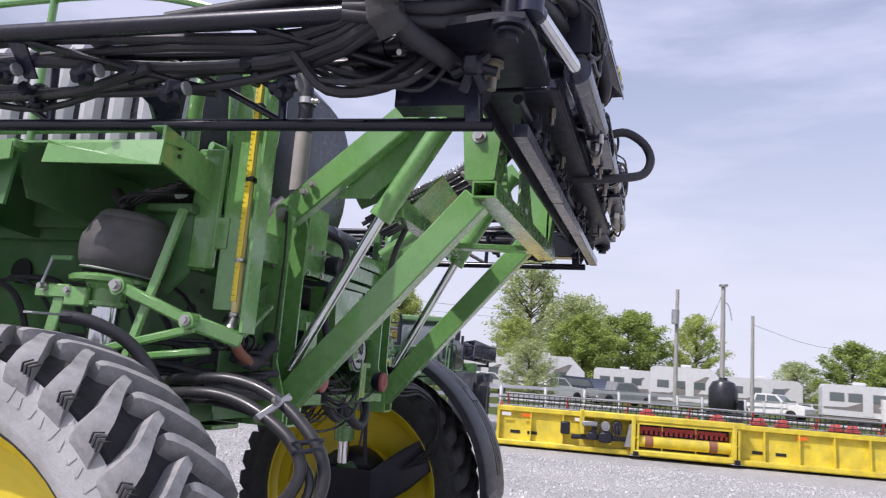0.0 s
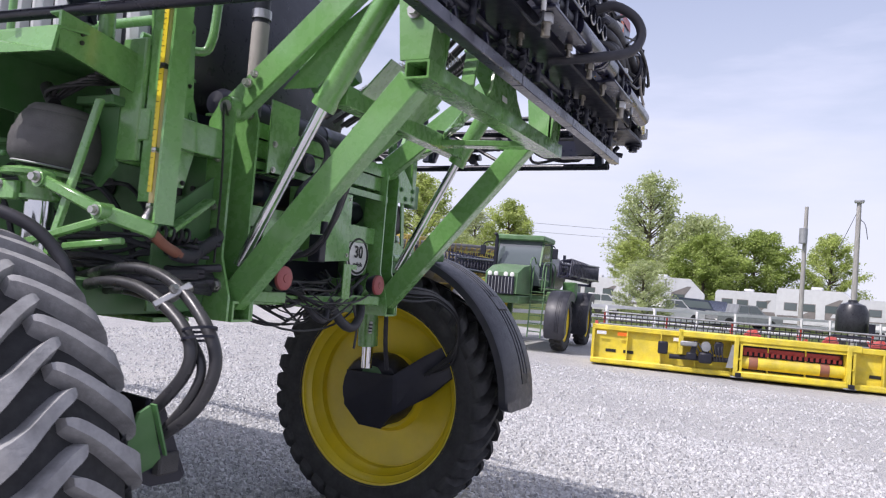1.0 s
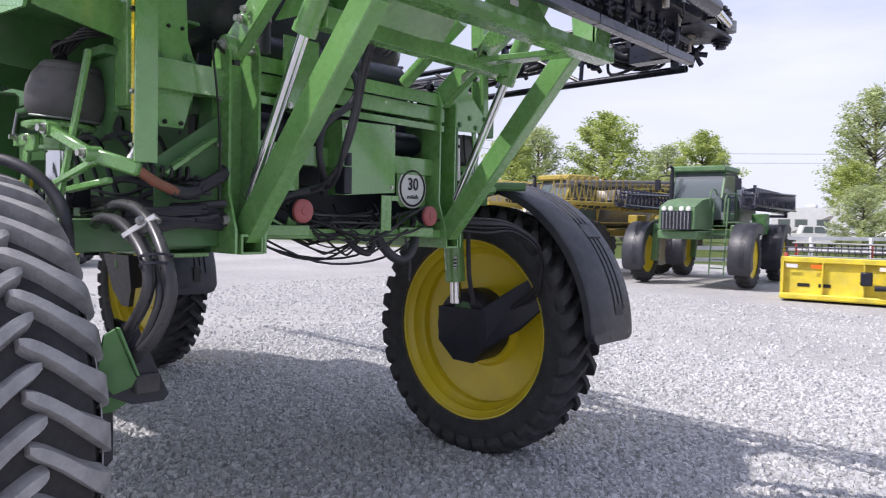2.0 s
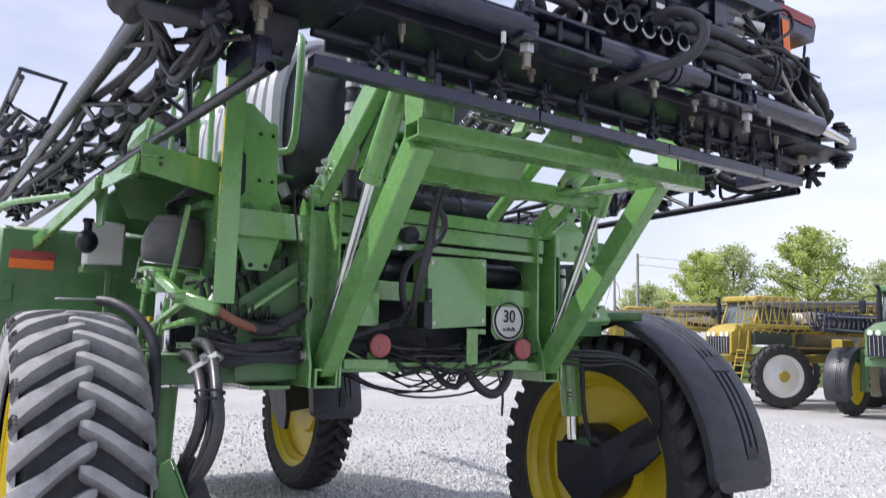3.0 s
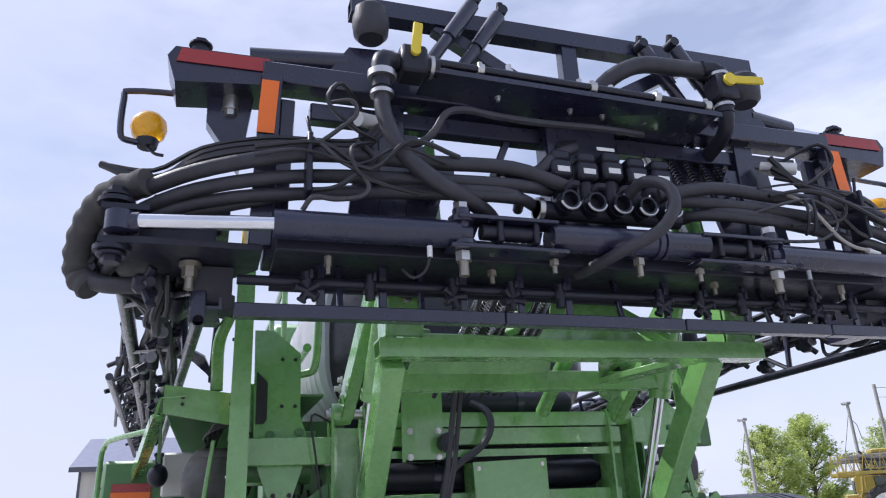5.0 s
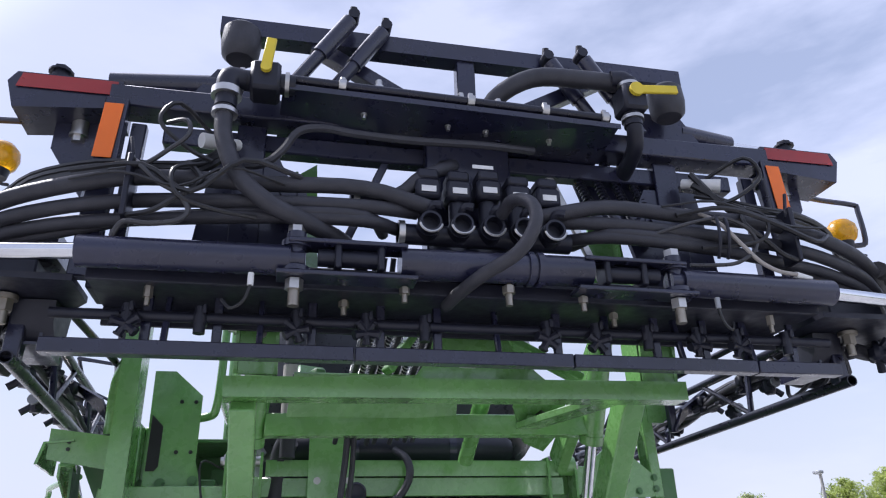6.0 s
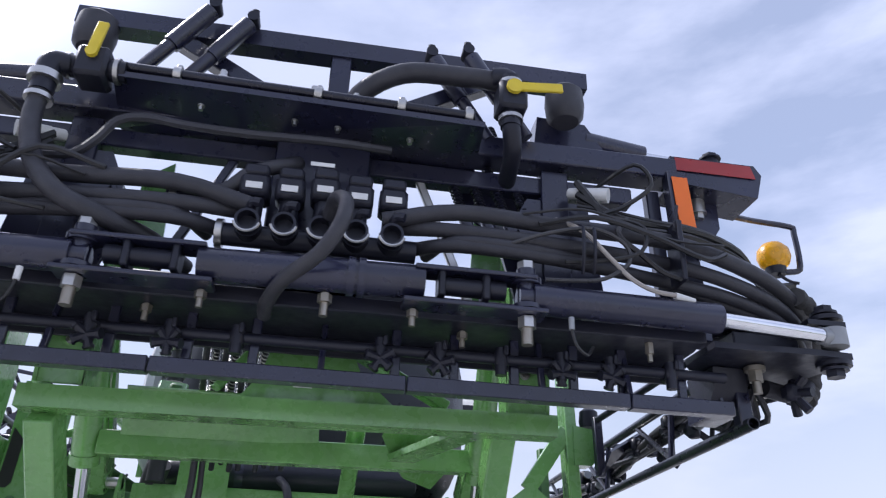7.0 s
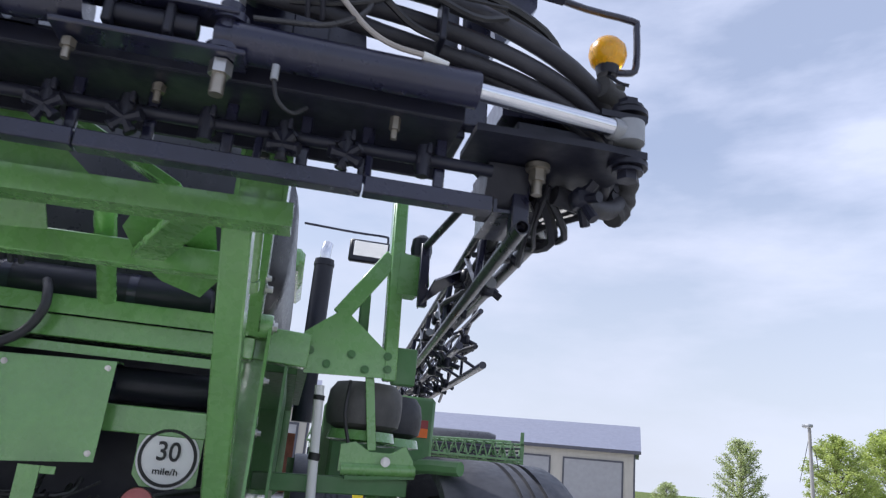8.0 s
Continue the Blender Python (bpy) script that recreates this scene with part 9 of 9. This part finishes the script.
def shed(base, turn, length, depth, eave, ridge, label, doors):
    sh = thing("machine_shed", label, "building")
    h = length / 2
    gaps = [(x, w, tall) for x, w, tall, dark in doors if dark]
    if gaps:                                                   # open front with a partition inside
        x, w, tall = gaps[0]
        for x0, x1, z0 in ((-h, x - w / 2, 0), (x + w / 2, h, 0), (x - w / 2, x + w / 2, tall)):
            part("wall", Geo().span((x0, 0, z0), (x1, 0.15, eave), 0.005), SHED_WALL, sh)
        inner = part("partition", Geo().span((-h + 0.2, 3.4, 0), (h - 0.2, 3.5, eave), 0.005), RUST_HOSE, sh, "brown boarded partition inside the shed")
        part("inner_door", Geo().span((x + 0.2, 3.34, 0), (x + 1.3, 3.395, 2.1), 0.01), LABEL, inner, "white door")
        part("bench", Geo().span((x - w / 2 + 0.3, 2.4, 0.8), (x - 0.6, 3.2, 0.9), 0.01).span((x - w / 2 + 0.4, 2.5, 0), (x - w / 2 + 0.5, 3.1, 0.8)).span((x - 0.8, 2.5, 0), (x - 0.7, 3.1, 0.8)), GREY_METAL, sh)
    else:
        part("wall", Geo().span((-h, 0, 0), (h, 0.15, eave), 0.005), SHED_WALL, sh)
    part("wall", Geo().span((-h, depth - 0.15, 0), (h, depth, eave), 0.005), SHED_WALL, sh)
    for x in (-h, h - 0.15):
        part("gable", Geo().plate([(x, 0.15, 0), (x, depth - 0.15, 0), (x, depth - 0.15, eave), (x, depth / 2, ridge), (x, 0.15, eave)], (0.15, 0, 0)), SHED_WALL, sh)
    for y0, y1 in ((-0.4, depth / 2), (depth + 0.4, depth / 2)):
        drop = (ridge - eave) / (depth / 2) * 0.4
        rf = part("roof", Geo().plate([(-h - 0.4, y0, eave - drop + 0.02), (h + 0.4, y0, eave - drop + 0.02), (h + 0.4, y1, ridge + 0.05), (-h - 0.4, y1, ridge + 0.05)], (0, 0, 0.1)), SHED_ROOF, sh)
    part("eave_trim", Geo().span((-h - 0.4, -0.45, eave - drop - 0.12), (h + 0.4, -0.39, eave - drop + 0.12), 0.005), SHED_TRIM, sh)
    for x in (-h - 0.02, h - 0.1):
        part("corner_trim", Geo().span((x, -0.03, 0), (x + 0.12, 0.0, eave - 0.1), 0.003), SHED_TRIM, sh)
    for x, w, tall, dark in doors:
        dr = part("door", Geo().span((x - w / 2, -0.06, tall - 0.45 if dark else 0), (x + w / 2, -0.02, tall), 0.005), SHED_DOOR, sh, "rolled-up door" if dark else "grey sliding door")
        part("door_trim", Geo().span((x - w / 2 - 0.12, -0.08, 0), (x - w / 2, -0.02, tall), 0.003).span((x + w / 2, -0.08, 0), (x + w / 2 + 0.12, -0.02, tall), 0.003).span((x - w / 2 - 0.12, -0.08, tall), (x + w / 2 + 0.12, -0.02, tall + 0.12), 0.003), SHED_TRIM, dr)
    sh.matrix_basis = pose(base[0], base[1], 0, 0, 0, turn)


shed((-52.6, 15.06), 64.4, 22, 12, 4.5, 6.5, "long beige metal shed with a blue-grey roof and grey doors", [(8.1, 4.0, 3.6, False), (2.9, 4.2, 3.6, False), (-2.6, 4.2, 3.6, False)])
shed((-38.0, -2.6), 88, 9.0, 9, 4.6, 6.2, "small metal shed with an open front", [(0.2, 7.4, 3.5, True)])


def tree_meshes(seed, tall, spread, slim, leaf_mat, count=5200, leaf=0.26, bare=0.25):
    """Trunk with limbs, and a crown of small leaf sprays in clumps."""
    rnd = random.Random(seed)
    tr, lf = Geo(), Geo()
    tr.sweep([(0, 0, -0.2), (rnd.uniform(-0.1, 0.1), 0.05, tall * 0.3), (rnd.uniform(-0.3, 0.3), rnd.uniform(-0.2, 0.2), tall * 0.62), (rnd.uniform(-0.4, 0.4), 0, tall * 0.93)], lambda t: 0.019 * tall * (1 - 0.9 * t) + 0.02, 9)
    tips = []
    for k in range(58):
        f = bare + (0.95 - bare) * (k + rnd.random()) / 58
        a = k * 2.4 + rnd.uniform(-0.5, 0.5)
        u = (f - bare) / (1.0 - bare)
        bell = (max(0.0, math.sin(math.pi * min(1.0, 0.14 + 0.86 * u) ** slim))) ** 0.6
        reach = spread * bell * rnd.uniform(0.6, 1.08) + 0.2
        b0 = V(0, 0, tall * max(0.12, f - 0.12 - 0.10 * rnd.random()))
        e = V(math.cos(a) * reach, math.sin(a) * reach, tall * f)
        tr.sweep([b0, b0.lerp(e, 0.5) + V(0, 0, -0.05 * reach), e], lambda t: 0.006 * tall * (1 - 0.85 * t), 5, True, 3)
        for q_ in (0.55, 0.8, 1.0):
            tips.append((b0.lerp(e, q_), rnd.uniform(0.5, 1.0) * (0.10 * spread + 0.34)))
    tips += [(V(rnd.uniform(-0.3, 0.3), rnd.uniform(-0.3, 0.3), tall * rnd.uniform(0.86, 0.97)), 0.42) for _ in range(8)]
    for k in range(count):
        c, rad = tips[k % len(tips)]
        d = V(rnd.gauss(0, 1), rnd.gauss(0, 1), rnd.gauss(0, 0.75))
        p = c + d * rad * 0.55
        if p.z < tall * bare * 0.7 or p.z > tall:
            continue
        u = (V(rnd.gauss(0, 1), rnd.gauss(0, 1), rnd.gauss(0, 1)) + V(0, 0, 0.5)).normalized()
        w = u.orthogonal().normalized()
        w.rotate(Matrix.Rotation(rnd.uniform(0, 6.28), 3, u))
        s2 = leaf * rnd.uniform(0.5, 1.2)
        m2 = u.cross(w)
        n0 = len(lf.v)
        lf.v += [p - w * s2, p + m2 * s2 * 0.5 + u * s2 * 0.12, p + w * s2, p - m2 * s2 * 0.5 + u * s2 * 0.12]
        lf.f.append((n0, n0 + 1, n0 + 2, n0 + 3))
    return tr.mesh("trunk"), lf.mesh("crown"), leaf_mat


KINDS = [(12.0, tree_meshes(3, 12.0, 2.5, 0.9, LEAF_PALE, 15000, 0.125, 0.16)), (8.0, tree_meshes(5, 8.0, 3.0, 0.75, LEAF, 26000, 0.12, 0.12)), (9.0, tree_meshes(9, 9.0, 3.3, 0.75, LEAF, 24000, 0.125, 0.14)), (7.0, tree_meshes(12, 7.0, 2.5, 0.7, LEAF_PALE, 15000, 0.11, 0.10)), (11.0, tree_meshes(21, 11.0, 2.8, 0.8, LEAF_MILD, 20000, 0.125, 0.13))]


def tree(kind, x, y, tall, turn, label):
    t = thing("tree", label, "tree", group="yard trees")
    nominal, (trunk_me, crown_me, lm) = KINDS[kind]
    for nm, me, mt in (("trunk", trunk_me, BARK), ("crown", crown_me, lm)):
        if not me.materials:
            me.materials.append(mt)
        o = new(nm, me)
        o.parent = t
    t.matrix_basis = pose(x, y, 0, 0, 0, turn) @ Matrix.Diagonal((1.22 * tall / nominal, 1.22 * tall / nominal, tall / nominal, 1))


for kind, x, y, tall, tn, lab in ((0, -16.8, 93.1, 18.5, 20, "tall pale-leaved tree with an open crown"), (3, -10.6, 91.5, 12.9, 80, "pale-leaved tree beside a taller one"), (4, -15.7, 78.0, 8.5, 160, "small yellow-green leafy tree"), (3, -9.2, 51.1, 4.6, 210, "small dark green leafy tree"), (1, -8.2, 78.4, 9.2, 10, "dense bright green leafy tree"), (1, -3.2, 81.5, 10.1, 120, "dense bright green leafy tree"),
                                  (4, 3.9, 84.4, 10.3, 50, "spreading green tree behind trailers"), (3, 12.9, 75.5, 5.3, 200, "low round green leafy tree"), (2, 15.9, 66.7, 6.9, 310, "dark green rounded leafy tree"), (1, 18.6, 64.2, 5.9, 250, "dark green rounded leafy tree"), (2, 23.0, 66.0, 7.2, 90, "dark green rounded leafy tree"),
                                  (4, -33.3, 45.3, 9.0, 120, "round-topped green leafy tree"), (0, -40.5, 59.7, 11.7, 70, "pale tree with thin young leaves"), (0, -29.3, 65.6, 9.8, 140, "pale tree with thin young leaves"), (4, -27.5, 50.0, 10.7, 200, "tall bright green leafy tree"), (4, -20.0, 51.1, 8.8, 250, "tall bright green leafy tree"), (3, -26.5, 56.3, 6.3, 30, "small round green leafy tree"),
                                  (3, -40.0, 47.0, 6.9, 300, "small round green leafy tree"), (4, -41.2, 39.5, 7.3, 100, "bright green leafy yard tree"), (4, -36.0, 31.5, 6.0, 220, "small bright green tree"), (0, -46.0, 32.0, 6.2, 20, "pale tree with thin young leaves"), (3, -69.0, 38.7, 3.0, 140, "small green tree far off")):
    tree(kind, x, y, tall, tn, lab)
